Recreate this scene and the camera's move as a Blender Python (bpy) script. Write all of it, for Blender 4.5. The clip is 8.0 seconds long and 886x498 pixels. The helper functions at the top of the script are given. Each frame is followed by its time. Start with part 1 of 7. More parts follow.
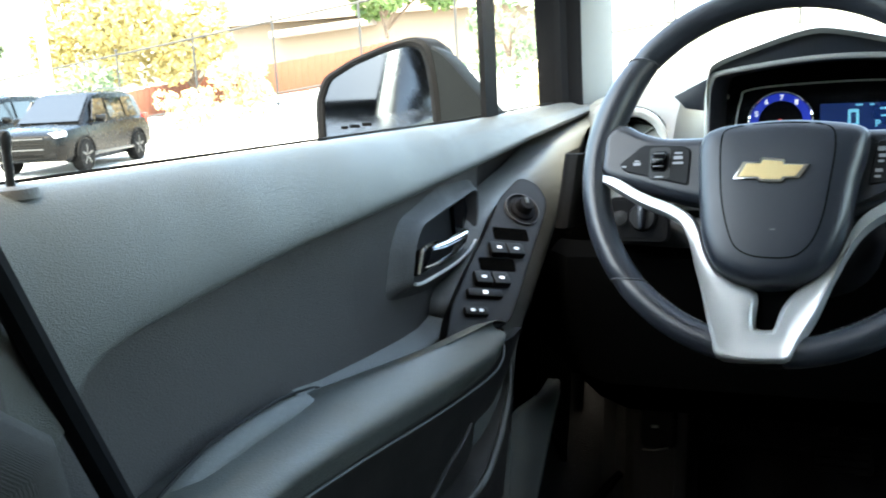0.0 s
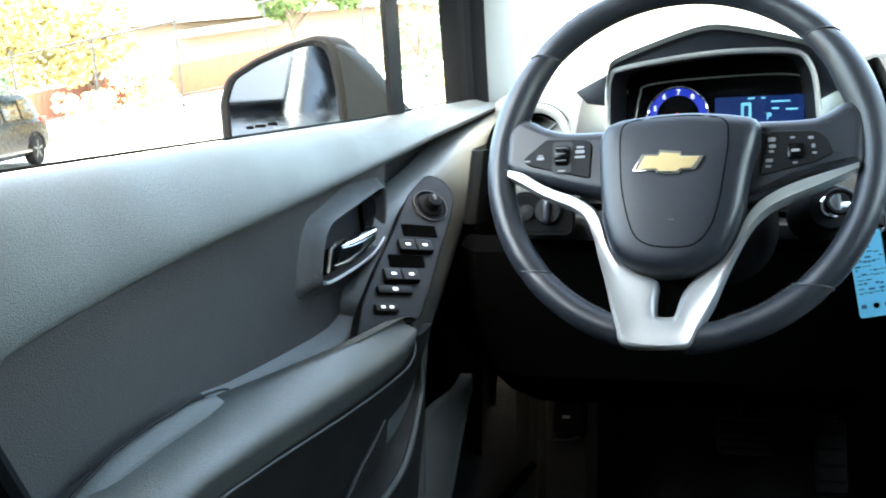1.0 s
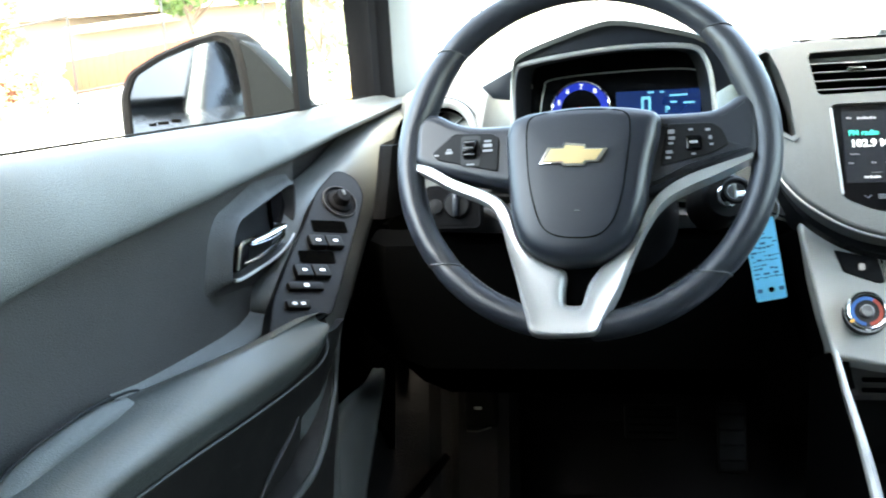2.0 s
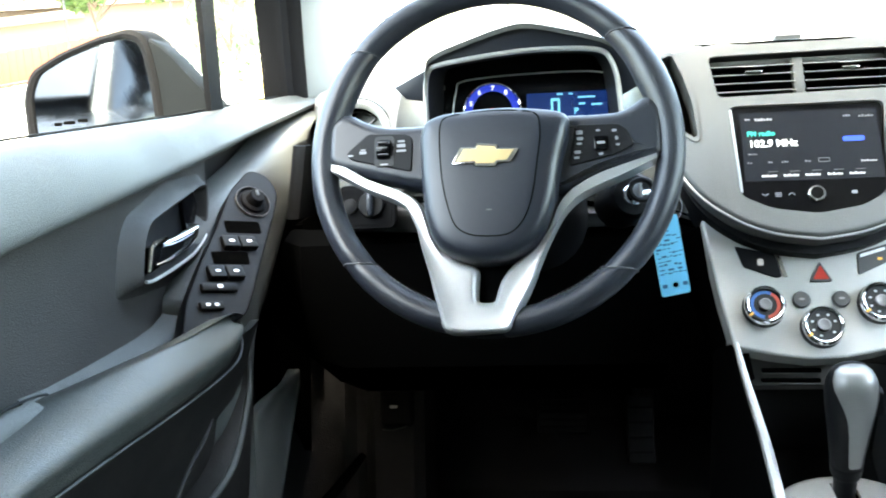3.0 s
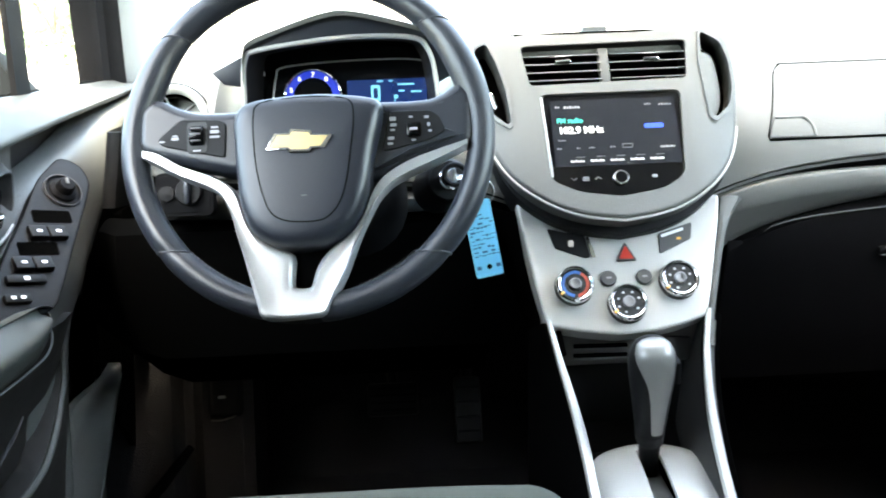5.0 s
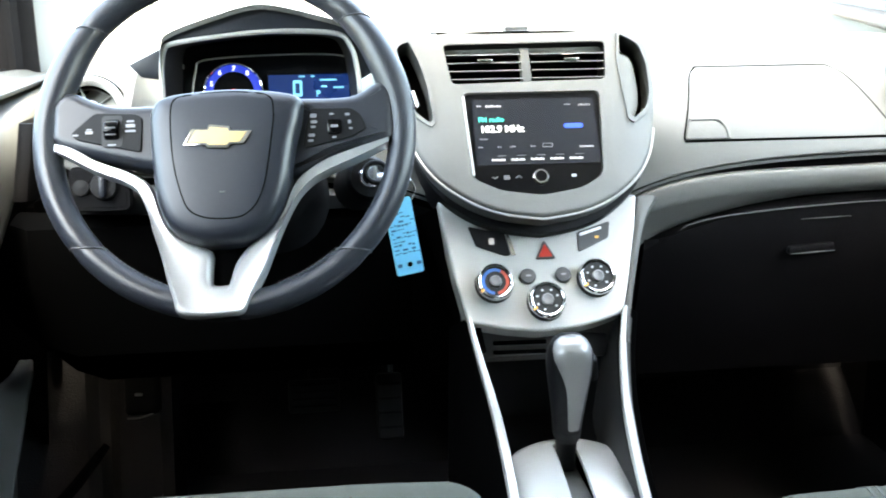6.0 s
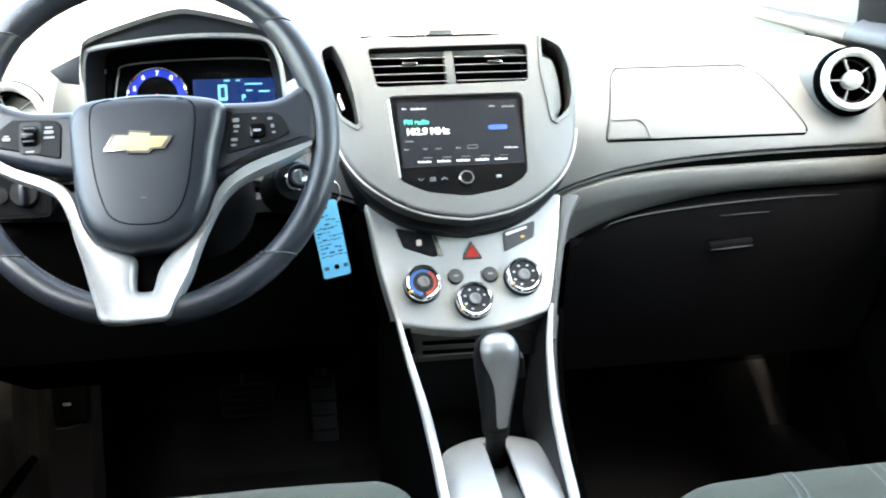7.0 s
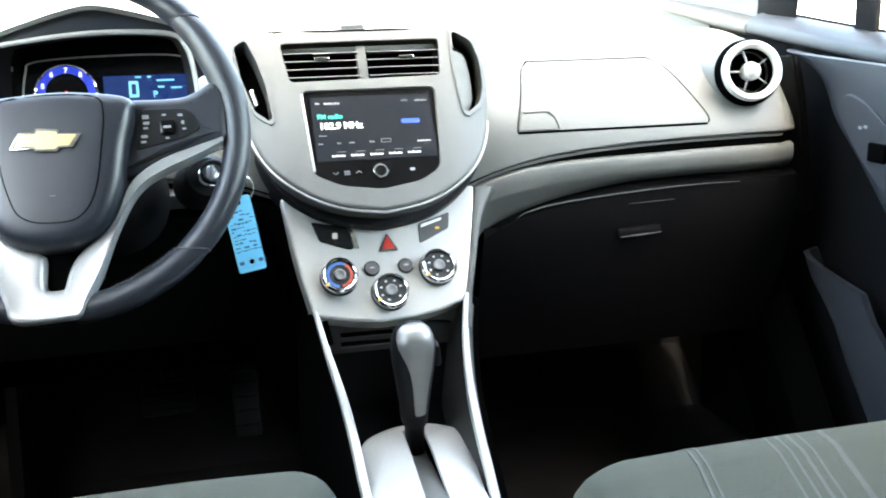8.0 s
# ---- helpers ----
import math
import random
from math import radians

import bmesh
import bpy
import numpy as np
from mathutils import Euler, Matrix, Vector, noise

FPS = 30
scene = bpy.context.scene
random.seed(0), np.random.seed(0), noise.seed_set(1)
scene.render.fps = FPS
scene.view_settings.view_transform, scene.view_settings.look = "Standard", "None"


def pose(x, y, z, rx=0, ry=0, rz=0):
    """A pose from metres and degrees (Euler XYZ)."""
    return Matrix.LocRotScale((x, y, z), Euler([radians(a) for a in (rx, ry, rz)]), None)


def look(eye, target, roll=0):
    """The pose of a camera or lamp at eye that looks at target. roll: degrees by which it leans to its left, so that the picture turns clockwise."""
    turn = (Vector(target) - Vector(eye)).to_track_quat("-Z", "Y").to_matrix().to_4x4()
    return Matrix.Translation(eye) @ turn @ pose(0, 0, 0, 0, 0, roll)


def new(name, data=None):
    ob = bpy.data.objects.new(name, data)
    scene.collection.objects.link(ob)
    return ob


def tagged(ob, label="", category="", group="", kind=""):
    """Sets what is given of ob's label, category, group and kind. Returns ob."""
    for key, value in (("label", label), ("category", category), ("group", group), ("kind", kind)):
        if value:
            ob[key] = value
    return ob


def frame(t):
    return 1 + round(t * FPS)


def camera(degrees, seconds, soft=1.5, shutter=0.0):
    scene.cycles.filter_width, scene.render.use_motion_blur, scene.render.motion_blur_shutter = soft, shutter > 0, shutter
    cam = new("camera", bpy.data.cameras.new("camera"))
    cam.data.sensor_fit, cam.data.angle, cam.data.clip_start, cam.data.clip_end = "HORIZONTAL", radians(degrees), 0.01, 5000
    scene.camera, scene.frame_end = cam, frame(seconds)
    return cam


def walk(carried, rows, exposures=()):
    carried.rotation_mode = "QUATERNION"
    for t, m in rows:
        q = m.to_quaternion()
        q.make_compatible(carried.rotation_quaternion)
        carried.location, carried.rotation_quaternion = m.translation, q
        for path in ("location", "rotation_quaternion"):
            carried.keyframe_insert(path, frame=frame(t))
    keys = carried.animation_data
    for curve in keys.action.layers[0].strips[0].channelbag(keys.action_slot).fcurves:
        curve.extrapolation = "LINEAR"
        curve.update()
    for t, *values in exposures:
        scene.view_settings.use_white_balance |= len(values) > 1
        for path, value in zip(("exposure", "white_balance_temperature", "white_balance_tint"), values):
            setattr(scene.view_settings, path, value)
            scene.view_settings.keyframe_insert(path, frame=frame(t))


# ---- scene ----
cam = camera(49.0, 8.0, soft=1.8, shutter=0.5)
# seconds, x, y, z, turn about x, y, z. The car's middle line is x = 0, its nose points to +y.
PATH = [
    (0.0, -0.2924, 0.0012, 1.2042, 79.56, 3.16, 22.69),
    (0.5, -0.2877, -0.0005, 1.2028, 79.33, 2.96, 19.96),
    (1.0, -0.2865, -0.0020, 1.2021, 79.21, 3.60, 17.38),
    (1.5, -0.2868, -0.0036, 1.2012, 79.25, 3.78, 14.96),
    (2.0, -0.2883, -0.0103, 1.2014, 78.64, 3.67, 11.79),
    (3.5, -0.2829, -0.0239, 1.2020, 78.28, 2.57, 4.57),
    (4.0, -0.2728, -0.0247, 1.1985, 77.83, 2.01, 2.27),
    (4.5, -0.2636, -0.0309, 1.1986, 77.56, 2.37, -0.15),
    (6.0, -0.2531, -0.0355, 1.2046, 76.79, 0.84, -6.61),
    (6.5, -0.2466, -0.0428, 1.2053, 76.80, 0.82, -8.48),
    (7.0, -0.2394, -0.0480, 1.2066, 76.82, 1.04, -10.27),
    (7.5, -0.2335, -0.0599, 1.2089, 76.71, 1.23, -12.63),
    (8.0, -0.2280, -0.0709, 1.2096, 76.31, 1.26, -14.66),
]
walk(cam, [(t, pose(x, y, z, rx, ry, rz)) for t, x, y, z, rx, ry, rz in PATH],
     exposures=[(0.0, 4.41, 7450, -4), (0.5, 4.66, 7450, -4), (1.0, 4.80, 7450, -4), (2.0, 4.97, 7600, -4), (4.0, 5.16, 7900, -2), (6.0, 5.30, 8000, -1), (6.5, 5.37, 8000, -1), (7.2, 5.32, 8000, -1), (8.0, 5.30, 8000, -1)])

# ---- light ----
world = bpy.data.worlds.new("world")
scene.world = world
world.use_nodes = True
wn = world.node_tree
sky = wn.nodes.new("ShaderNodeTexSky")
sky.sky_type = "NISHITA"
sky.sun_disc = False
sky.sun_elevation, sky.sun_rotation = radians(65), radians(180)
sky.air_density, sky.dust_density, sky.ozone_density = 1.0, 3.0, 1.0
wn.nodes["Background"].inputs["Strength"].default_value = 0.15
wn.links.new(sky.outputs["Color"], wn.nodes["Background"].inputs["Color"])
sun_data = bpy.data.lights.new("sun", "SUN")
sun_data.energy, sun_data.angle, sun_data.color = 1.4, radians(12.0), (1.0, 0.95, 0.88)
sun = new("sun", sun_data)
sun.matrix_world = look((0, -10, 20), (0, 0, 0))

# ---- materials ----
def material(name, colour, rough=0.5, metal=0.0, grain=0.0, size=900.0, mottle=0.12, coat=0.0, spec=0.5, emit=None, power=0.0, rough_var=0.08):
    """A surface with two scales of variation: a fine grain (bump) and slow mottling of colour and gloss."""
    m = bpy.data.materials.new(name)
    m.use_nodes = True
    nt, n = m.node_tree, m.node_tree.nodes
    b = n["Principled BSDF"]
    b.inputs["Metallic"].default_value = metal
    b.inputs["Specular IOR Level"].default_value = spec
    b.inputs["Coat Weight"].default_value = coat
    b.inputs["Coat Roughness"].default_value = 0.1
    tc = n.new("ShaderNodeTexCoord")
    slow = n.new("ShaderNodeTexNoise")
    slow.inputs["Scale"].default_value = 9.0
    slow.inputs["Detail"].default_value = 5.0
    nt.links.new(tc.outputs["Object"], slow.inputs["Vector"])
    ramp = n.new("ShaderNodeMix")
    ramp.data_type = "RGBA"
    ramp.inputs["A"].default_value = (*[c * (1 - mottle) for c in colour], 1)
    ramp.inputs["B"].default_value = (*[min(1, c * (1 + mottle)) for c in colour], 1)
    nt.links.new(slow.outputs["Fac"], ramp.inputs["Factor"])
    nt.links.new(ramp.outputs["Result"], b.inputs["Base Color"])
    mr = n.new("ShaderNodeMapRange")
    mr.inputs["To Min"].default_value, mr.inputs["To Max"].default_value = max(0.02, rough - rough_var), min(1, rough + rough_var)
    mr.inputs["From Min"].default_value, mr.inputs["From Max"].default_value = 0.3, 0.7
    nt.links.new(slow.outputs["Fac"], mr.inputs["Value"])
    nt.links.new(mr.outputs["Result"], b.inputs["Roughness"])
    if grain > 0:
        fine = n.new("ShaderNodeTexVoronoi")
        fine.inputs["Scale"].default_value = size
        nt.links.new(tc.outputs["Object"], fine.inputs["Vector"])
        bump = n.new("ShaderNodeBump")
        bump.inputs["Strength"].default_value = grain
        bump.inputs["Distance"].default_value = 0.0006
        nt.links.new(fine.outputs["Distance"], bump.inputs["Height"])
        nt.links.new(bump.outputs["Normal"], b.inputs["Normal"])
    if emit:
        b.inputs["Emission Color"].default_value = (*emit, 1)
        b.inputs["Emission Strength"].default_value = power
    return m


def fabric(name, colour, stripe=None):
    """Woven cloth: crossed waves as weave, with faint stripes where given."""
    m = material(name, colour, rough=0.95, mottle=0.1, spec=0.2)
    nt, n = m.node_tree, m.node_tree.nodes
    b = n["Principled BSDF"]
    tc = n["Texture Coordinate"]
    b.inputs["Sheen Weight"].default_value = 0.06
    waves = []
    for axis in ("X", "Y"):
        w = n.new("ShaderNodeTexWave")
        w.bands_direction = axis
        w.inputs["Scale"].default_value = 420
        w.inputs["Distortion"].default_value = 0.6
        nt.links.new(tc.outputs["Object"], w.inputs["Vector"])
        waves.append(w)
    mx = n.new("ShaderNodeMath")
    mx.operation = "MAXIMUM"
    nt.links.new(waves[0].outputs["Fac"], mx.inputs[0])
    nt.links.new(waves[1].outputs["Fac"], mx.inputs[1])
    bump = n.new("ShaderNodeBump")
    bump.inputs["Strength"].default_value, bump.inputs["Distance"].default_value = 0.5, 0.0008
    nt.links.new(mx.outputs["Value"], bump.inputs["Height"])
    nt.links.new(bump.outputs["Normal"], b.inputs["Normal"])
    return m


def glass(name, tint=(1, 1, 1), share=0.0025):
    """A thin clear pane: mostly straight through, a little mirror."""
    m = bpy.data.materials.new(name)
    m.use_nodes = True
    nt, n = m.node_tree, m.node_tree.nodes
    n.remove(n["Principled BSDF"])
    tr, gl, mix = n.new("ShaderNodeBsdfTransparent"), n.new("ShaderNodeBsdfGlossy"), n.new("ShaderNodeMixShader")
    tr.inputs["Color"].default_value = (*tint, 1)
    gl.inputs["Roughness"].default_value = 0.02
    mix.inputs["Fac"].default_value = share
    nt.links.new(tr.outputs["BSDF"], mix.inputs[1])
    nt.links.new(gl.outputs["BSDF"], mix.inputs[2])
    nt.links.new(mix.outputs["Shader"], n["Material Output"].inputs["Surface"])
    return m


DASH = material("dash_plastic", (0.094, 0.094, 0.087), 0.46, grain=0.5, size=1100)
# Far blacker than plastic: the shade under the dash is in this colour.
SHADED_BLACK = material("shaded_black_plastic", (0.0040, 0.0036, 0.0040), 0.6, grain=0.5, size=1100, spec=0.08)
DOOR = material("door_plastic", (0.062, 0.064, 0.060), 0.46, grain=0.6, size=1000)
# Darker copy of DOOR: offsets the window light on the upper trim by colour.
DOOR_TOP = material("door_plastic_dimmed", (0.043, 0.044, 0.040), 0.50, grain=0.6, size=1000)
DOOR_SOFT = material("door_insert_vinyl", (0.040, 0.037, 0.036), 0.54, grain=0.6, size=700, spec=0.4)
BLACK = material("black_plastic", (0.005, 0.005, 0.0056), 0.5, grain=0.3, size=1200, spec=0.16)
GLOSS = material("piano_black", (0.003, 0.003, 0.0035), 0.14, mottle=0.05, coat=0.0, rough_var=0.03, spec=0.2)
# Near-zero albedo: joints and holes, and shade painted onto hollows and low panels.
VOID = material("gap_and_shade_black", (0.0015, 0.0015, 0.0015), 0.95, spec=0.0)
LEATHER = material("wheel_leather", (0.016, 0.018, 0.0235), 0.37, grain=0.28, size=520)
PAD = material("airbag_cover", (0.0085, 0.0104, 0.0156), 0.41, grain=0.14, size=900)
SILVER = material("silver_paint", (0.49, 0.49, 0.47), 0.38, metal=0.35, mottle=0.03, grain=0.05, size=2000)
SATIN = material("satin_grey_trim", (0.36, 0.36, 0.35), 0.4, metal=0.5, mottle=0.04)
WHEEL_TRIM = material("wheel_silver_paint", (0.38, 0.38, 0.375), 0.34, metal=0.45, mottle=0.03)
BAND = material("dark_band_plastic", (0.022, 0.022, 0.023), 0.5, grain=0.5, size=1100)
CONSOLE_GREY = material("console_grey_plastic", (0.060, 0.058, 0.055), 0.5, grain=0.5, size=1000)
CUBBY = material("dark_grey_plastic", (0.020, 0.020, 0.020), 0.55, grain=0.4, size=1000, spec=0.3)
DARK_SHELL = material("dark_grey_shell", (0.0038, 0.0046, 0.0052), 0.6, grain=0.2, size=900, spec=0.06)
GREY_KEY = material("grey_key_plastic", (0.055, 0.055, 0.055), 0.45, grain=0.2, size=1200)
STEEL = material("brushed_steel_paint", (0.235, 0.23, 0.22), 0.44, metal=0.5, mottle=0.03)
DARK_SATIN = material("dark_satin_trim", (0.20, 0.20, 0.20), 0.34, metal=0.6, mottle=0.04)
# Brighter copy of SILVER: the sky's reflection on the shifter plate is in the colour.
PLATE = material("silver_paint_lit", (0.56, 0.56, 0.54), 0.32, metal=0.4, mottle=0.02, rough_var=0.02)
CHROME = material("chrome", (0.82, 0.82, 0.82), 0.1, metal=1.0, mottle=0.03, rough_var=0.04)
GOLD = material("gold_emblem", (0.62, 0.47, 0.24), 0.28, metal=0.6, mottle=0.05)
RUBBER = material("rubber_seal", (0.004, 0.004, 0.0045), 0.8, spec=0.06)
TRIM_LIGHT = material("pillar_trim", (0.24, 0.25, 0.25), 0.7, grain=0.3)
PILLAR_TRIM = material("grey_pillar_trim", (0.095, 0.105, 0.105), 0.7, grain=0.3)
# Darkened copy of the door plastics: the passenger side's shade is in the colour.
PANEL = material("shaded_door_panel", (0.0225, 0.0245, 0.0290), 0.45, grain=0.5, size=900, spec=0.3)
CARPET = material("carpet", (0.0165, 0.0152, 0.0165), 0.98, grain=1.0, size=500, spec=0.1)
CLOTH = fabric("seat_cloth", (0.058, 0.061, 0.046))
CLOTH_DARK = fabric("seat_cloth_dark", (0.0075, 0.006, 0.0052))
CLOTH_STRIPE = fabric("seat_stripe", (0.088, 0.092, 0.078))
WHITE_INK = material("white_print", (0.8, 0.8, 0.8), 0.5, mottle=0.02)
GREY_MARK = material("pale_print", (0.45, 0.45, 0.45), 0.5, mottle=0.02)
PRINT = material("grey_print", (0.22, 0.22, 0.23), 0.5, mottle=0.02)
RED = material("red_lens", (0.5, 0.03, 0.02), 0.3, mottle=0.05)
RED_INK = material("red_print", (0.42, 0.07, 0.045), 0.4, mottle=0.03)
BLUE_INK = material("blue_print", (0.04, 0.13, 0.36), 0.4, mottle=0.03)
AMBER = material("amber_mark", (0.9, 0.45, 0.08), 0.4, mottle=0.03)
TAG = material("blue_tag", (0.16, 0.55, 0.78), 0.5, mottle=0.08)
TAG_INK = material("tag_ink", (0.03, 0.12, 0.25), 0.6)
STITCH = material("stitching", (0.06, 0.06, 0.065), 0.8)
GLOW_BLUE = material("gauge_light_blue", (0.01, 0.02, 0.2), 0.4, emit=(0.012, 0.05, 0.9), power=0.022)
GLOW_PANEL = material("cluster_display", (0.0, 0.005, 0.03), 0.3, emit=(0.01, 0.055, 0.35), power=0.014)
GLOW_CYAN = material("cluster_digits", (0.1, 0.3, 0.4), 0.4, emit=(0.2, 0.65, 1.0), power=0.035)
GLOW_WHITE = material("screen_white", (0.5, 0.5, 0.5), 0.4, emit=(0.9, 0.92, 1.0), power=0.048)
GLOW_DIM = material("screen_grey", (0.2, 0.2, 0.22), 0.4, emit=(0.6, 0.6, 0.66), power=0.02)
GLOW_FAINT = material("screen_faint_grey", (0.1, 0.1, 0.11), 0.4, emit=(0.5, 0.52, 0.6), power=0.009)
GLOW_TEAL = material("screen_teal", (0.02, 0.3, 0.25), 0.4, emit=(0.05, 0.75, 0.6), power=0.035)
GLOW_PATCH = material("screen_blue", (0.01, 0.03, 0.3), 0.4, emit=(0.02, 0.1, 0.85), power=0.05)
GLOW_RED = material("needle_red", (0.4, 0.02, 0.02), 0.4, emit=(0.9, 0.05, 0.05), power=0.03)
GLOW_SOFT = material("screen_soft_white", (0.3, 0.3, 0.32), 0.4, emit=(0.8, 0.82, 0.9), power=0.030)
SCREEN = material("screen_dark", (0.008, 0.009, 0.012), 0.16, mottle=0.05, emit=(0.03, 0.034, 0.05), power=0.014, rough_var=0.02)
PANE = glass("window_glass")
MIRROR = material("mirror_silver", (0.34, 0.41, 0.50), 0.03, metal=1.0, mottle=0.01, rough_var=0.01)


# ---- mesh tools ----
def frame_of(origin, u, n):
    """A matrix whose x is u, z is n and y completes them, at origin."""
    n = Vector(n).normalized()
    u = Vector(u)
    u = (u - n * u.dot(n)).normalized()
    v = n.cross(u)
    return Matrix(((u.x, v.x, n.x, origin[0]), (u.y, v.y, n.y, origin[1]), (u.z, v.z, n.z, origin[2]), (0, 0, 0, 1)))


def smooth_line(pts, steps=6, closed=False):
    """A Catmull-Rom line through the points."""
    p = [Vector(q) for q in pts]
    n, out = len(p), []
    for i in range(n if closed else n - 1):
        if closed:
            a, b, c, d = p[i - 1], p[i], p[(i + 1) % n], p[(i + 2) % n]
        else:
            a, b, c, d = p[max(i - 1, 0)], p[i], p[i + 1], p[min(i + 2, n - 1)]
        for k in range(steps):
            s = k / steps
            out.append(0.5 * ((2 * b) + (c - a) * s + (2 * a - 5 * b + 4 * c - d) * s * s + (3 * b - a - 3 * c + d) * s ** 3))
    if not closed:
        out.append(p[-1])
    return out


def rounded(pts, r, steps=4):
    """A closed polygon with its corners rounded by radius r."""
    p = [Vector((q[0], q[1])) for q in pts]
    out = []
    for i, b in enumerate(p):
        a, c = p[i - 1], p[(i + 1) % len(p)]
        k = min(r, (a - b).length * 0.45, (c - b).length * 0.45)
        s, e = b + (a - b).normalized() * k, b + (c - b).normalized() * k
        for j in range(steps + 1):
            f = j / steps
            out.append((1 - f) ** 2 * s + 2 * f * (1 - f) * b + f * f * e)
    return out


def rect(cx, cy, w, h, r=0.002):
    return rounded([(cx - w / 2, cy - h / 2), (cx + w / 2, cy - h / 2), (cx + w / 2, cy + h / 2), (cx - w / 2, cy + h / 2)], r)


def weigh(me, limit=38.0):
    """Gives flat faces flat shading beside rounded edges: corner normals weighted by face area."""
    around = [[] for _ in me.vertices]
    for p in me.polygons:
        for v in p.vertices:
            around[v].append(p)
    edge = math.cos(radians(limit))
    normals = []
    for p in me.polygons:
        for v in p.vertices:
            n = Vector()
            for q in around[v]:
                if q.normal.dot(p.normal) > edge:
                    n += q.normal * q.area
            normals.append(n.normalized() if n.length > 1e-12 else p.normal.copy())
    me.normals_split_custom_set(normals)


def part(name, bm, mat, parent=None, label="", flat=False):
    """Links a bmesh as one mesh object, under a thing or a part where given."""
    bmesh.ops.recalc_face_normals(bm, faces=bm.faces)
    me = bpy.data.meshes.new(name)
    bm.to_mesh(me)
    bm.free()
    me.materials.append(mat)
    if not flat:
        for poly in me.polygons:
            poly.use_smooth = True
        me.set_sharp_from_angle(angle=radians(38))
        if any(len(p.vertices) > 6 for p in me.polygons):
            weigh(me)
    ob = new(name, me)
    if parent:
        ob.parent = parent
        ob.matrix_parent_inverse = parent.matrix_world.inverted() if parent.type == "EMPTY" else Matrix()
    if label:
        ob["label"] = label
    return ob


def thing(name, label, category, group="", at=(0, 0, 0)):
    e = new(name)
    e.empty_display_size = 0.05
    e.location = at
    bpy.context.view_layer.update()
    return tagged(e, label, category, group)


def plate(outline, thick, m=Matrix(), bevel=0.0015, dome=0.0, segs=2):
    """A flat body from an outline in x and y of m, its face at z = 0 and its back at -thick, with rounded front edges."""
    bm = bmesh.new()
    front = [bm.verts.new((q[0], q[1], 0)) for q in outline]
    f = bm.faces.new(front)
    f.normal_update()
    if f.normal.z < 0:
        f.normal_flip()
    back = bmesh.ops.extrude_face_region(bm, geom=[f])
    moved = [g for g in back["geom"] if isinstance(g, bmesh.types.BMVert)]
    for v in moved:
        v.co.z += thick
    for v in bm.verts:
        v.co.z -= thick
    bm.normal_update()
    if bevel > 0:
        top = [e for e in bm.edges if all(abs(v.co.z) < 1e-6 for v in e.verts)]
        bmesh.ops.bevel(bm, geom=top, offset=bevel, segments=segs, affect="EDGES", profile=0.5)
    bm.transform(m)
    return bm


def ring_plate(outer, inner, thick, m=Matrix()):
    """A flat frame between two outlines of the same number of points."""
    bm = bmesh.new()
    n = len(outer)
    rows = []
    for z in (0, -thick):
        rows.append([bm.verts.new((q[0], q[1], z)) for q in outer])
        rows.append([bm.verts.new((q[0], q[1], z)) for q in inner])
    of, inf, ob_, ib = rows
    for i in range(n):
        j = (i + 1) % n
        bm.faces.new((of[i], of[j], inf[j], inf[i]))
        bm.faces.new((ob_[j], ob_[i], ib[i], ib[j]))
        bm.faces.new((of[j], of[i], ob_[i], ob_[j]))
        bm.faces.new((inf[i], inf[j], ib[j], ib[i]))
    bm.transform(m)
    return bm


def loft(rings, closed=True, caps=True):
    """A skin over rings of equally many points."""
    bm = bmesh.new()
    vs = [[bm.verts.new(q) for q in r] for r in rings]
    n = len(rings[0])
    for a, b in zip(vs, vs[1:]):
        for i in range(n if closed else n - 1):
            j = (i + 1) % n
            bm.faces.new((a[i], a[j], b[j], b[i]))
    if caps and closed:
        bm.faces.new(vs[0][::-1])
        bm.faces.new(vs[-1])
    return bm


def sheet(rows, thick, away):
    """A curved panel over rows of points, given thickness along 'away'."""
    away = Vector(away) * thick
    return loft([[*map(Vector, r), *[Vector(q) + away for q in reversed(r)]] for r in rows])


def tube(path, radius, segs=10, flat=1.0, up=(0, 0, 1), closed=False):
    """A round bar along a path. radius: a number or one for each point; flat: height over width."""
    p = [Vector(q) for q in path]
    rings = []
    for i, q in enumerate(p):
        if closed:
            d = (p[(i + 1) % len(p)] - p[i - 1]).normalized()
        else:
            d = (p[min(i + 1, len(p) - 1)] - p[max(i - 1, 0)]).normalized()
        side = d.cross(Vector(up)).normalized()
        top = side.cross(d)
        r = radius[i] if isinstance(radius, (list, tuple)) else radius
        rings.append([q + side * r * math.cos(2 * math.pi * k / segs) + top * r * flat * math.sin(2 * math.pi * k / segs) for k in range(segs)])
    if closed:
        rings.append(rings[0])
        bm = loft(rings, caps=False)
        bmesh.ops.remove_doubles(bm, verts=bm.verts, dist=1e-6)
        return bm
    return loft(rings)


def lathe(profile, m=Matrix(), segs=32, caps=True):
    """A turned body: (radius, height) along z of m."""
    return_bm = loft([[(r * math.cos(2 * math.pi * k / segs), r * math.sin(2 * math.pi * k / segs), h) for k in range(segs)] for r, h in profile], caps=caps)
    return_bm.transform(m)
    return return_bm


def block(w, d, h, m=Matrix(), bevel=0.004, segs=2):
    """A box with rounded edges about the origin of m."""
    bm = bmesh.new()
    bmesh.ops.create_cube(bm, size=1, matrix=Matrix.Diagonal((w, d, h, 1)))
    if bevel > 0:
        bmesh.ops.bevel(bm, geom=bm.edges[:], offset=bevel, segments=segs, affect="EDGES", profile=0.5)
    bm.transform(m)
    return bm


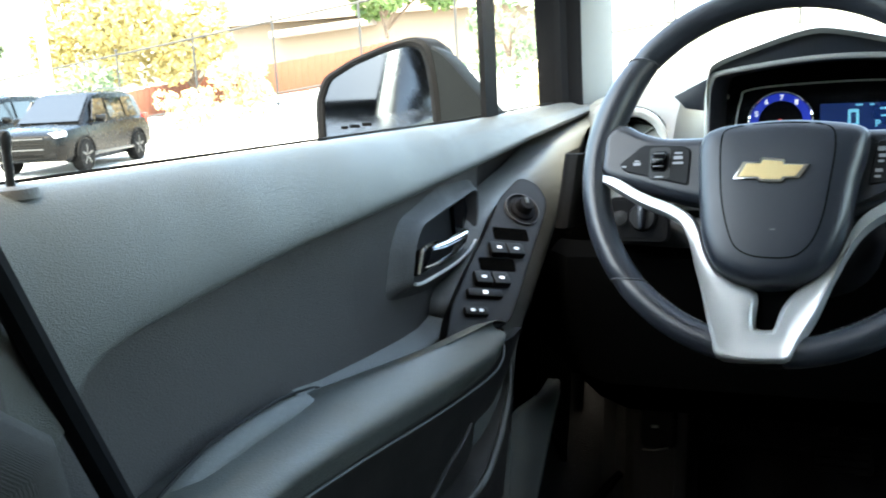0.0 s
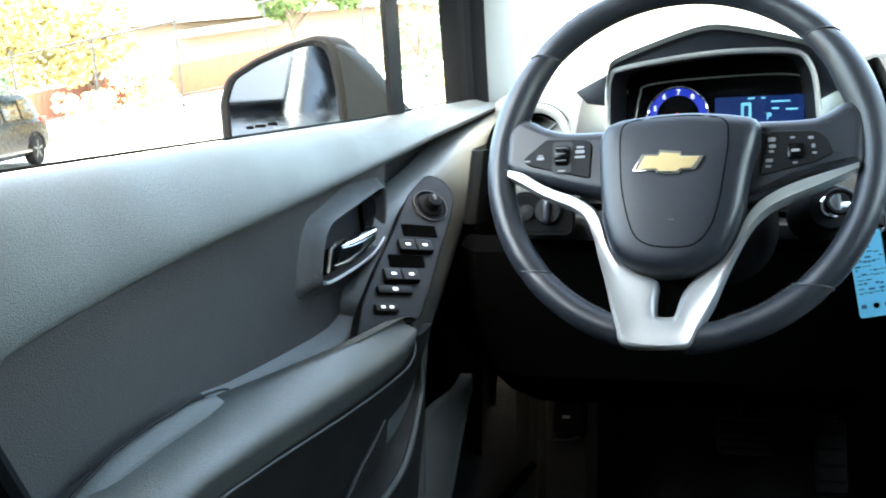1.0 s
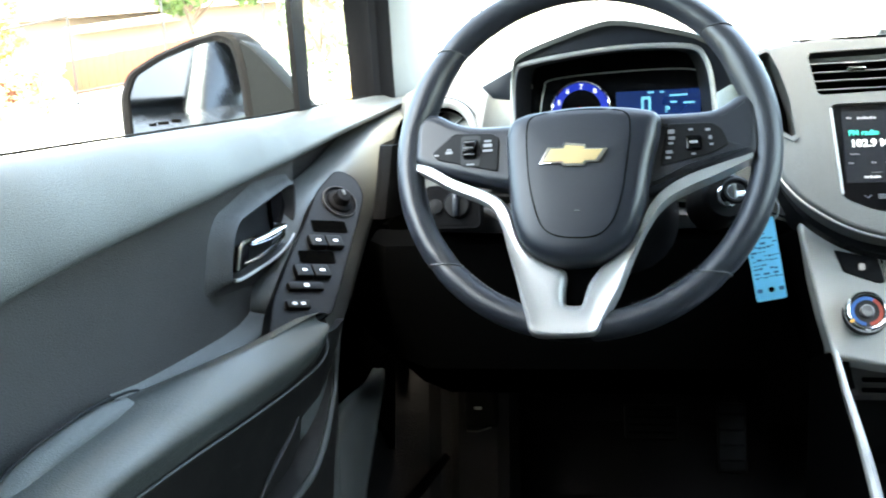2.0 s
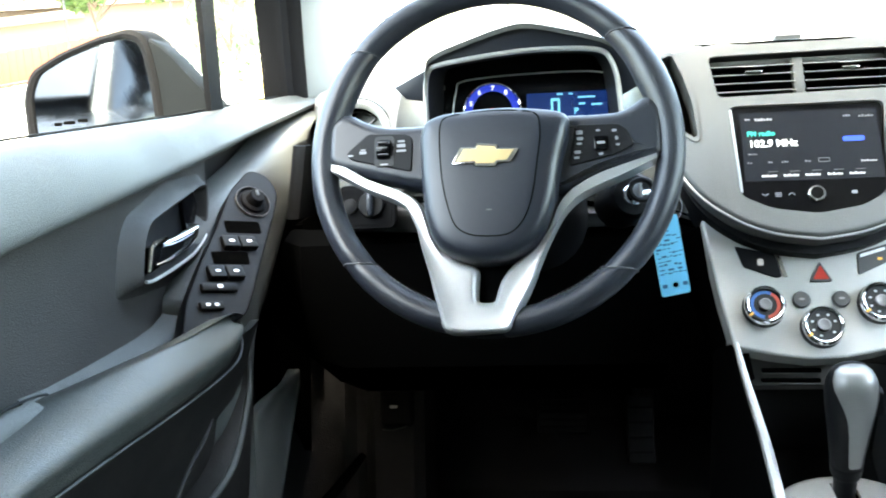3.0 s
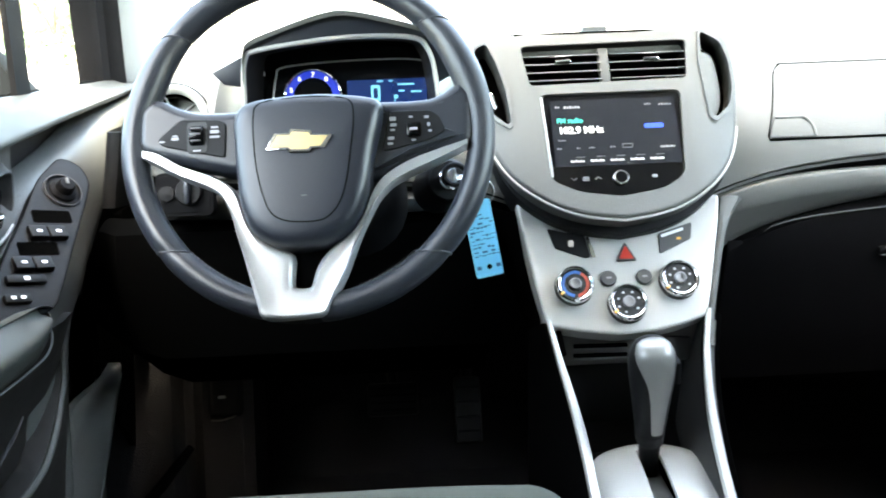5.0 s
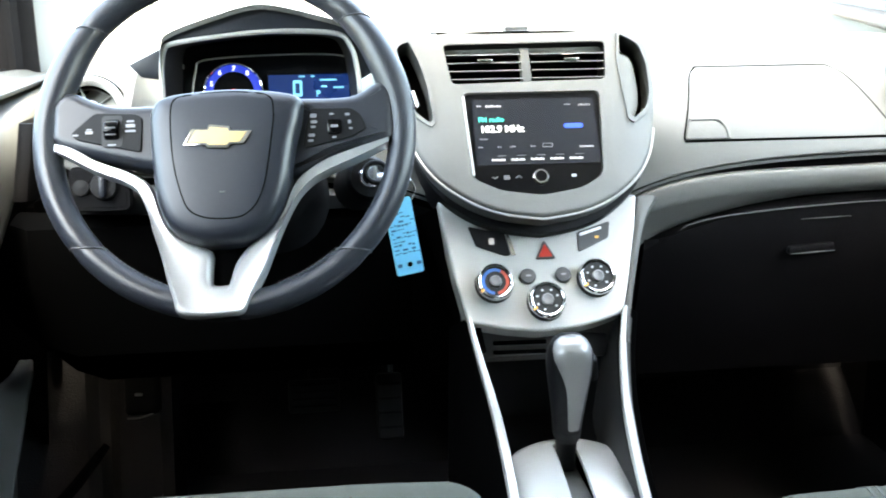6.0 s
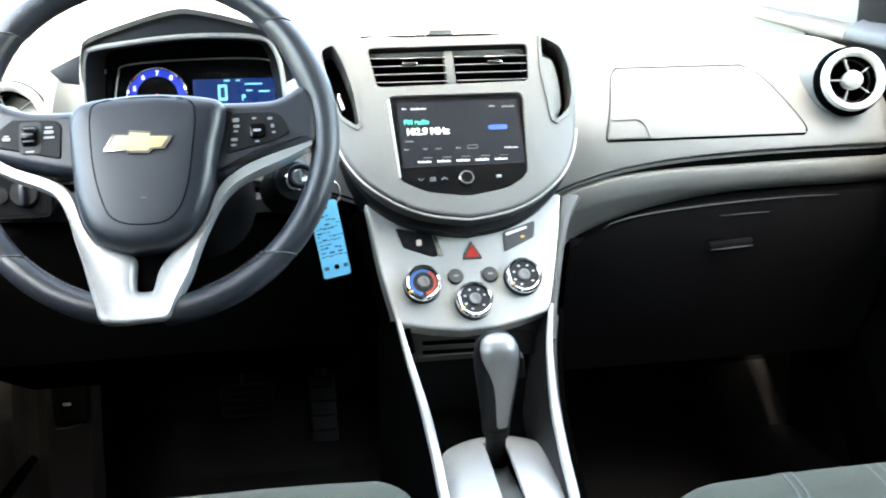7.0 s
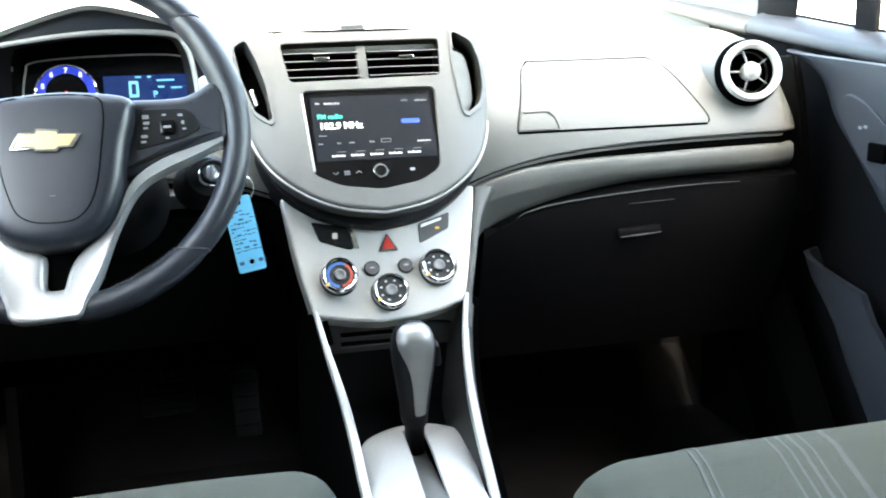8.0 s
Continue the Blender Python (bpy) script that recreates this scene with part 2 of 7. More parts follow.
def text_mesh(words, height, m, depth=0.0004):
    """Letters of the built-in font as a bmesh, their lower left corner at the origin of m."""
    cu = bpy.data.curves.new("letters", "FONT")
    cu.body, cu.size, cu.extrude, cu.resolution_u = words, height * 1.4, depth, 3
    cu.offset = height * 0.035
    ob = bpy.data.objects.new("letters", cu)
    me = bpy.data.meshes.new_from_object(ob)
    bpy.data.objects.remove(ob)
    bpy.data.curves.remove(cu)
    bm = bmesh.new()
    bm.from_mesh(me)
    bpy.data.meshes.remove(me)
    bm.transform(m)
    return bm


def cut(ob, cutters, flat_faces=True):
    """Takes the bodies of the cutters out of ob's mesh."""
    for bm in cutters:
        bmesh.ops.recalc_face_normals(bm, faces=bm.faces)
        me = bpy.data.meshes.new("cutter")
        bm.to_mesh(me)
        bm.free()
        tool = new("cutter", me)
        mod = ob.modifiers.new("cut", "BOOLEAN")
        mod.operation, mod.object, mod.solver = "DIFFERENCE", tool, "EXACT"
        bpy.context.view_layer.update()
        done = bpy.data.meshes.new_from_object(ob.evaluated_get(bpy.context.evaluated_depsgraph_get()))
        ob.modifiers.clear()
        ob.data = done
        bpy.data.objects.remove(tool)
    for poly in ob.data.polygons:
        poly.use_smooth = True
    ob.data.set_sharp_from_angle(angle=radians(38))
    if flat_faces:
        weigh(ob.data)


def at(m, x, y, z=0.0):
    return m @ Matrix.Translation((x, y, z))

# ---- car shell (setting) ----
def shell(name, bm, mat, label=""):
    return tagged(part(name, bm, mat), label, kind="structure")


shell("floor", block(1.62, 3.7, 0.06, pose(0, 0.2, 0.37), 0.01), CARPET, "black carpeted car floor in deep shade")
shell("wall_front", sheet([[(x, 1.62, 0.38), (x, 1.75, 0.5), (x, 1.78, 0.9), (x, 1.85, 1.10)] for x in (-0.80, 0.80)], 0.03, (0, 1, 0)), CARPET, "black lined bulkhead behind the pedals")
# headliner with its curve, from the top of the windscreen back
shell("ceiling", sheet([[(-0.70, y, 1.66), (-0.5, y, 1.70), (0, y, z), (0.5, y, 1.70), (0.70, y, 1.66)] for y, z in ((1.02, 1.70), (0.6, 1.74), (-0.4, 1.75), (-1.6, 1.70))], 0.04, (0, 0, 1)), TRIM_LIGHT, "pale grey fabric headliner")
# Unseen and closed right up, without a back window, to darken the low cabin.
shell("wall_rear", sheet([[(x, -1.62, 0.38), (x, -1.7, 0.9), (x, -1.66, 1.38), (x, -1.60, 1.70)] for x in (-0.74, 0.74)], 0.05, (0, -1, 0)), DOOR_SOFT, "unseen rear wall, closed to the roof to keep light out")
for s in (-1, 1):
    side = "left" if s < 0 else "right"
    shell("wall_" + side, sheet([[(s * 0.74, -1.66, z), (s * 0.77, 0.3, z)] for z in (0.38, 0.8, 1.24)], 0.05, (s, 0, 0)), DOOR_SOFT, "dark trimmed rear side wall of the cabin")
    # Unseen wall in place of the rear side windows, blocks their light.
    shell("wall_lightstop_" + side, sheet([[(s * 0.74, -1.66, z), (s * 0.75, 0.0, z)] for z in (1.22, 1.45, 1.68)], 0.05, (s, 0, 0)), TRIM_LIGHT, "unseen rear side wall that shuts out window light")
    shell("pillar_b_" + side, loft([[(s * (0.70 + k), y0, z), (s * (0.78 + k), y0, z), (s * (0.78 + k), y1, z), (s * (0.70 + k), y1, z)] for z, y0, y1, k in ((0.40, 0.20, 0.40, 0.03), (0.95, 0.22, 0.385, 0.015), (1.08, 0.23, 0.362, 0.012), (1.15, 0.20, 0.32, 0.03), (1.66, 0.1, 0.2, -0.09))]), DOOR_SOFT, "dark grey middle pillar between the doors")
    shell("rail_roof_" + side, tube([(s * 0.725, 1.05, 1.665), (s * 0.725, 0.2, 1.69), (s * 0.72, -1.6, 1.66)], 0.045, 8), TRIM_LIGHT, "pale roof rail trim above the side windows")
    shell("wall_cowl_" + side, sheet([[(s * 0.76, 1.0, z), (s * 0.77, 2.0, z)] for z in (0.38, 0.8, 1.10)], 0.03, (s, 0, 0)), BLACK, "black lined side of the footwell")
    # Added, unseen: stops light leaking in between door and floor.
    shell("wall_leakstop_" + side, sheet([[(s * 0.797, 0.2, z), (s * 0.797, 2.0, z)] for z in (0.34, 0.8, 1.10)], 0.02, (s, 0, 0)), BLACK, "unseen black sheet added outside the door against light leaks")
    shell("body_side_" + side, sheet([[(s * 0.83, y, 0.35), (s * 0.86, y, 0.7), (s * 0.84, y, 1.0), (s * 0.80, y, 1.12)] for y in (1.75, 0.5, -1.9)], 0.02, (-s, 0, 0)), SILVER, "silver painted outer side of the car")
shell("wall_cowl_front", sheet([[(x, 1.80, 0.38), (x, 1.90, 0.8), (x, 2.02, 1.11)] for x in (-0.78, 0.78)], 0.02, (0, 1, 0)), BLACK, "black inner bulkhead below the windscreen")
# windscreen pane
ws = shell("windscreen", sheet([[(-0.74, 1.98, 1.10), (0, 2.10, 1.10), (0.74, 1.98, 1.10)], [(-0.62, 1.03, 1.66), (0, 1.08, 1.70), (0.62, 1.03, 1.66)]], 0.005, (0, 0.6, 0.8)), PANE, "clear raked windscreen")
ws.visible_shadow = False

# ---- dashboard ----
S = frame_of((-0.005, 1.11, 1.033), (1, 0, 0), (0, -0.857, 0.515))     # centre stack face


def groove(x):
    """Height of the dark joint under the upper pad."""
    a = abs(x)
    return 0.972 + 0.056 * (1 - math.exp(-max(0, a - 0.10) / 0.11))


dash = thing("dashboard", "grey grained plastic dashboard with a two-part glovebox", "dashboard", at=(0, 1.3, 1.0))
XS = [-0.70, -0.67, -0.64, -0.61, -0.58, -0.55, -0.52, -0.50, -0.48, -0.46, -0.4, -0.3, -0.21, -0.19, -0.17, -0.12, 0, 0.09, 0.105, 0.12, 0.14, 0.16, 0.18, 0.2, 0.225, 0.25, 0.275, 0.3, 0.33, 0.36, 0.39, 0.42, 0.48, 0.54, 0.6, 0.63, 0.66, 0.69]


def end_sweep(x):
    """How far the dash falls back and down near the doors."""
    a = (-x - 0.52) / 0.13 if x < 0 else (x - 0.60) / 0.10
    return max(0.0, a)


def pad_row(x):
    e = end_sweep(x)
    drop = 0.03 * e * e + 0.06 * max(0.0, min(1.0, (0.165 - abs(x + 0.335)) / 0.03))
    pts = [(1.95, 1.12), (1.7, 1.160 - drop * 0.3), (1.5, 1.176 - drop), (1.38, 1.172 - drop), (1.29, 1.150 - drop), (1.225, 1.110 - drop * 0.7), (1.18, 1.062), (1.165, groove(x) + 0.012), (1.168, groove(x) + 0.003), (1.20, groove(x))]
    return [(x, q[0] + 0.20 * e * e * max(0, (1.6 - q[0]) / 0.4), q[1]) for q in smooth_line([(a, b, 0) for a, b in pts], 4)]


part("upper_pad", sheet([pad_row(x) for x in XS], 0.012, (0, 0.7, -0.7)), DASH, dash, "grey grained upper pad")


def strip_low(x):
    a = abs(x)
    f = max(0, (a - 0.132) / 0.24)
    return 0.872 + 0.092 * (f / (1 + f ** 5) ** 0.2) ** 0.42


def strip_row(x):
    g, s = groove(x), strip_low(x)
    top = g - 0.0050 - 0.0075 * max(0.0, min(1.0, (x - 0.20) / 0.18))
    pts = [(1.205, top), (1.166, top - 0.0003), (1.1590, top - 0.0055), (1.1585, g - 0.030), (1.1630, g - 0.041), (1.180, min(g - 0.050, s + 0.012)), (1.205, min(g - 0.054, s + 0.008))]
    return [(x, q[0] + 0.2 * end_sweep(x) ** 2, q[1]) for q in smooth_line([(a, b, 0) for a, b in pts], 3)]


part("lower_strip", sheet([strip_row(x) for x in (0.118, 0.128, 0.138, 0.148, 0.158, 0.168, 0.18, 0.2, 0.215, 0.23, 0.25, 0.27, 0.3, 0.33, 0.365, 0.4, 0.44, 0.48, 0.56, 0.62, 0.69)], 0.01, (0, 1, -0.2)), DASH, dash, "grey band under the joint")
def left_band(x):
    g, e = groove(x), 0.2 * end_sweep(x) ** 2
    return [(x, q[0] + e, q[1]) for q in smooth_line([(1.195, g - 0.011, 0), (1.150, g - 0.012, 0), (1.141, g - 0.017, 0), (1.139, 1.000, 0), (1.142, 0.986, 0), (1.150, 0.9815, 0), (1.19, 0.980, 0)], 3)]


part("lower_strip", sheet([left_band(-x) for x in (0.67, 0.62, 0.56, 0.48, 0.4, 0.33, 0.27, 0.23, 0.2)], 0.006, (0, 1, -0.2)), BAND, dash, "dark grey band beside the column")
part("joint_backing", sheet([[(x, 1.173 + 0.2 * end_sweep(x) ** 2, groove(x) + 0.0035), (x, 1.171 + 0.2 * end_sweep(x) ** 2, groove(x) - 0.0135)] for x in XS[1:-1]], 0.01, (0, 1, 0)), VOID, dash)
# upper storage lid, proud of the pad, its lower right corner drawn out
def on_pad(x, z):
    """The pad's depth at a height on its face."""
    pts = [q for q in pad_row(x) if q[2] > groove(x) + 0.01][::-1]
    for a, b in zip(pts, pts[1:]):
        if a[2] <= z <= b[2]:
            return a[1] + (b[1] - a[1]) * (z - a[2]) / (b[2] - a[2])
    return pts[-1][1]


def face_patch(x_of, zs, cols, proud, mat, name, parent, label="", back=0.012):
    """A panel that follows the pad: for each height a left and right end."""
    rows = []
    for z in zs:
        x0, x1 = x_of(z)
        rows.append([(x0 + (x1 - x0) * i / cols, on_pad(x0 + (x1 - x0) * i / cols, z) - proud, z + proud * 0.4) for i in range(cols + 1)])
    bm = sheet(rows, back, (0, 0.85, -0.5))
    bmesh.ops.bevel(bm, geom=[e for e in bm.edges if e.is_manifold and e.calc_face_angle(0) > 0.9], offset=0.0012, segments=2, affect="EDGES")
    return part(name, bm, mat, parent, label)


def lid_ends(z):
    f = (z - 1.048) / 0.09
    top = math.exp(-max(0, 1.137 - z) / 0.005)
    return 0.1965 + 0.036 * f + 0.004 * math.exp(-(z - 1.048) / 0.004) + 0.010 * top, 0.490 - 0.050 * f - 0.012 * math.exp(-(z - 1.048) / 0.005) - 0.014 * top


lid_zs = [1.0500 + 0.087 * i / 16 for i in range(17)]
face_patch(lambda z: (lid_ends(z)[0] - 0.0019, lid_ends(z)[1] + 0.0030), [1.0470 + 0.0920 * i / 16 for i in range(17)], 12, 0.0005, VOID, "lid_gap", dash, "shadow gap round the lid", 0.004)
lid = face_patch(lid_ends, lid_zs, 12, 0.0013, DASH, "storage_lid", dash, "closed upper glovebox lid")
face_patch(lambda z: (0.1990 + 0.4 * (z - 1.051), 0.2580 - 0.018 * max(0, (z - 1.058) / 0.016) ** 2), [1.0508 + 0.0238 * i / 5 for i in range(6)], 5, 0.0018, BLACK, "tab_gap", dash, "fine gap round the push tab", 0.004)
face_patch(lambda z: (0.1995 + 0.4 * (z - 1.051), 0.2565 - 0.018 * max(0, (z - 1.058) / 0.016) ** 2), [1.0512 + 0.0222 * i / 5 for i in range(6)], 5, 0.0026, DASH, "latch_tab", dash, "moulded push tab of the lid")
arc = [(0.2105 + 0.034 * min(1, t), 0, 1.0745) if t <= 1 else (0.2445 + 0.013 * math.sin((t - 1) * 1.57), 0, 1.0745 - 0.0225 * (1 - math.cos((t - 1) * 1.57))) for t in [i / 6 for i in range(13)]]
part("latch_rim", tube([(x, on_pad(x, z) - 0.0030, z) for x, _, z in arc], 0.0022, 6, up=(0, 1, 0)), DASH, lid, "raised curved rim of the tab")
# glovebox door under the strip, its shade put into the near-black colour
gb = part("glovebox_door", sheet([[(x, 1.200, strip_low(x) + 0.014), (x, 1.1755, strip_low(x) + 0.002), (x, 1.176, 0.92), (x, 1.185, 0.88), (x, 1.21, 0.80), (x, 1.26, 0.70)] for x in (0.150, 0.17, 0.19, 0.21, 0.23, 0.25, 0.27, 0.3, 0.33, 0.365, 0.4, 0.48, 0.56, 0.635)], 0.02, (0, 1, 0)), SHADED_BLACK, dash, "lower glovebox door, its shade put into near-black plastic")
# Lighter plastic on the next tubes paints the glints on ridge and pull.
part("glovebox_ridge", tube([(x, 1.172, z) for x, z in ((0.196, 0.931), (0.206, 0.938), (0.233, 0.945), (0.27, 0.9500), (0.309, 0.9535), (0.35, 0.9565), (0.395, 0.9590), (0.44, 0.9610), (0.484, 0.9620), (0.538, 0.9615))], [0.0004, 0.0008, 0.0012, 0.0012, 0.0012, 0.0011, 0.0010, 0.0009, 0.0007, 0.0003], 6, up=(0, 1, 0)), DASH, gb, "fine raised line of the door, its glint in the pale colour")
part("brow_glint", tube([(0.400 + u, 1.174, 0.941 + 0.03 * u) for u in (-0.036, 0.0, 0.036)], [0.0003, 0.0009, 0.0003], 6, up=(0, 1, 0)), DOOR, gb)
part("glovebox_handle", block(0.066, 0.012, 0.012, pose(0.383, 1.179, 0.899, 0, -3, 0), 0.004), SHADED_BLACK, gb, "small pull, blackened with the shaded door")
part("pull_glint", tube([(0.383 + u, 1.171, 0.8945 + 0.05 * u) for u in (-0.031, 0, 0.031)], [0.0006, 0.0013, 0.0006], 6, up=(0, 1, 0)), DOOR, gb, "pale bar for the glint along the pull")
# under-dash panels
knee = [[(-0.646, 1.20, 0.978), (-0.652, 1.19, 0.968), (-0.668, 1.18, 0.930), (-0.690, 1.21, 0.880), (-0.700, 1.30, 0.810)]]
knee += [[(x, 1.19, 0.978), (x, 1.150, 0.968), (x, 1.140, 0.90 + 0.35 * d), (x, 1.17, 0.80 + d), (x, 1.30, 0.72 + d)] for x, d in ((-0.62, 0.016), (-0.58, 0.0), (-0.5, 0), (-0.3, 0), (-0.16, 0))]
# Almost no albedo here: the darkness below the wheel is painted on.
part("knee_panel", sheet(knee, 0.02, (0, 1, 0)), VOID, dash, "knee panel under the wheel, painted black for its shade")
part("under_tray", sheet([[(x, 1.285, 0.715), (x, 1.5, 0.75), (x, 1.75, 0.78)] for x in (0.17, 0.66)], 0.02, (0, 0, 1)), CARPET, dash)
# dash ends
for s in (-1, 1):
    part("end_panel", sheet([[(s * 0.692, y, 0.945), (s * 0.694, y, 1.0), (s * 0.690, y, 1.10)] for y in (1.56, 1.58, 1.65, 1.8)], 0.010, (s, 0, 0)), RUBBER, dash, "dark grey end panel of the dashboard")
    part("end_cap", sheet([[(s * 0.69, y, 0.72), (s * 0.695, y, 0.95), (s * 0.695, y, 0.945)] for y in (1.44, 1.5, 1.8)], 0.012, (s, 0, 0)), VOID, dash)

part("end_panel", sheet([[(x, 1.30, z), (x + 0.004, 1.232, z), (x + 0.013, 1.218, z), (x + 0.024, 1.224, z), (x + 0.034, 1.26, z)] for x, z in ((0.626, 1.135), (0.636, 1.10), (0.644, 1.06), (0.651, 1.02), (0.658, 0.98), (0.664, 0.94), (0.668, 0.90))], 0.008, (1, 0, 0)), BLACK, dash, "dark grey curved end panel of the dashboard")

part("end_panel", sheet([smooth_line([(x - 0.016, 1.36, z), (x - 0.012, 1.275, z), (x - 0.002, 1.256, z), (x + 0.016, 1.262, z), (x + 0.030, 1.32, z)], 3) for x, z in ((-0.640, 1.085), (-0.643, 1.07), (-0.648, 1.04), (-0.654, 1.010), (-0.658, 0.985))], 0.008, (0, 1, 0)), BLACK, dash, "black curved end panel beside the door")

# round corner vents
def round_vent(x, y, z, turn, parent, flare=1.0):
    m = pose(x, y, z, 90 - 12, 0, turn)
    pod = part("round_vent", lathe([(0.046 + 0.044 * flare, -0.100), (0.046 + 0.026 * flare, -0.072), (0.046 + 0.011 * flare, -0.045), (0.0470, -0.024), (0.0450, -0.010), (0.0435, -0.007), (0.040, -0.008)], m, 40, False), DASH, parent, "round swivelling air vent")
    part("ring", lathe([(0.0428, -0.006), (0.0424, 0.002), (0.0402, 0.0052), (0.0365, 0.0050), (0.0328, 0.0005), (0.0318, -0.004), (0.0335, -0.006)], m, 48, False), SILVER, pod, "bright silver ring")
    # Black collar that paints the shadow round the ring.
    part("ring_shadow", lathe([(0.0478, -0.0220), (0.0466, -0.0125), (0.0450, -0.0080), (0.0425, -0.0050)], m, 40, False), VOID, pod)
    part("throat", lathe([(0.0335, -0.004), (0.0322, -0.004), (0.0312, -0.044), (0.001, -0.0445)], m, 32, False), VOID, pod, "black throat")
    part("inner_rim", lathe([(0.0306, -0.024), (0.0306, -0.021), (0.0292, -0.020), (0.0288, -0.024)], m, 40, False), DARK_SATIN, pod)
    part("hub", lathe([(0.010, -0.024), (0.0132, -0.010), (0.0134, -0.004), (0.0115, 0.002), (0.007, 0.0055), (0.0005, 0.0065)], m, 28), SILVER, pod, "silver centre knob")
    for k in range(5):
        a = k * 72 + 18
        part("fin", block(0.0015, 0.021, 0.004, m @ pose(0, 0, 0, 0, 0, a) @ pose(0, 0.0205, -0.010, 0, 15, 0), 0.0005), SATIN, pod)
    return pod


round_vent(0.546, 1.168, 1.120, -12, dash, 0.5)
round_vent(-0.548, 1.215, 1.103, 14, dash, 0.1)

# ---- centre stack ----
def fall_back(u):
    """The surround curves away from the driver at both sides."""
    return min(0.04, 0.014 * max(0, (abs(u) - 0.088) / 0.06) ** 2)


def bend(ob):
    """Bends a part of the surround by fall_back."""
    inv = S.inverted()
    bm = bmesh.new()
    bm.from_mesh(ob.data)
    for u in (-0.15, -0.14, -0.13, -0.12, -0.11, -0.10, -0.09, 0.09, 0.10, 0.11, 0.12, 0.13, 0.14, 0.15):
        bmesh.ops.bisect_plane(bm, geom=bm.verts[:] + bm.edges[:] + bm.faces[:], plane_co=S @ Vector((u, 0, 0)), plane_no=(1, 0, 0))
    for v in bm.verts:
        q = inv @ v.co
        q.z -= fall_back(q.x)
        v.co = S @ q
    bm.to_mesh(ob.data)
    bm.free()
    for poly in ob.data.polygons:
        poly.use_smooth = True
    ob.data.set_sharp_from_angle(angle=radians(30))
    weigh(ob.data)
    return ob


stack = thing("centre_stack", "grey plastic centre stack surround with vents", "dashboard", at=(0, 1.15, 1.0))
half = [(0.0, -0.0670), (0.045, -0.0600), (0.080, -0.047), (0.108, -0.028), (0.129, -0.006), (0.145, 0.022), (0.155, 0.055), (0.163, 0.10), (0.166, 0.15), (0.157, 0.182), (0.110, 0.186), (0.0, 0.187)]
outline = smooth_line([(*q, 0) for q in half], 3) + [Vector((-q[0], q[1], 0)) for q in reversed(smooth_line([(*q, 0) for q in half], 3)[1:-1])]
bib = part("bib", plate([(q.x, q.y) for q in outline], 0.07, S, 0.006, segs=3), DASH, stack, "grey curved surround")
vent_hole = rounded([(-0.0985, 0.1110), (0.0960, 0.1145), (0.1010, 0.1680), (-0.1070, 0.1665)], 0.007)
screen_hole = rounded([(-0.088, 0.099), (0.086, 0.099), (0.0775, -0.014), (0.05, -0.030), (0, -0.0385), (-0.05, -0.031), (-0.0835, -0.014)], 0.010)
pod_hole = rounded([(0.1205, 0.0650), (0.1275, 0.0615), (0.1475, 0.0800), (0.1560, 0.1043), (0.1565, 0.143), (0.1485, 0.1690), (0.1205, 0.1795), (0.1180, 0.1400)], 0.007)
pod_left = rounded([(-0.1290, 0.0625), (-0.1245, 0.0660), (-0.1285, 0.1100), (-0.1375, 0.1492), (-0.1480, 0.1790), (-0.1630, 0.1750), (-0.1575, 0.1300), (-0.1450, 0.0790)], 0.006)
cut(bib, [plate(vent_hole, 0.05, at(S, 0, 0, 0.01), 0), plate(screen_hole, 0.016, at(S, 0, 0, 0.01), 0), plate(pod_hole, 0.045, at(S, 0, 0, 0.01), 0), plate(pod_left, 0.045, at(S, 0, 0, 0.01), 0)])
bend(bib)
for s, hole in ((1, pod_hole), (-1, pod_left)):
    c = Vector((sum(q[0] for q in hole) / len(hole), sum(q[1] for q in hole) / len(hole)))
    edge = [Vector(q) for q in hole]
    wide = [q + (q - c).normalized() * 0.0065 for q in edge]
    bend(part("side_outlet_rim", ring_plate(wide, edge, 0.034, at(S, 0, 0, 0.0025)), DASH, stack, "grey rim of a tall side outlet"))
    bend(part("side_outlet_floor", plate(edge, 0.002, at(S, 0, 0, -0.032), 0), VOID, stack))
bend(part("side_outlet_flap", sheet([[S @ Vector((0.1190 + (w + 0.022) * t, v, -0.0040 - 0.006 * t * t)) for t in (0, 0.3, 0.6, 0.85, 0.97, 1.02)] for v, w in ((0.066, -0.012), (0.076, -0.006), (0.088, -0.002), (0.105, 0.0), (0.125, 0.0), (0.145, -0.002), (0.153, -0.005))], 0.006, (0, 0.857, -0.515)), DASH, stack, "pale inner flap of the outlet"))
bend(part("outlet_tab", block(0.006, 0.024, 0.010, at(S, -0.1445, 0.098, -0.002) @ pose(0, 0, 0, 0, 0, 14), 0.0025), CHROME, stack, "bright thumb tab of the outlet"))
# lower edge bead of the bib
bead = [S @ Vector((q.x * 1.002, q.y * 1.004 - 0.0005, -0.004 - fall_back(q.x))) for q in outline if q.y < 0.06]
left_half = sorted([q for q in bead], key=lambda q: q.x)
part("bib_bead", tube(left_half, 0.0019, 6, up=(0, -0.857, 0.515)), SATIN, stack, "thin bright lower edge")
part("under_bib", plate([(q.x * 0.98, q.y * 0.98 - 0.012) for q in outline if q.y < 0.05], 0.06, at(S, 0, 0, -0.03), 0.002), BLACK, stack, "black shadow gap under the surround")
part("top_cover", block(0.218, 0.17, 0.03, pose(-0.008, 1.292, 1.173, -1.5, 0, 0), 0.005), DASH, stack, "flat cover behind the vents")
part("sensor", block(0.032, 0.022, 0.010, pose(-0.012, 1.235, 1.192), 0.003), DOOR, stack, "small raised light sensor")
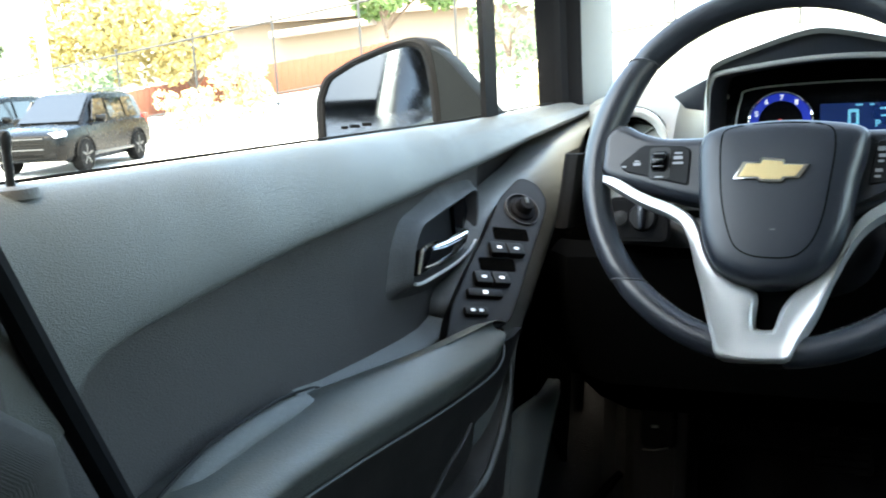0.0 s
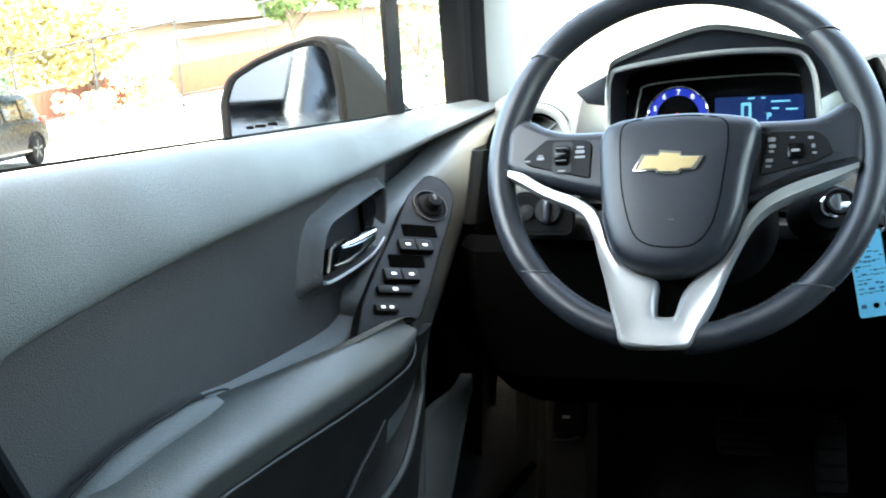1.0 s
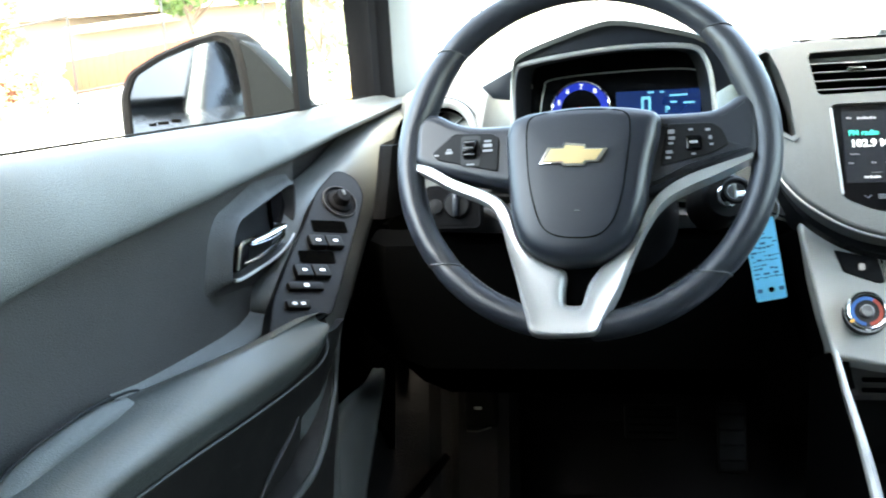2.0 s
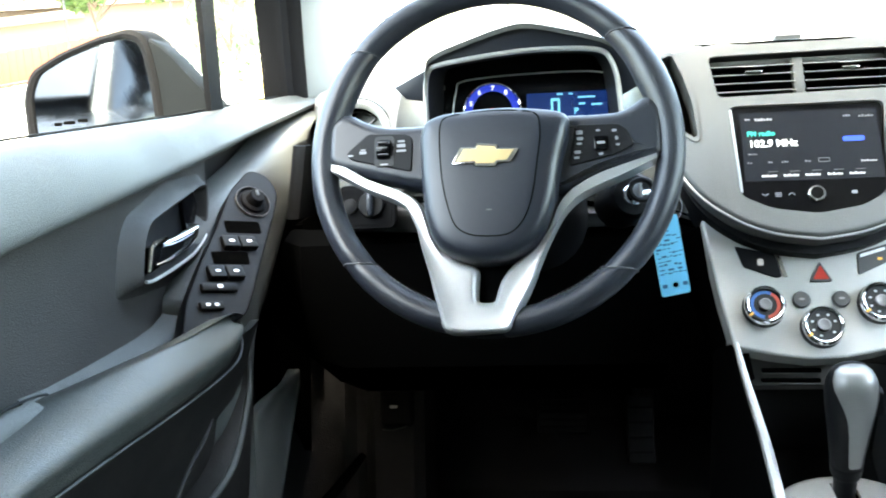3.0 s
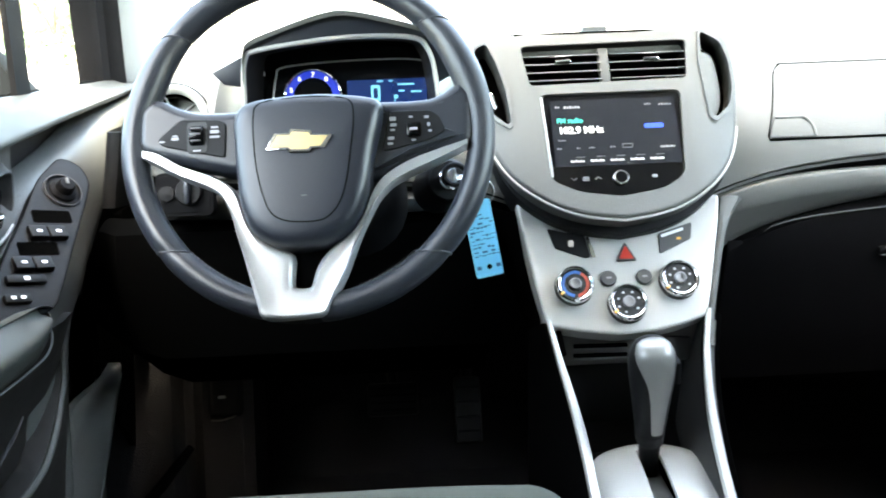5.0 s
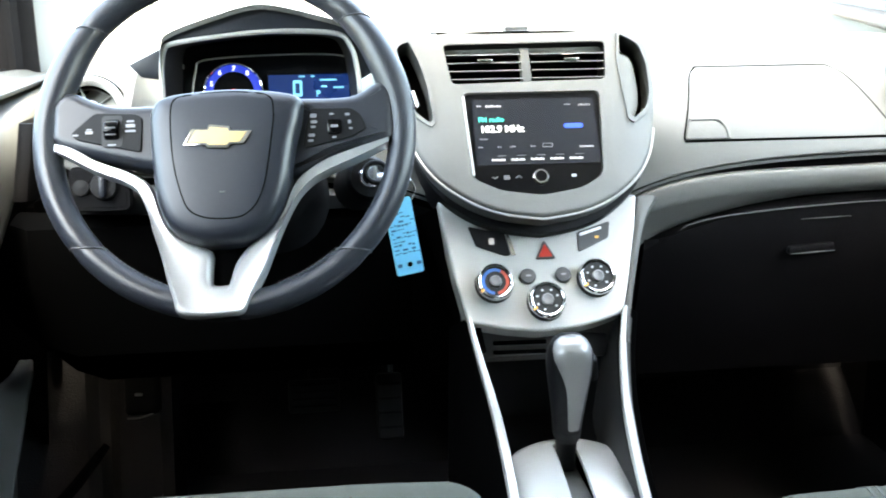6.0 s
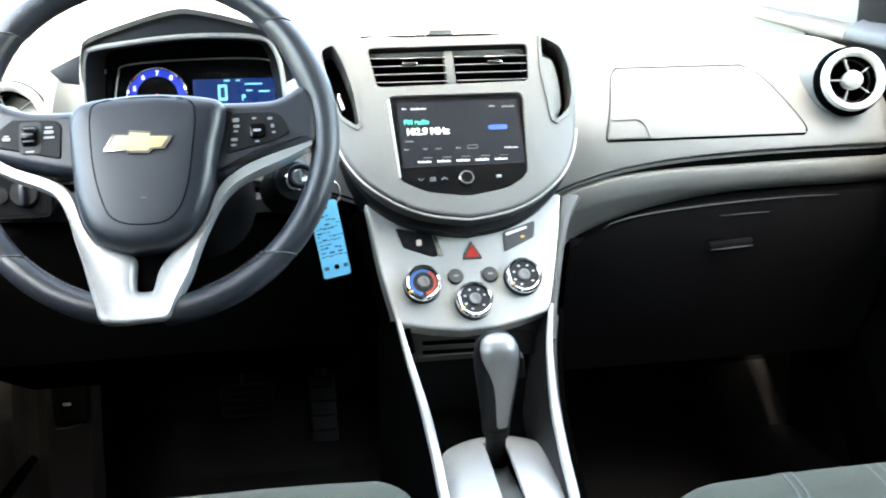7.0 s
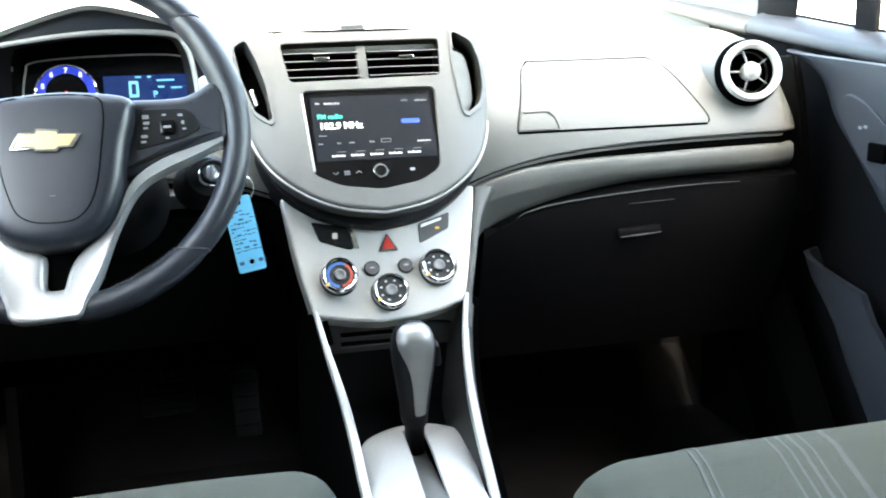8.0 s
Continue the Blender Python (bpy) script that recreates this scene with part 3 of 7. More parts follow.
part("cover_gap", tube([(-0.122, 1.250, 1.1895), (-0.116, 1.208, 1.1885), (-0.06, 1.2055, 1.1885), (0.04, 1.2055, 1.1885), (0.098, 1.207, 1.1885)], [0.0008, 0.0026, 0.0026, 0.0026, 0.0008], 6), VOID, stack, "fine gap before the flat cover")

# central air vent: two banks of slats
part("air_vent_box", plate(vent_hole, 0.003, at(S, 0, 0, -0.036), 0), VOID, stack)
vc = Vector((-0.002, 0.140))
part("air_vent_wall", ring_plate([Vector(q) + (Vector(q) - vc).normalized() * 0.002 for q in vent_hole], [vc + Vector(((q[0] - vc.x) * 0.990, (q[1] - vc.y) * 0.965)) for q in vent_hole], 0.034, at(S, 0, 0, -0.0025)), BLACK, stack, "black wall of the vent")
for k in range(4):
    v = 0.1225 + k * 0.0112
    for x0, x1 in ((-0.1035, -0.008), (0.004, 0.099)):
        sm = at(S, (x0 + x1) / 2, v, -0.010) @ pose(0, 0, 0, 27, 0, 0)
        sl = part("slat", block(x1 - x0, 0.0022, 0.014, sm, 0.0008), VOID, stack)
        part("slat_edge", tube([sm @ Vector((-(x1 - x0) / 2, 0, 0.0068)), sm @ Vector((0, 0, 0.0070)), sm @ Vector(((x1 - x0) / 2, 0, 0.0068))], 0.0009, 6), DARK_SATIN, sl, "bright front edge of the slat")
part("vent_divider", block(0.013, 0.050, 0.010, at(S, -0.003, 0.139, -0.011), 0.002), DOOR, stack, "grey centre bar of the vent")
for x in (-0.055, 0.055):
    part("vent_tab", block(0.020, 0.005, 0.012, at(S, x, 0.1445, -0.004) @ pose(0, 0, 0, 20, 0, 0), 0.002), CHROME, stack, "bright thumb tab")

# ---- radio ----
radio = thing("radio", "black glass radio unit showing FM radio", "radio", at=(0, 1.12, 1.05))
inner = [Vector((q[0] * 0.985, 0.032 + (q[1] - 0.032) * 0.985)) for q in screen_hole]
part("glass_panel", plate(inner, 0.004, at(S, 0, 0, -0.002), 0.001), GLOSS, radio, "piano black front")
part("screen", plate(rect(0, 0.046, 0.1525, 0.087, 0.001), 0.002, at(S, 0, 0, -0.0012), 0), SCREEN, radio, "lit dark grey screen")
part("screen_edge", tube([at(S, -0.0865, 0.094, -0.001).translation, at(S, -0.0835, 0.03, -0.001).translation, at(S, -0.0815, -0.010, -0.001).translation], 0.0018, 6), SILVER, radio, "bright left edge")
Z = -0.0008
part("station_name", text_mesh("FM radio", 0.0062, at(S, -0.070, 0.0595, Z)), GLOW_TEAL, radio, "teal words FM radio", True)
part("frequency", text_mesh("102.9 MHz", 0.0088, at(S, -0.069, 0.0455, Z)), GLOW_WHITE, radio, "white figures 102.9 MHz", True)


def bar(x, y, w, h, mat, parent, name="text_bar", z=Z, m=S):
    return part(name, plate(rect(x, y, w, h, min(w, h) * 0.3), 0.0006, at(m, x * 0, 0, z), 0), mat, parent, "", True)


def word(x, y, w, h, mat, parent, n, name="text_mark"):
    """A word too small to read: a row of little strokes."""
    step = w / n
    for k in range(n):
        tall = h * (1.0, 0.72, 0.9, 0.66)[(k * 3 + n) % 4]
        bar(x - w / 2 + step * (k + 0.5), y - (h - tall) / 2, step * 0.72, tall, mat, parent, name)


word(-0.0680, 0.0812, 0.0060, 0.0026, GLOW_DIM, radio, 2)
word(-0.0500, 0.0806, 0.0200, 0.0034, GLOW_DIM, radio, 6)
word(0.0430, 0.0812, 0.0085, 0.0030, GLOW_FAINT, radio, 3)
word(0.0640, 0.0802, 0.0165, 0.0030, GLOW_FAINT, radio, 5)
word(-0.0655, 0.0368, 0.0100, 0.0020, GLOW_FAINT, radio, 4)
part("blue_patch", plate([(q.x, q.y) for q in rect(0.0475, 0.0520, 0.024, 0.0062, 0.003)], 0.0006, at(S, 0, 0, Z), 0), GLOW_PATCH, radio, "glowing blue soft key", True)
for x, w, k in ((-0.0700, 0.0060, 2), (-0.0468, 0.0052, 2), (-0.0307, 0.0080, 3), (-0.0055, 0.0070, 2)):
    word(x, 0.0262, w, 0.0026, GLOW_FAINT, radio, k)
part("preset_box", ring_plate(rect(0.0125, 0.0268, 0.0125, 0.0052, 0.001), rect(0.0125, 0.0268, 0.0111, 0.0038, 0.0006), 0.0004, at(S, 0, 0, Z)), GLOW_FAINT, radio, "", True)
word(0.0610, 0.0240, 0.0180, 0.0028, GLOW_DIM, radio, 6)
for k in range(5):
    word(-0.0495 + k * 0.0240, 0.0092, 0.0170, 0.0033, GLOW_SOFT, radio, 6, "preset_mark")
    bar(-0.0450 + k * 0.0240, 0.0142, 0.0110, 0.0006, GLOW_FAINT, radio, "preset_line")
for d in (-1, 1):
    x = -0.0415 + d * 0.0145
    part("button_mark", tube([at(S, x - 0.0035, -0.0138 - d * 0.0013, -0.0012).translation, at(S, x, -0.0138 + d * 0.0016, -0.0012).translation, at(S, x + 0.0035, -0.0138 - d * 0.0013, -0.0012).translation], 0.0006, 6), PRINT, radio)
for k in range(3):
    bar(-0.0415, -0.0158 + k * 0.0020, 0.0075, 0.0009, PRINT, radio, "button_mark", -0.0014)
part("power_knob", lathe([(0.0095, -0.004), (0.0095, 0.001), (0.0085, 0.0022), (0.0055, 0.0022), (0.005, 0.001), (0.0005, 0.001)], at(S, 0.0, -0.0145, 0), 28), CHROME, radio, "small bright round knob")
part("power_knob_cap", lathe([(0.007, 0.0), (0.007, 0.0026), (0.0005, 0.0028)], at(S, 0.0, -0.0145, 0), 24), GLOSS, radio)
bar(0.0410, -0.0136, 0.0066, 0.0040, PRINT, radio, "button_mark", -0.0014)

# ---- climate panel ----
climate = thing("climate_panel", "silver climate control panel with three round knobs", "control panel", at=(0, 1.09, 0.91))
K2 = frame_of((0, 1.10, 0.93), (1, 0, 0), (0, -0.842, 0.539))
plate_out = rounded([(-0.128, 0.070), (0.125, 0.070), (0.119, 0.035), (0.098, -0.050), (0.088, -0.083), (0.055, -0.0935), (0.02, -0.100), (-0.02, -0.102), (-0.06, -0.0965), (-0.103, -0.087), (-0.114, -0.03), (-0.121, 0.02)], 0.005)
part("face", plate(plate_out, 0.03, K2, 0.004, segs=3), SILVER, climate, "satin silver face plate")


def knob(x, y, parent, style):
    m = at(K2, x, y, 0)
    k = part("knob", lathe([(0.0235, 0.0), (0.0235, 0.006), (0.0215, 0.0125), (0.0198, 0.0145), (0.0180, 0.0145), (0.0172, 0.0128), (0.0005, 0.0122)], m, 40), CUBBY, parent, "round dark control knob")
    part("ring", lathe([(0.0226, 0.0080), (0.0232, 0.0105), (0.0220, 0.0142), (0.0198, 0.0158), (0.0184, 0.0150), (0.0182, 0.0130), (0.0205, 0.0080)], m, 40), CHROME, k, "bright chrome ring")
    part("core", lathe([(0.0075, 0.012), (0.0072, 0.0150), (0.0060, 0.0158), (0.0005, 0.0150)], m, 24), DARK_SATIN, k)
    for a0, a1, mat in ((150, 262, BLUE_INK), (-82, 60, RED_INK)) if style == "heat" else ():
        pts = [(0.0128 * math.cos(radians(a0 + (a1 - a0) * i / 10)), 0.0128 * math.sin(radians(a0 + (a1 - a0) * i / 10))) for i in range(11)]
        pts2 = [(q[0] * 1.28, q[1] * 1.28) for q in reversed(pts)]
        part("arc_mark", plate([*pts2, *pts], 0.0004, at(m, 0, 0, 0.0132), 0), mat, k, "", True)
    if style == "heat":
        pts = [(0.0128 * math.cos(radians(60 + 90 * i / 8)), 0.0128 * math.sin(radians(60 + 90 * i / 8))) for i in range(9)]
        part("arc_mark", plate([*[(q[0] * 1.28, q[1] * 1.28) for q in reversed(pts)], *pts], 0.0004, at(m, 0, 0, 0.0132), 0), BLUE_INK, k, "", True)
    else:
        for a in (20, 65, 115, 160, 205, 250, 320):
            part("mark", plate(rect(0.0128 * math.cos(radians(a)), 0.0128 * math.sin(radians(a)), 0.0030, 0.0024, 0.001), 0.0004, at(m, 0, 0, 0.0132), 0), GREY_MARK, k, "", True)
    part("pointer", block(0.0055, 0.0028, 0.0016, m @ pose(0, 0, 0, 0, 0, 215) @ pose(0.0200, 0, 0.0156), 0.0006), AMBER, k, "amber pointer")
    return k


knob(-0.0670, -0.0415, climate, "heat")
knob(-0.0065, -0.0665, climate, "fan")
knob(0.0580, -0.0400, climate, "mode")
for x in (-0.0250, 0.0180):
    b = part("round_button", lathe([(0.0098, 0.0), (0.0098, 0.003), (0.0086, 0.0052), (0.0005, 0.0056)], at(K2, x, -0.0335, 0), 24), GREY_KEY, climate, "small round grey button")
    bar(x, -0.0335, 0.006, 0.0022, GLOW_DIM, b, "button_mark", 0.0062, K2)
tri = rounded([(-0.0135, -0.012), (0.0120, -0.012), (-0.0005, 0.0125)], 0.003)
hz = part("hazard_button", plate(tri, 0.006, at(K2, 0, 0, 0.003), 0.001), GREY_KEY, climate, "triangular hazard button")
part("hazard_lens", plate([(-0.0007 + (q[0] + 0.0007) * 0.7, -0.0045 + (q[1] + 0.0045) * 0.7) for q in tri], 0.002, at(K2, 0, 0, 0.0036), 0.0004), RED, hz, "red triangle")
lb = part("side_button", plate(rounded([(-0.0930, 0.034), (-0.0480, 0.023), (-0.0430, -0.005), (-0.0500, -0.006), (-0.0850, 0.008)], 0.003), 0.006, at(K2, 0, 0, 0.002), 0.001), BLACK, climate, "black angled switch")
part("button_rim", plate(rounded([(-0.0470, 0.0215), (-0.0430, 0.0200), (-0.0365, -0.006), (-0.0415, -0.006)], 0.001), 0.004, at(K2, 0, 0, 0.0025), 0.001), CHROME, lb, "bright end of the switch")
bar(-0.0655, 0.013, 0.0065, 0.008, GLOW_DIM, lb, "button_mark", 0.0026, K2)
rb = part("side_button", plate(rounded([(0.0420, 0.0215), (0.0850, 0.0345), (0.0810, 0.0130), (0.0410, -0.0050)], 0.003), 0.006, at(K2, 0, 0, 0.002), 0.001), GREY_KEY, climate, "grey angled indicator panel")
part("indicator_bar", plate(rounded([(0.0450, 0.0195), (0.0730, 0.0275), (0.0730, 0.0240), (0.0450, 0.0155)], 0.001), 0.001, at(K2, 0, 0, 0.0026), 0), WHITE_INK, rb, "pale printed bar", True)
bar(0.066, 0.0135, 0.005, 0.003, AMBER, rb, "indicator_light", 0.0026, K2)

# narrow grey cheeks that join the lower band to the console
for s in (-1, 1):
    rows, flank = [], []
    for v, x0, w in ((0.066, 0.1255, 0.0290), (0.056, 0.1230, 0.0240), (0.045, 0.1203, 0.0190), (0.035, 0.1178, 0.0160), (0.02, 0.1145, 0.0130), (0.0, 0.1095, 0.0110), (-0.05, 0.0975, 0.0090), (-0.085, 0.0890, 0.0085), (-0.12, 0.0845, 0.0080)):
        rows.append([tuple(K2 @ Vector((s * x, v, z))) for x, z in ((x0, -0.004), (x0 + 0.001, 0.0), (x0 + w * 0.4, 0.0015), (x0 + w * 0.8, -0.001), (x0 + w, -0.007), (x0 + w + 0.001, -0.014))])
        flank.append([tuple(K2 @ Vector((s * x, v, z))) for x, z in ((x0 + (w + 0.001 if s > 0 else 0.001), -0.012), (x0 + w + 0.004, -0.05), (x0 + w + 0.006, -0.13))])
    if s > 0:
        part("stack_cheek", sheet(rows, 0.004, (0, 1, 0)), DASH, stack, "narrow curved side cheek of the stack")
    # The flank's shade is in its void black, not in the lighting.
    part("stack_flank", sheet(flank, 0.004, (-s, 0, 0)), VOID, stack, "flank of the stack, painted black for its shade")

# ---- centre console and shifter ----
console = thing("centre_console", "grey centre console with bright side strips and a silver shifter plate", "console", at=(0, 0.95, 0.4))
part("cubby_back", sheet([[(x, 1.070, 0.866), (x, 1.078, 0.845), (x, 1.084, 0.822), (x, 1.085, 0.800), (x, 1.092, 0.792)] for x in (-0.105, -0.05, 0.0, 0.05, 0.095)], 0.02, (0, 1, 0)), CONSOLE_GREY, console, "grey panel with slots under the climate panel")
part("cubby_hollow", sheet([[(x, 1.100, 0.795), (x, 1.125, 0.780), (x, 1.130, 0.70), (x, 1.06, 0.690)] for x in (-0.11, 0.0, 0.11)], 0.01, (0, 1, 0)), BLACK, console, "dark hollow below the slots")
for z in (0.8190, 0.8070):
    part("slot", block(0.066, 0.006, 0.0046, pose(-0.0345, 1.0820, z, -4, 1, 0), 0.0012), VOID, console)
    part("slot_lip", tube([(-0.067, 1.0795, z - 0.0030), (-0.0345, 1.0790, z - 0.0032), (-0.002, 1.0795, z - 0.0034)], 0.0007, 6), DOOR, console)
part("cubby_socket", block(0.036, 0.008, 0.030, pose(0.058, 1.0815, 0.812, -4, 6, 0), 0.005), CUBBY, console, "dark grey cover of the socket")
for s, path in ((-1, [(-0.1005, 1.058, 0.860), (-0.0935, 1.035, 0.825), (-0.0820, 0.99, 0.775), (-0.0765, 0.945, 0.735), (-0.0745, 0.90, 0.700), (-0.0730, 0.85, 0.675), (-0.071, 0.78, 0.66)]),
                (1, [(0.0905, 1.060, 0.866), (0.0810, 1.035, 0.825), (0.0725, 0.99, 0.775), (0.0690, 0.94, 0.733), (0.0680, 0.895, 0.700), (0.0640, 0.845, 0.675), (0.062, 0.77, 0.66)])):
    line = smooth_line(path, 5)
    part("side_strip", tube(line, [0.0030 + 0.0030 * min(1, i / 12) for i in range(len(line))], 8, 1.3, up=(0, -0.7, 0.7)), SILVER, console, "bright silver side strip")
    # Void black paints the shaded outer side of the console.
    part("side_wall", sheet([[(q.x + s * 0.006, q.y + 0.002, q.z - 0.002), (q.x + s * 0.022, q.y + 0.02, q.z - 0.015), (q.x + s * 0.026, q.y + 0.05, 0.40)] for q in line], 0.012, (-s, 0, 0)), VOID, console, "flank of the console, painted black for its shade")
    if s > 0:
        part("outer_band", sheet([[(q.x + 0.003, q.y + 0.004, q.z), (q.x + 0.003 + w * 0.3, q.y + 0.003, q.z + 0.001), (q.x + 0.003 + w * 0.75, q.y + 0.006, q.z - 0.002), (q.x + 0.003 + w, q.y + 0.014, q.z - 0.010)] for q, w in ((q, 0.006 + 0.006 * max(0, (q.z - 0.70) / 0.16)) for q in line[2:])], 0.004, (0, 0.5, -0.8)), DOOR, console, "grey band outside the bright strip")
    part("inner_wall", sheet([[(q.x - s * 0.004, q.y + 0.004, q.z - 0.004), (q.x - s * 0.010, q.y + 0.05, q.z - 0.05), (q.x - s * 0.012, q.y + 0.10, 0.66)] for q in line], 0.004, (s, 0, 0)), CUBBY, console, "dark inner wall of the cubby")
# domed shifter plate
bm = bmesh.new()
grid = []
for y in (1.050, 1.0485, 1.045, 1.040, 1.033, 1.024, 1.019, 1.010, 0.998, 0.98, 0.95, 0.92, 0.88, 0.85, 0.80, 0.76, 0.70):
    f = (1.050 - y) / 0.36
    r = max(0.0, 1 - (1.050 - y) / 0.062)
    inset = 0.060 * (1 - math.sqrt(1 - r * r))
    x0, x1 = -0.057 - 0.018 * min(1, f * 2.2) + inset, 0.077 - 0.019 * min(1, f * 2.2) - inset
    mid = 0.0065 - 0.05 * (1.02 - y)
    sl, sr = max(x0 + 0.002, mid - 0.013), min(x1 - 0.002, mid + 0.013)
    xs = [x0 + (sl - x0) * j / 8 for j in range(9)] + [sr + (x1 - sr) * j / 8 for j in range(9)]
    z = 0.708 - 0.008 * r * r - 0.04 * f
    grid.append([bm.verts.new((x, y, z + 0.012 * (1 - (2 * (x - x0) / (x1 - x0) - 1) ** 4) * min(1, 0.3 + f * 3))) for x in xs])
for i, (p, q) in enumerate(zip(grid, grid[1:])):
    for j in range(17):
        if j != 8 or i < 6:
            bm.faces.new((p[j], p[j + 1], q[j + 1], q[j]))
bmesh.ops.recalc_face_normals(bm, faces=bm.faces)
bmesh.ops.solidify(bm, geom=bm.faces[:], thickness=0.006)
part("shifter_plate", bm, PLATE, console, "silver painted shifter plate")
slot_m = pose(0.002, 0.935, 0.70, -5, 0, -3)
part("shift_gate", block(0.030, 0.18, 0.01, slot_m @ pose(0, 0, -0.014), 0.003), DASH, console, "grey gate under the lever")
part("console_floor", block(0.15, 0.5, 0.02, pose(0, 0.85, 0.655), 0.004), VOID, console)

shifter = thing("gear_shifter", "black and silver automatic gear lever", "gear lever", at=(0.005, 1.0, 0.70))
base, top = Vector((0.006, 1.005, 0.700)), Vector((-0.003, 0.955, 0.868))
ax = (top - base)
gm = frame_of(base, (1, 0, 0), ax)


def lever_ring(h, w, d, back=0.0, n=20):
    return [gm @ Vector((w * (abs(math.cos(a)) ** 0.75) * (1 if math.cos(a) >= 0 else -1), d * math.sin(a) + back, h)) for a in [2 * math.pi * k / n for k in range(n)]]


part("collar", loft([lever_ring(-0.03, 0.0125, 0.014), lever_ring(0.012, 0.0115, 0.013), lever_ring(0.030, 0.0125, 0.0135), lever_ring(0.040, 0.0135, 0.014)]), BLACK, shifter, "black collar of the lever")
GRIP = ((0.034, 0.0150, 0.0165), (0.037, 0.0160, 0.0175), (0.052, 0.0168, 0.0180), (0.075, 0.0193, 0.0198), (0.10, 0.0222, 0.0222), (0.122, 0.0250, 0.0243), (0.140, 0.0264, 0.0256), (0.153, 0.0254, 0.0250), (0.163, 0.0218, 0.0215), (0.169, 0.0165, 0.0165), (0.172, 0.0100, 0.0100), (0.173, 0.0030, 0.0030))
part("grip", loft([lever_ring(*g) for g in GRIP]), BLACK, shifter, "glossy black grip")


def grip_at(h):
    for a, b in zip(GRIP, GRIP[1:]):
        if h <= b[0]:
            f = (h - a[0]) / (b[0] - a[0])
            return a[1] + (b[1] - a[1]) * f, a[2] + (b[2] - a[2]) * f
    return GRIP[-1][1:]


# satin inlay over the face and crown of the grip
ins = []
for h, spread in ((0.0555, 12), (0.058, 15), (0.075, 17), (0.10, 19), (0.122, 23), (0.138, 29), (0.148, 37), (0.156, 50), (0.163, 64), (0.169, 84), (0.172, 100), (0.173, 140)):
    w, d = grip_at(h)
    row = []
    for k in range(13):
        a = radians(-90 + 11 * max(0.0, min(1.0, (0.160 - h) / 0.03)) - spread + 2 * spread * k / 12)
        c = math.cos(a)
        row.append(gm @ Vector(((w + 0.0012) * abs(c) ** 0.75 * (1 if c >= 0 else -1), (d + 0.0016) * math.sin(a), h + (0.0012 if h > 0.16 else 0))))
    ins.append(row)
part("inlay", sheet(ins, 0.003, (0, 0.9, -0.2)), STEEL, shifter, "satin silver inlay")
part("grip_band", loft([lever_ring(0.0465, 0.0170, 0.0184), lever_ring(0.0480, 0.0172, 0.0186), lever_ring(0.0495, 0.0171, 0.0185)]), BLACK, shifter, "thin black ring at the foot of the grip")
part("release_button", block(0.009, 0.016, 0.030, gm @ pose(0.0262, -0.003, 0.132, 0, -6, 0), 0.0035, 3), BLACK, shifter, "black release button")

# ---- instrument cluster ----
cluster = thing("instrument_cluster", "hooded instrument cluster with blue lit gauge and display", "instrument cluster", at=(-0.335, 1.25, 1.1))
CX = -0.335
hood_line = [(-0.1185, 1.150), (-0.1165, 1.180), (-0.108, 1.195), (-0.065, 1.211), (-0.012, 1.226), (0.02, 1.226), (0.075, 1.213), (0.105, 1.203), (0.122, 1.188), (0.14, 1.15)]
mouth = [(-0.118, 1.085), (-0.117, 1.150), (-0.112, 1.176), (-0.100, 1.183), (-0.05, 1.190), (0.0, 1.1945), (0.05, 1.195), (0.094, 1.191), (0.108, 1.178), (0.116, 1.150), (0.121, 1.085)]
hl = smooth_line([(x, z, 0) for x, z in hood_line], 4)
part("hood", sheet([[(CX + q.x * k, y, z0 + (q.y - z0) * kz) for q in hl] for y, k, kz, z0 in ((1.165, 0.985, 0.99, 1.15), (1.172, 1.0, 1.0, 1.15), (1.24, 1.06, 0.98, 1.15), (1.36, 1.2, 0.80, 1.13), (1.48, 1.3, 0.55, 1.12))], 0.006, (0, 0.3, -1)), DASH, cluster, "grey grained hood")
# Flat dark wedge painted as the shade beneath the hood's left end.
part("hood_shade", plate([(-0.160, 1.1575), (-0.119, 1.1775), (-0.119, 1.138), (-0.146, 1.1425)], 0.02, frame_of((CX, 1.200, 0), (1, 0, 0), (0, -1, 0)), 0.002), PAD, cluster, "dark plate standing in for the shade under the hood")
# dark brow between the hood's edge and the bezel
mo = smooth_line([(x, z, 0) for x, z in mouth], 4)
brow = [(q.x, q.y - 0.003) for q in hl] + [(q.x, q.y) for q in reversed([p for p in mo if p.y > 1.12])]
part("brow", plate(brow, 0.004, frame_of((CX, 1.176, 0), (1, 0, 0), (0, -1, 0)), 0), PAD, cluster, "black brow above the dials")
part("bezel", tube([(CX + q.x, 1.174, q.y) for q in mo], 0.0032, 8, up=(0, 1, 0)), SATIN, cluster, "bright thin bezel")
part("tunnel", sheet([[(CX + q.x * k, y, 1.13 + (q.y - 1.13) * k) for q in mo] for y, k in ((1.182, 1.0), (1.22, 0.95), (1.265, 0.9))], 0.004, (0, 0, 0.01)), BLACK, cluster, "black tunnel")
G = frame_of((CX, 1.262, 1.130), (1, 0, 0), (0, -0.97, 0.24))
part("dial_face", plate(rect(0, 0.0, 0.24, 0.13, 0.02), 0.006, G, 0.002), GLOSS, cluster, "black dial face")
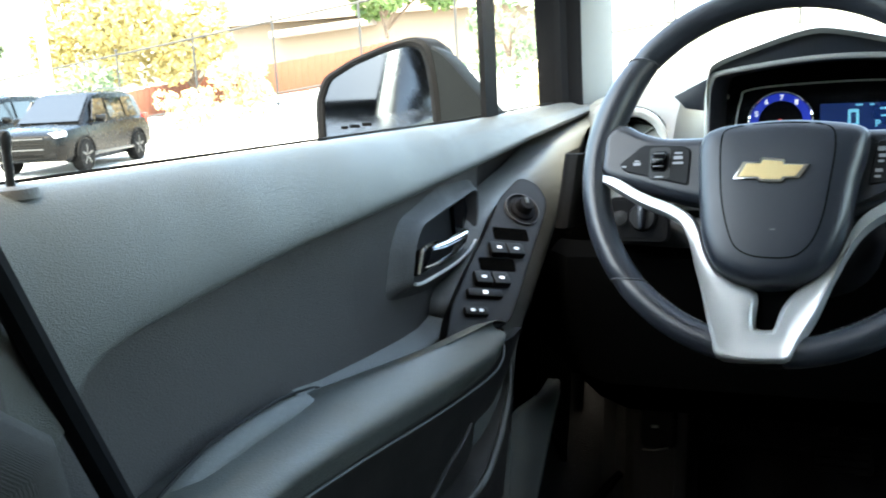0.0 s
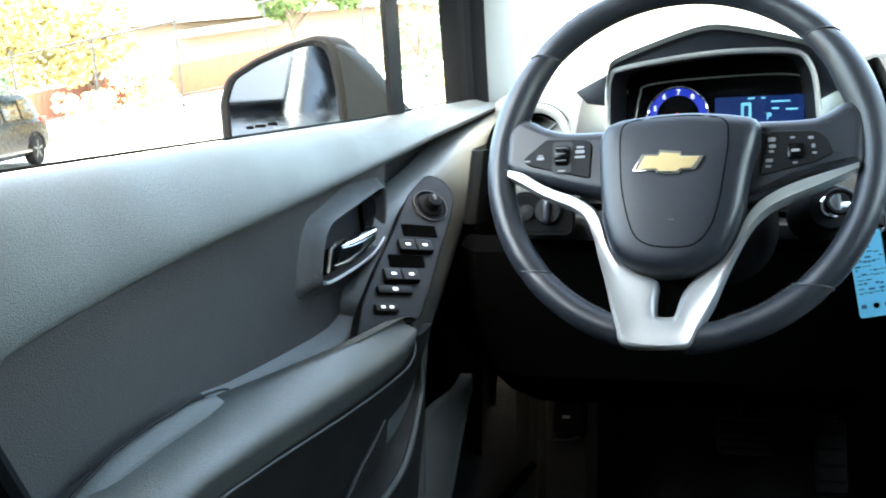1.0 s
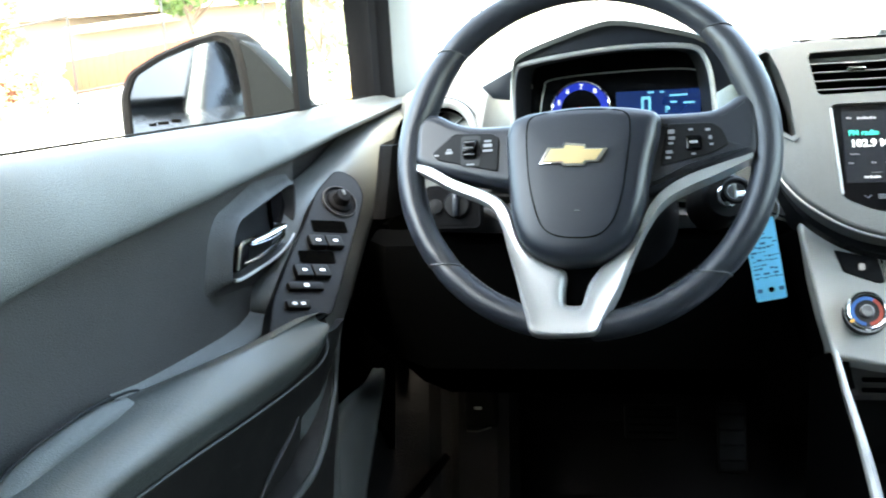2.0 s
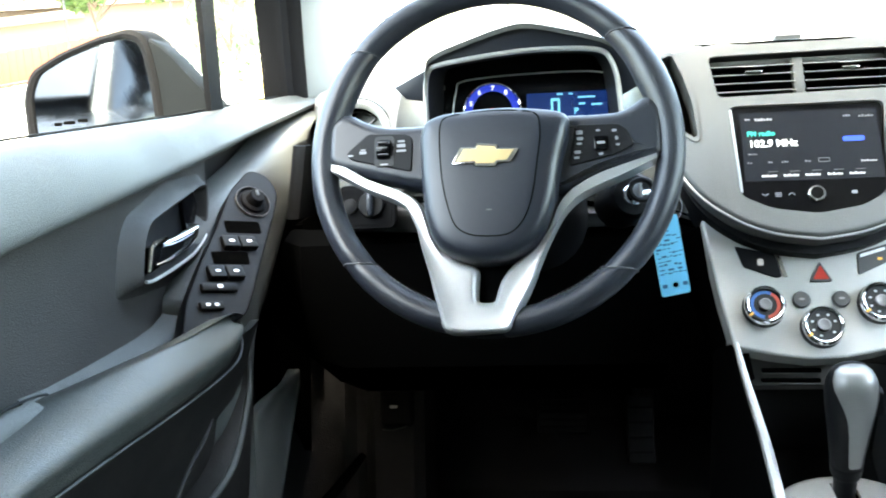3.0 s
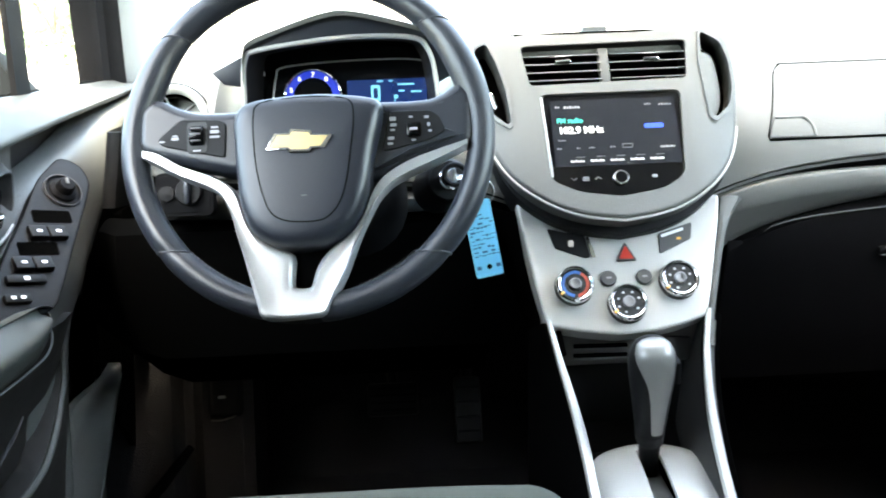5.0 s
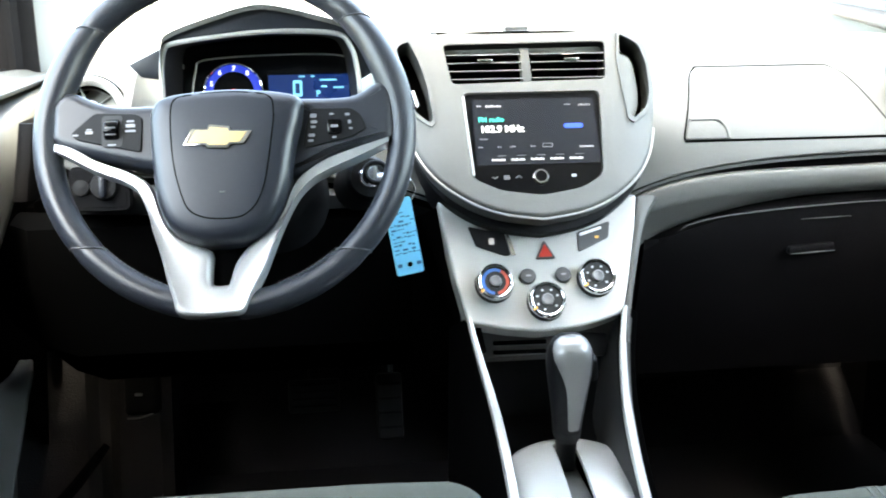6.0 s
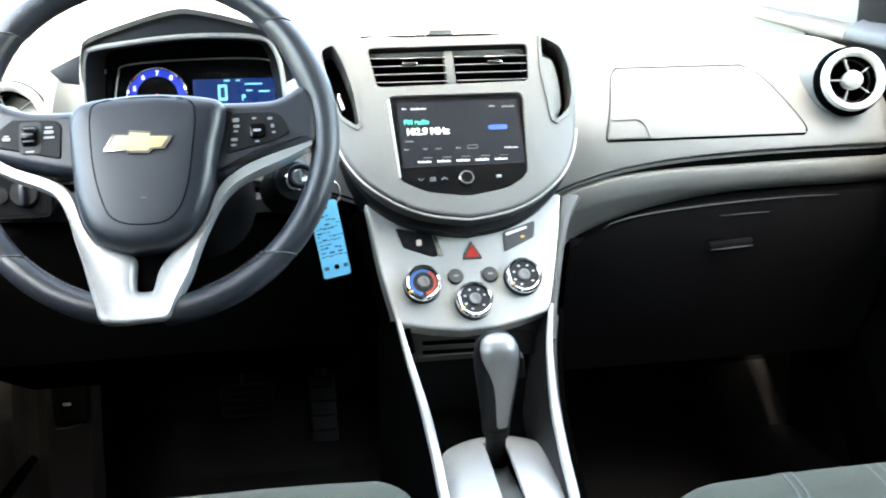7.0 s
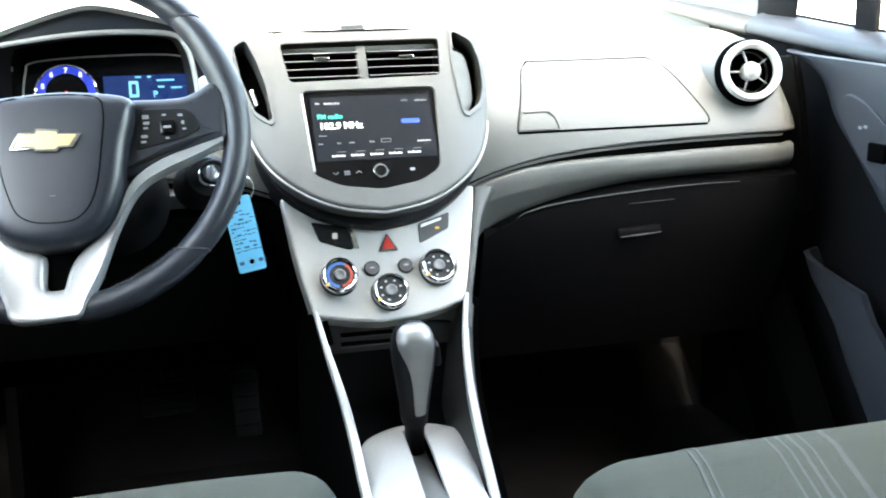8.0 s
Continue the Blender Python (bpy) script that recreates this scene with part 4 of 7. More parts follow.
part("dial_rim", tube([at(G, x, y, 0.003).translation for x, y in [(q.x, q.y) for q in smooth_line([(-0.095, -0.02, 0), (-0.089, 0.016, 0), (-0.076, 0.030, 0), (0.012, 0.035, 0), (0.096, 0.033, 0), (0.110, 0.018, 0), (0.115, -0.02, 0)], 5)]], 0.0012, 6), SATIN, cluster, "thin line round the dials")
gc = (-0.042, -0.011)
ringp = [(gc[0] + 0.0350 * math.cos(radians(a)), gc[1] + 0.0350 * math.sin(radians(a))) for a in range(-20, 201, 8)]
ringi = [(gc[0] + 0.0258 * math.cos(radians(a)), gc[1] + 0.0258 * math.sin(radians(a))) for a in range(200, -21, -8)]
gauge = part("gauge", plate([*ringp, *ringi], 0.001, at(G, 0, 0, 0.0015), 0), GLOW_BLUE, cluster, "glowing blue gauge ring", True)
part("gauge_rim", tube([at(G, gc[0] + 0.0370 * math.cos(radians(a)), gc[1] + 0.0370 * math.sin(radians(a)), 0.003).translation for a in range(-20, 201, 8)], 0.0016, 6), CHROME, gauge, "chrome rim")
for figure, a in (("5", 160), ("6", 124), ("7", 88), ("8", 52)):
    part("numeral", text_mesh(figure, 0.0062, at(G, gc[0] + 0.0295 * math.cos(radians(a)) - 0.0022, gc[1] + 0.0295 * math.sin(radians(a)) - 0.003, 0.003)), GLOW_WHITE, gauge, "", True)
part("needle", block(0.003, 0.022, 0.002, at(G, gc[0], gc[1], 0.004) @ pose(0, 0, 0, 0, 0, 8) @ pose(0, -0.008, 0), 0.0006), GLOW_RED, gauge, "red needle")
disp = part("display", plate(rect(0.055, -0.008, 0.104, 0.034, 0.002), 0.001, at(G, 0, 0, 0.0015), 0), GLOW_PANEL, cluster, "blue lit display", True)
part("speed_digit", ring_plate(rect(0.040, -0.009, 0.0120, 0.021, 0.002), rect(0.040, -0.009, 0.0058, 0.0135, 0.001), 0.0005, at(G, 0, 0, 0.0022)), GLOW_CYAN, disp, "digit 0", True)
part("gear_letter", text_mesh("P", 0.008, at(G, 0.0635, -0.020, 0.0022)), GLOW_CYAN, disp, "letter P", True)
for x, y, w in ((0.046, 0.0065, 0.008), (0.060, 0.0065, 0.005), (0.080, 0.0015, 0.022), (0.093, -0.0085, 0.014), (0.074, -0.007, 0.008)):
    bar(x, y, w, 0.0022, GLOW_CYAN, disp, "text_bar", 0.0022, G)
part("warning_mark", block(0.004, 0.006, 0.001, at(G, -0.105, 0.022, 0.003), 0.0004), SATIN, cluster)

# ---- steering wheel ----
WH = frame_of((-0.3575, 0.9543, 1.0987), (1, 0, 0), (-0.0635, -0.9077, 0.4147))
wheel = thing("steering_wheel", "black leather steering wheel with silver lower spokes and audio buttons", "steering wheel", at=(-0.3575, 0.9543, 1.0987))
R0 = 0.1755


def rim_piece(a0, a1, n, s0=0.0, s1=0.0, rx=0.0138, rz=0.0162):
    """A stretch of rim between two angles; its ends lean by s0 and s1 degrees from the inside to the outside."""
    rings = []
    for i in range(n + 1):
        a = a0 + (a1 - a0) * i / n
        lean = s0 * max(0, 1 - i / 3) + s1 * max(0, 1 - (n - i) / 3)
        # thumb rests swell the rim where the upper spokes run in
        off = abs((a - 90 + 180) % 360 - 180)
        swell = 1 + 0.17 * math.exp(-((off - 68) / 13) ** 2)
        pinch = 0.93 if i in (0, n) else 1.0
        ring = []
        for k in range(18):
            t = 2 * math.pi * k / 18
            q = radians(a + lean * math.cos(t))
            r = R0 - 0.0022 * (swell - 1) / 0.17 + rx * swell * pinch * math.cos(t)
            ring.append(WH @ Vector((r * math.cos(q), r * math.sin(q), rz * swell * pinch * math.sin(t))))
        rings.append(ring)
    return loft(rings)


SEAMS = {40.9: -3.2, 139.9: 2.9, 220.0: -3.7, 313.6: 3.6}
for a0, a1, s0, s1 in ((41.2, 139.6, -3.2, 2.9), (140.2, 219.7, 2.9, -3.7), (220.3, 258, -3.7, 0), (272, 313.3, 0, 3.6), (313.9, 400.6, 3.6, -3.2)):
    part("rim", rim_piece(a0, a1, max(10, int(abs(a1 - a0) / 3)), s0, s1), LEATHER, wheel, "leather-wrapped rim section")
for a, lean in SEAMS.items():
    ring = []
    for k in range(18):
        t = 2 * math.pi * k / 18
        q, r = radians(a + lean * math.cos(t)), R0 + 0.0134 * math.cos(t)
        ring.append(WH @ Vector((r * math.cos(q), r * math.sin(q), 0.0158 * math.sin(t))))
    x, y = math.cos(radians(a)), math.sin(radians(a))
    part("seam", tube(ring, 0.0009, 6, up=tuple(WH.to_3x3() @ Vector((-y, x, 0))), closed=True), GREY_KEY if a > 200 else STITCH, wheel, "stitched seam")
part("rim_base", rim_piece(256, 274, 8, rx=0.0140, rz=0.0150), BLACK, wheel, "black lower rim under the spoke")
# stitches on the inside of the lower rim
for a0 in (225, 288):
    for i in range(14):
        a = radians(a0 + i * 1.7)
        part("stitch", block(0.0032, 0.0011, 0.0011, WH @ pose(0.1622 * math.cos(a), 0.1622 * math.sin(a), 0.006, 0, 0, math.degrees(a) + 70), 0), STITCH, wheel, "", True)


def spoke_shape(pts, z_front, thick, bevel, r=0.006):
    return plate(rounded(pts, r, 3), thick, at(WH, 0, 0, z_front), bevel, segs=4)


# upper spokes carry the buttons and flow into the rim
part("upper_spoke", spoke_shape([(-0.170, -0.004), (-0.170, 0.036), (-0.1560, 0.0470), (-0.1440, 0.0455), (-0.1290, 0.0365), (-0.109, 0.0300), (-0.08, 0.0288), (-0.056, 0.0295), (-0.056, -0.040), (-0.085, -0.034), (-0.125, -0.023), (-0.162, -0.012)], 0.0150, 0.026, 0.011, 0.010), PAD, wheel, "black upper spoke")
part("upper_spoke", spoke_shape([(0.168, -0.020), (0.170, 0.034), (0.1580, 0.0440), (0.1480, 0.0425), (0.1400, 0.0360), (0.1264, 0.0296), (0.1037, 0.0290), (0.079, 0.0300), (0.060, 0.0300), (0.058, -0.055), (0.080, -0.050), (0.1016, -0.036), (0.132, -0.027)], 0.0150, 0.026, 0.011, 0.010), PAD, wheel, "black upper spoke")
bl = part("button_pod", spoke_shape([(-0.1485, 0.0012), (-0.1251, 0.0212), (-0.0845, 0.0188), (-0.0782, 0.0135), (-0.0795, -0.0215), (-0.1423, -0.0058)], 0.0168, 0.008, 0.0015, 0.004), BLACK, wheel, "cruise control button pod")
br = part("button_pod", spoke_shape([(0.0850, 0.0165), (0.1259, 0.0152), (0.1345, 0.0085), (0.1405, -0.0073), (0.1240, -0.0158), (0.0765, -0.0258), (0.0820, 0.0052)], 0.0168, 0.008, 0.0015, 0.004), BLACK, wheel, "audio button pod")
part("roller_well", plate(rect(-0.1078, 0.0015, 0.0200, 0.032, 0.004), 0.001, at(WH, 0, 0, 0.0172), 0), CUBBY, bl, "grey surround of the roller", True)
part("roller", lathe([(0.0005, -0.0068), (0.0105, -0.0068), (0.0115, -0.0050), (0.0115, 0.0050), (0.0105, 0.0068), (0.0005, 0.0068)], at(WH, -0.1078, 0.0030, 0.0125) @ pose(0, 0, 0, 0, 90, 0), 24), GLOSS, bl, "ribbed roller switch")
for k in range(3):
    part("roller_rib", block(0.0105, 0.0014, 0.0016, at(WH, -0.1078, -0.0035 + 0.0065 * k, 0.0238 - 0.0016 * (k - 1) ** 2), 0.0004), GREY_KEY, bl)
for x, y, w, h in ((-0.1300, 0.0012, 0.0072, 0.0030), (-0.1300, 0.0042, 0.0050, 0.0012), (-0.0902, 0.0110, 0.0070, 0.0020), (-0.0902, 0.0064, 0.0088, 0.0034), (-0.0902, 0.0010, 0.0100, 0.0022), (-0.1078, -0.0125, 0.0080, 0.0016), (-0.1430, -0.0012, 0.0052, 0.0016)):
    bar(x, y, w, h, PRINT, bl, "button_mark", 0.0174, WH)
part("centre_button", block(0.0145, 0.0150, 0.006, at(WH, 0.1085, -0.0047, 0.0178), 0.0025), GLOSS, br, "square centre button")
for x, y, w, h in ((0.0880, 0.0080, 0.0066, 0.0040), (0.0885, 0.0016, 0.0060, 0.0030), (0.0876, -0.0035, 0.0046, 0.0020), (0.0858, -0.0120, 0.0062, 0.0030), (0.0848, -0.0175, 0.0050, 0.0022), (0.1060, 0.0090, 0.0040, 0.0018), (0.1080, -0.0150, 0.0040, 0.0018), (0.1215, 0.0080, 0.0046, 0.0024), (0.1235, 0.0002, 0.0030, 0.0036), (0.1245, -0.0065, 0.0036, 0.0018)):
    bar(x, y, w, h, PRINT, br, "button_mark", 0.0174, WH)
bar(0.1085, -0.0047, 0.0075, 0.0026, PRINT, br, "button_mark", 0.0212, WH)
# silver lower trim: one strip that runs down one arm, under the window in its foot, and up the other
V_OUT = [(-0.1640, -0.0190), (-0.1550, -0.0256), (-0.1247, -0.0431), (-0.1018, -0.0532), (-0.0875, -0.0635), (-0.0762, -0.0812), (-0.0695, -0.1010), (-0.0623, -0.1240), (-0.0569, -0.1467), (-0.0515, -0.1691), (-0.0464, -0.1830), (-0.0300, -0.1862), (-0.0139, -0.1866), (0.0020, -0.1862), (0.0172, -0.1835), (0.0254, -0.1675), (0.0369, -0.1461), (0.0457, -0.1244), (0.0547, -0.1024), (0.0650, -0.0815), (0.0752, -0.0680), (0.0894, -0.0590), (0.1063, -0.0514), (0.1289, -0.0413), (0.1500, -0.0302), (0.1610, -0.0240)]
V_IN = [(-0.1630, -0.0060), (-0.1453, -0.0100), (-0.1250, -0.0225), (-0.0900, -0.0370), (-0.0735, -0.0480), (-0.0665, -0.0620), (-0.0600, -0.0844), (-0.0490, -0.1021), (-0.0330, -0.1132), (-0.0139, -0.1222), (-0.0139, -0.1420), (-0.0139, -0.1530), (-0.0100, -0.1555), (-0.0010, -0.1555), (0.0026, -0.1530), (0.0085, -0.1350), (0.0210, -0.1185), (0.0440, -0.1010), (0.0560, -0.0860), (0.0630, -0.0680), (0.0690, -0.0560), (0.0788, -0.0440), (0.1016, -0.0309), (0.1298, -0.0223), (0.1500, -0.0175), (0.1610, -0.0150)]
fine = [smooth_line([(*q, 0) for q in line], 3) for line in (V_OUT, V_IN)]
rows = []
for p, q in zip(*fine):
    arm = min(1.0, max(0.0, (p.y + 0.115) / 0.05))
    slim = arm * max(0.0, min(1.0, (abs(p.x) - 0.06) / 0.03))
    p, q = p + (q - p) * 0.24 * slim, q + (p - q) * 0.14 * slim
    rows.append([WH @ Vector((*(p + (q - p) * t).xy, z - 0.012 * arm * max(0.0, 0.45 - t))) for t, z in ((0, 0.006), (0.02, 0.0145), (0.06, 0.0185), (0.12, 0.0198), (0.20, 0.0188), (0.35, 0.0172), (0.60, 0.0168), (0.82, 0.0172), (0.92, 0.0150), (1.0, 0.0085))])
part("lower_trim", sheet(rows, 0.005, tuple(WH.to_3x3() @ Vector((0, 0, -1)))), WHEEL_TRIM, wheel, "satin silver lower spokes in a V")
part("spoke_backing", spoke_shape([(-0.068, -0.06), (0.064, -0.06), (0.020, -0.172), (-0.048, -0.172)], 0.003, 0.014, 0.003), VOID, wheel, "black backing behind the trim")
# airbag cover, domed
pad_out = rounded([(-0.0700, 0.0100), (-0.0650, 0.0270), (-0.0477, 0.0330), (-0.0078, 0.0364), (0.0206, 0.0362), (0.0560, 0.0318), (0.0800, 0.0262), (0.0775, 0.0020), (0.0712, -0.0205), (0.0645, -0.0603), (0.0575, -0.0825), (0.0440, -0.1060), (0.0199, -0.1180), (-0.0103, -0.1206), (-0.0370, -0.1135), (-0.0540, -0.1000), (-0.0636, -0.0740), (-0.0675, -0.0350)], 0.010, 3)
PC = Vector((0.003, -0.038))
rings = []
for z, k in ((0.000, 1.0), (0.016, 1.0), (0.0235, 0.992), (0.029, 0.975), (0.0335, 0.945), (0.0370, 0.89), (0.0392, 0.80), (0.0405, 0.62), (0.041, 0.40), (0.0411, 0.15)):
    rings.append([WH @ Vector((PC.x + (q.x - PC.x) * k, PC.y + (q.y - PC.y) * k, z)) for q in pad_out])
pad = part("airbag_cover", loft(rings), PAD, wheel, "smooth black airbag cover")
DOME = ((1.0, 0.016), (0.992, 0.0235), (0.975, 0.029), (0.945, 0.0335), (0.89, 0.0370), (0.80, 0.0392), (0.62, 0.0405), (0.40, 0.041), (0.0, 0.0411))


def pad_z(x, y):
    """Height of the cover's dome above the wheel's plane."""
    d = Vector((x, y)) - PC
    near = max(pad_out, key=lambda q: (q - PC).normalized().dot(d.normalized()))
    k = d.length / (near - PC).length
    for (k1, z1), (k0, z0) in zip(DOME, DOME[1:]):
        if k >= k0:
            return z0 + (z1 - z0) * (k - k0) / (k1 - k0)
    return 0.0411


seam_pts = smooth_line([(-0.0461, 0.0120, 0), (-0.0452, -0.0231, 0), (-0.0426, -0.0461, 0), (-0.0373, -0.069, 0), (-0.0309, -0.0851, 0), (-0.0211, -0.0929, 0), (-0.0075, -0.0964, 0), (0.0142, -0.0966, 0), (0.0262, -0.0917, 0), (0.0363, -0.079, 0), (0.0435, -0.057, 0), (0.0488, -0.0233, 0), (0.0520, 0.0052, 0), (0.0470, 0.0235, 0), (0.0200, 0.0290, 0), (-0.0120, 0.0292, 0), (-0.0400, 0.0255, 0)], 5, True)
part("pad_seam", tube([WH @ Vector((q.x, q.y, pad_z(q.x, q.y) + 0.0001)) for q in seam_pts], 0.0006, 6, up=tuple(WH.to_3x3() @ Vector((0, 0, 1))), closed=True), VOID, pad, "fine moulded seam line")
part("pad_mark", tube([WH @ Vector((x, -0.0715, pad_z(x, -0.0715) + 0.0001)) for x in (-0.0005, 0.002, 0.0045)], 0.0007, 6, up=tuple(WH.to_3x3() @ Vector((0, 0, 1)))), GREY_KEY, pad, "tiny raised mark on the cover")
# emblem: a plain cross of two bars
em = [(-0.0319, -0.0246), (-0.0240, -0.0092), (-0.0105, -0.0097), (-0.0088, -0.0056), (0.0100, -0.0080), (0.0108, -0.0117), (0.0302, -0.0129), (0.0222, -0.0257), (0.0108, -0.0256), (0.0084, -0.0290), (-0.0106, -0.0278), (-0.0121, -0.0251)]
ec = Vector((-0.0010, -0.0175))
emblem = part("emblem", plate([ec + (Vector(q) - ec) * 1.06 for q in em], 0.005, at(WH, 0, 0, 0.0440), 0.0012), CHROME, wheel, "bright-edged emblem")
part("emblem_field", plate([ec + Vector(((q[0] - ec.x) * 0.90, (q[1] - ec.y) * 0.80)) for q in em], 0.002, at(WH, 0, 0, 0.0446), 0.0005), GOLD, emblem, "gold field")

# ---- column, switches and key ----
column = thing("steering_column", "black steering column shroud with stalks", "steering column", at=(-0.352, 1.05, 1.05))
part("shroud", loft([[WH @ Vector((w * math.cos(t) * (abs(math.cos(t)) ** -0.3 if abs(math.cos(t)) > 0.05 else 1), -0.012 + h * math.sin(t), z)) for t in [2 * math.pi * k / 24 for k in range(24)]] for z, w, h in ((-0.035, 0.050, 0.050), (-0.045, 0.060, 0.058), (-0.12, 0.075, 0.066), (-0.22, 0.085, 0.07))]), BLACK, column, "moulded shroud")
part("stalk", tube([WH @ Vector(q) for q in ((-0.05, 0.02, -0.06), (-0.11, 0.036, -0.055), (-0.165, 0.045, -0.045))], [0.007, 0.0075, 0.010], 10), BLACK, column, "indicator stalk")
part("stalk", tube([WH @ Vector(q) for q in ((0.05, 0.02, -0.06), (0.11, 0.036, -0.055), (0.16, 0.045, -0.045))], [0.007, 0.0075, 0.010], 10), BLACK, column, "wiper stalk")
IG = frame_of((-0.214, 1.015, 1.040), (1, 0, 0), (0.15, -0.95, 0.28))
lock_ = part("ignition_lock", lathe([(0.028, -0.08), (0.025, -0.006), (0.021, 0.0), (0.013, 0.001)], IG, 28), BLACK, column, "black ignition housing")
part("ignition_ring", lathe([(0.0118, -0.002), (0.0118, 0.003), (0.0106, 0.0045), (0.0085, 0.004), (0.0080, 0.0), (0.0078, -0.006)], IG, 28), CHROME, lock_, "bright ignition ring")
key = thing("car_key", "black-headed key in the ignition", "key", at=(-0.19, 0.99, 1.045))
part("blade", block(0.004, 0.016, 0.035, IG @ pose(0, 0, 0.014), 0.001), SATIN, key)
part("bow", tube([IG @ Vector((0.012 * math.cos(t), 0.012 * math.sin(t) * 0.9, 0.038 + 0.0 * t)) for t in [2 * math.pi * k / 16 for k in range(16)]], 0.0030, 8, up=(0, 1, 0), closed=True), BLACK, key, "black key head")
part("ring", tube([Vector((-0.178 + 0.010 * math.cos(t), 0.985, 1.030 + 0.013 * math.sin(t))) for t in [2 * math.pi * k / 18 for k in range(18)]], 0.0011, 6, up=(0, 1, 0), closed=True), CHROME, key, "split ring")
part("shank", tube([(-0.205, 1.0, 1.043), (-0.19, 0.99, 1.043), (-0.178, 0.985, 1.042)], [0.004, 0.005, 0.006], 8), CHROME, key)
TG = frame_of((-0.1815, 0.980, 0.983), (0.97, 0.0, 0.16), (0.05, -1, 0.02))
tag = thing("key_tag", "light blue paper key tag with handwriting marks hanging from the key", "key tag", at=(-0.18, 0.98, 1.02))
tg = part("card", plate(rect(0, -0.003, 0.030, 0.084, 0.003), 0.0012, TG, 0.0003), TAG, tag, "light blue card")
part("eyelet", lathe([(0.0032, 0.0), (0.0032, 0.0008), (0.0016, 0.0008), (0.0016, 0.0)], at(TG, 0.001, 0.033, 0.0002), 14), VOID, tag)
part("eyelet", lathe([(0.0028, 0.0), (0.0028, 0.0008), (0.0014, 0.0008), (0.0014, 0.0)], at(TG, 0.001, -0.034, 0.0002), 14), VOID, tag)
rng = random.Random(4)
for k in range(11):
    u = -0.0125
    while u < 0.0105:
        w = rng.uniform(0.0018, 0.0060)
        if rng.random() < 0.8:
            bar(u + w / 2, 0.023 - k * 0.0044 + rng.uniform(-0.0007, 0.0007), w, rng.choice((0.0008, 0.0012, 0.0020)), TAG_INK, tg, "ink_bar", 0.0006, TG)
        u += w + 0.0008
for x in (-0.010, 0.011):
    bar(x, -0.034, 0.005, 0.004, TAG_INK, tg, "ink_bar", 0.0006, TG)
# headlamp switch on the knee panel
lamp_sw = thing("headlamp_switch", "square black headlamp switch panel with a round knob", "switch", at=(-0.49, 1.12, 1.03))
HS = frame_of((-0.524, 1.118, 1.021), (1, 0, 0), (0.0, -0.97, 0.24))
part("panel", plate(rect(0, 0, 0.062, 0.046, 0.007), 0.05, HS, 0.002), RUBBER, lamp_sw, "black switch panel")
part("panel_rim", ring_plate(rect(0, 0, 0.068, 0.052, 0.009), rect(0, 0, 0.061, 0.045, 0.007), 0.02, at(HS, 0, 0, -0.001)), RUBBER, lamp_sw, "black rim of the switch panel")
kn = part("knob", lathe([(0.0160, 0.0), (0.0160, 0.004), (0.0145, 0.007), (0.0005, 0.0075)], at(HS, 0.006, 0.002), 28), BLACK, lamp_sw, "round knob")
part("grip", block(0.007, 0.028, 0.012, at(HS, 0.006, 0.002, 0.010), 0.003), PAD, kn)
part("grip_mark", block(0.0016, 0.007, 0.001, at(HS, 0.006, 0.012, 0.0162), 0.0004), PRINT, kn, "", True)
part("thumb_wheel", lathe([(0.009, 0.0), (0.009, 0.004), (0.0005, 0.005)], at(HS, -0.020, 0.001), 24), BLACK, lamp_sw)

# ---- driver's door ----
D = frame_of((-0.70, 0, 0), (0, 1, 0), (1, 0, 0))   # x along the car, y up, z into the cabin


def dat(x):
    return Matrix.Translation((x + 0.70, 0, 0)) @ D


door = thing("driver_side_door", "dark grey closed driver's door with armrest and switch panel", "car door", "car doors", at=(-0.75, 0.9, 0.4))


def crease(y):
    pts = [(0.38, 0.985), (0.415, 1.018), (0.428, 1.036), (0.442, 1.043), (0.460, 1.048), (0.510, 1.0535), (0.575, 1.060), (0.65, 1.0655), (0.747, 1.0705), (0.864, 1.0755), (1.014, 1.083), (1.126, 1.089), (1.286, 1.100), (1.488, 1.110), (1.79, 1.124)]
    for a, b in zip(pts, pts[1:]):
        if y <= b[0]:
            return a[1] + (b[1] - a[1]) * (y - a[0]) / (b[0] - a[0])
    return pts[-1][1]


def sill(y):
    """Height of the trim along the window, a little lower towards the front."""
    return 1.1500 - 0.0125 * min(1.0, max(0.0, (y - 0.45) / 0.75))


def upper_row(y):
    c, top = crease(y), sill(y)
    h = top - 0.002 - c
    pts = [(-0.785, top - 0.014), (-0.775, top - 0.003), (-0.755, top - 0.0005), (-0.738, top - 0.006 - 0.05 * h), (-0.724, top - 0.002 - 0.35 * h), (-0.714, top - 0.002 - 0.7 * h), (-0.7105, c + 0.006), (-0.713, c), (-0.722, c - 0.003), (-0.748, c - 0.010)]
    return [(q[0], y, q[1]) for q in smooth_line([(a, b, 0) for a, b in pts], 3)]


ys = [0.30, 0.34, 0.385, 0.40, 0.415, 0.43, 0.45, 0.48, 0.52, 0.58, 0.66, 0.75, 0.86, 0.97, 1.08, 1.2, 1.3, 1.4, 1.5, 1.62, 1.75]
part("upper_trim", sheet([upper_row(y) for y in ys], 0.01, (-1, 0, -0.2)), DOOR_TOP, door, "light-catching grained upper trim")
part("window_seal", tube([(-0.776, y, sill(y) + 0.0005) for y in (0.38, 0.45, 0.6, 0.8, 1.0, 1.2, 1.3, 1.64)], 0.0014, 6), RUBBER, door, "black window seal")
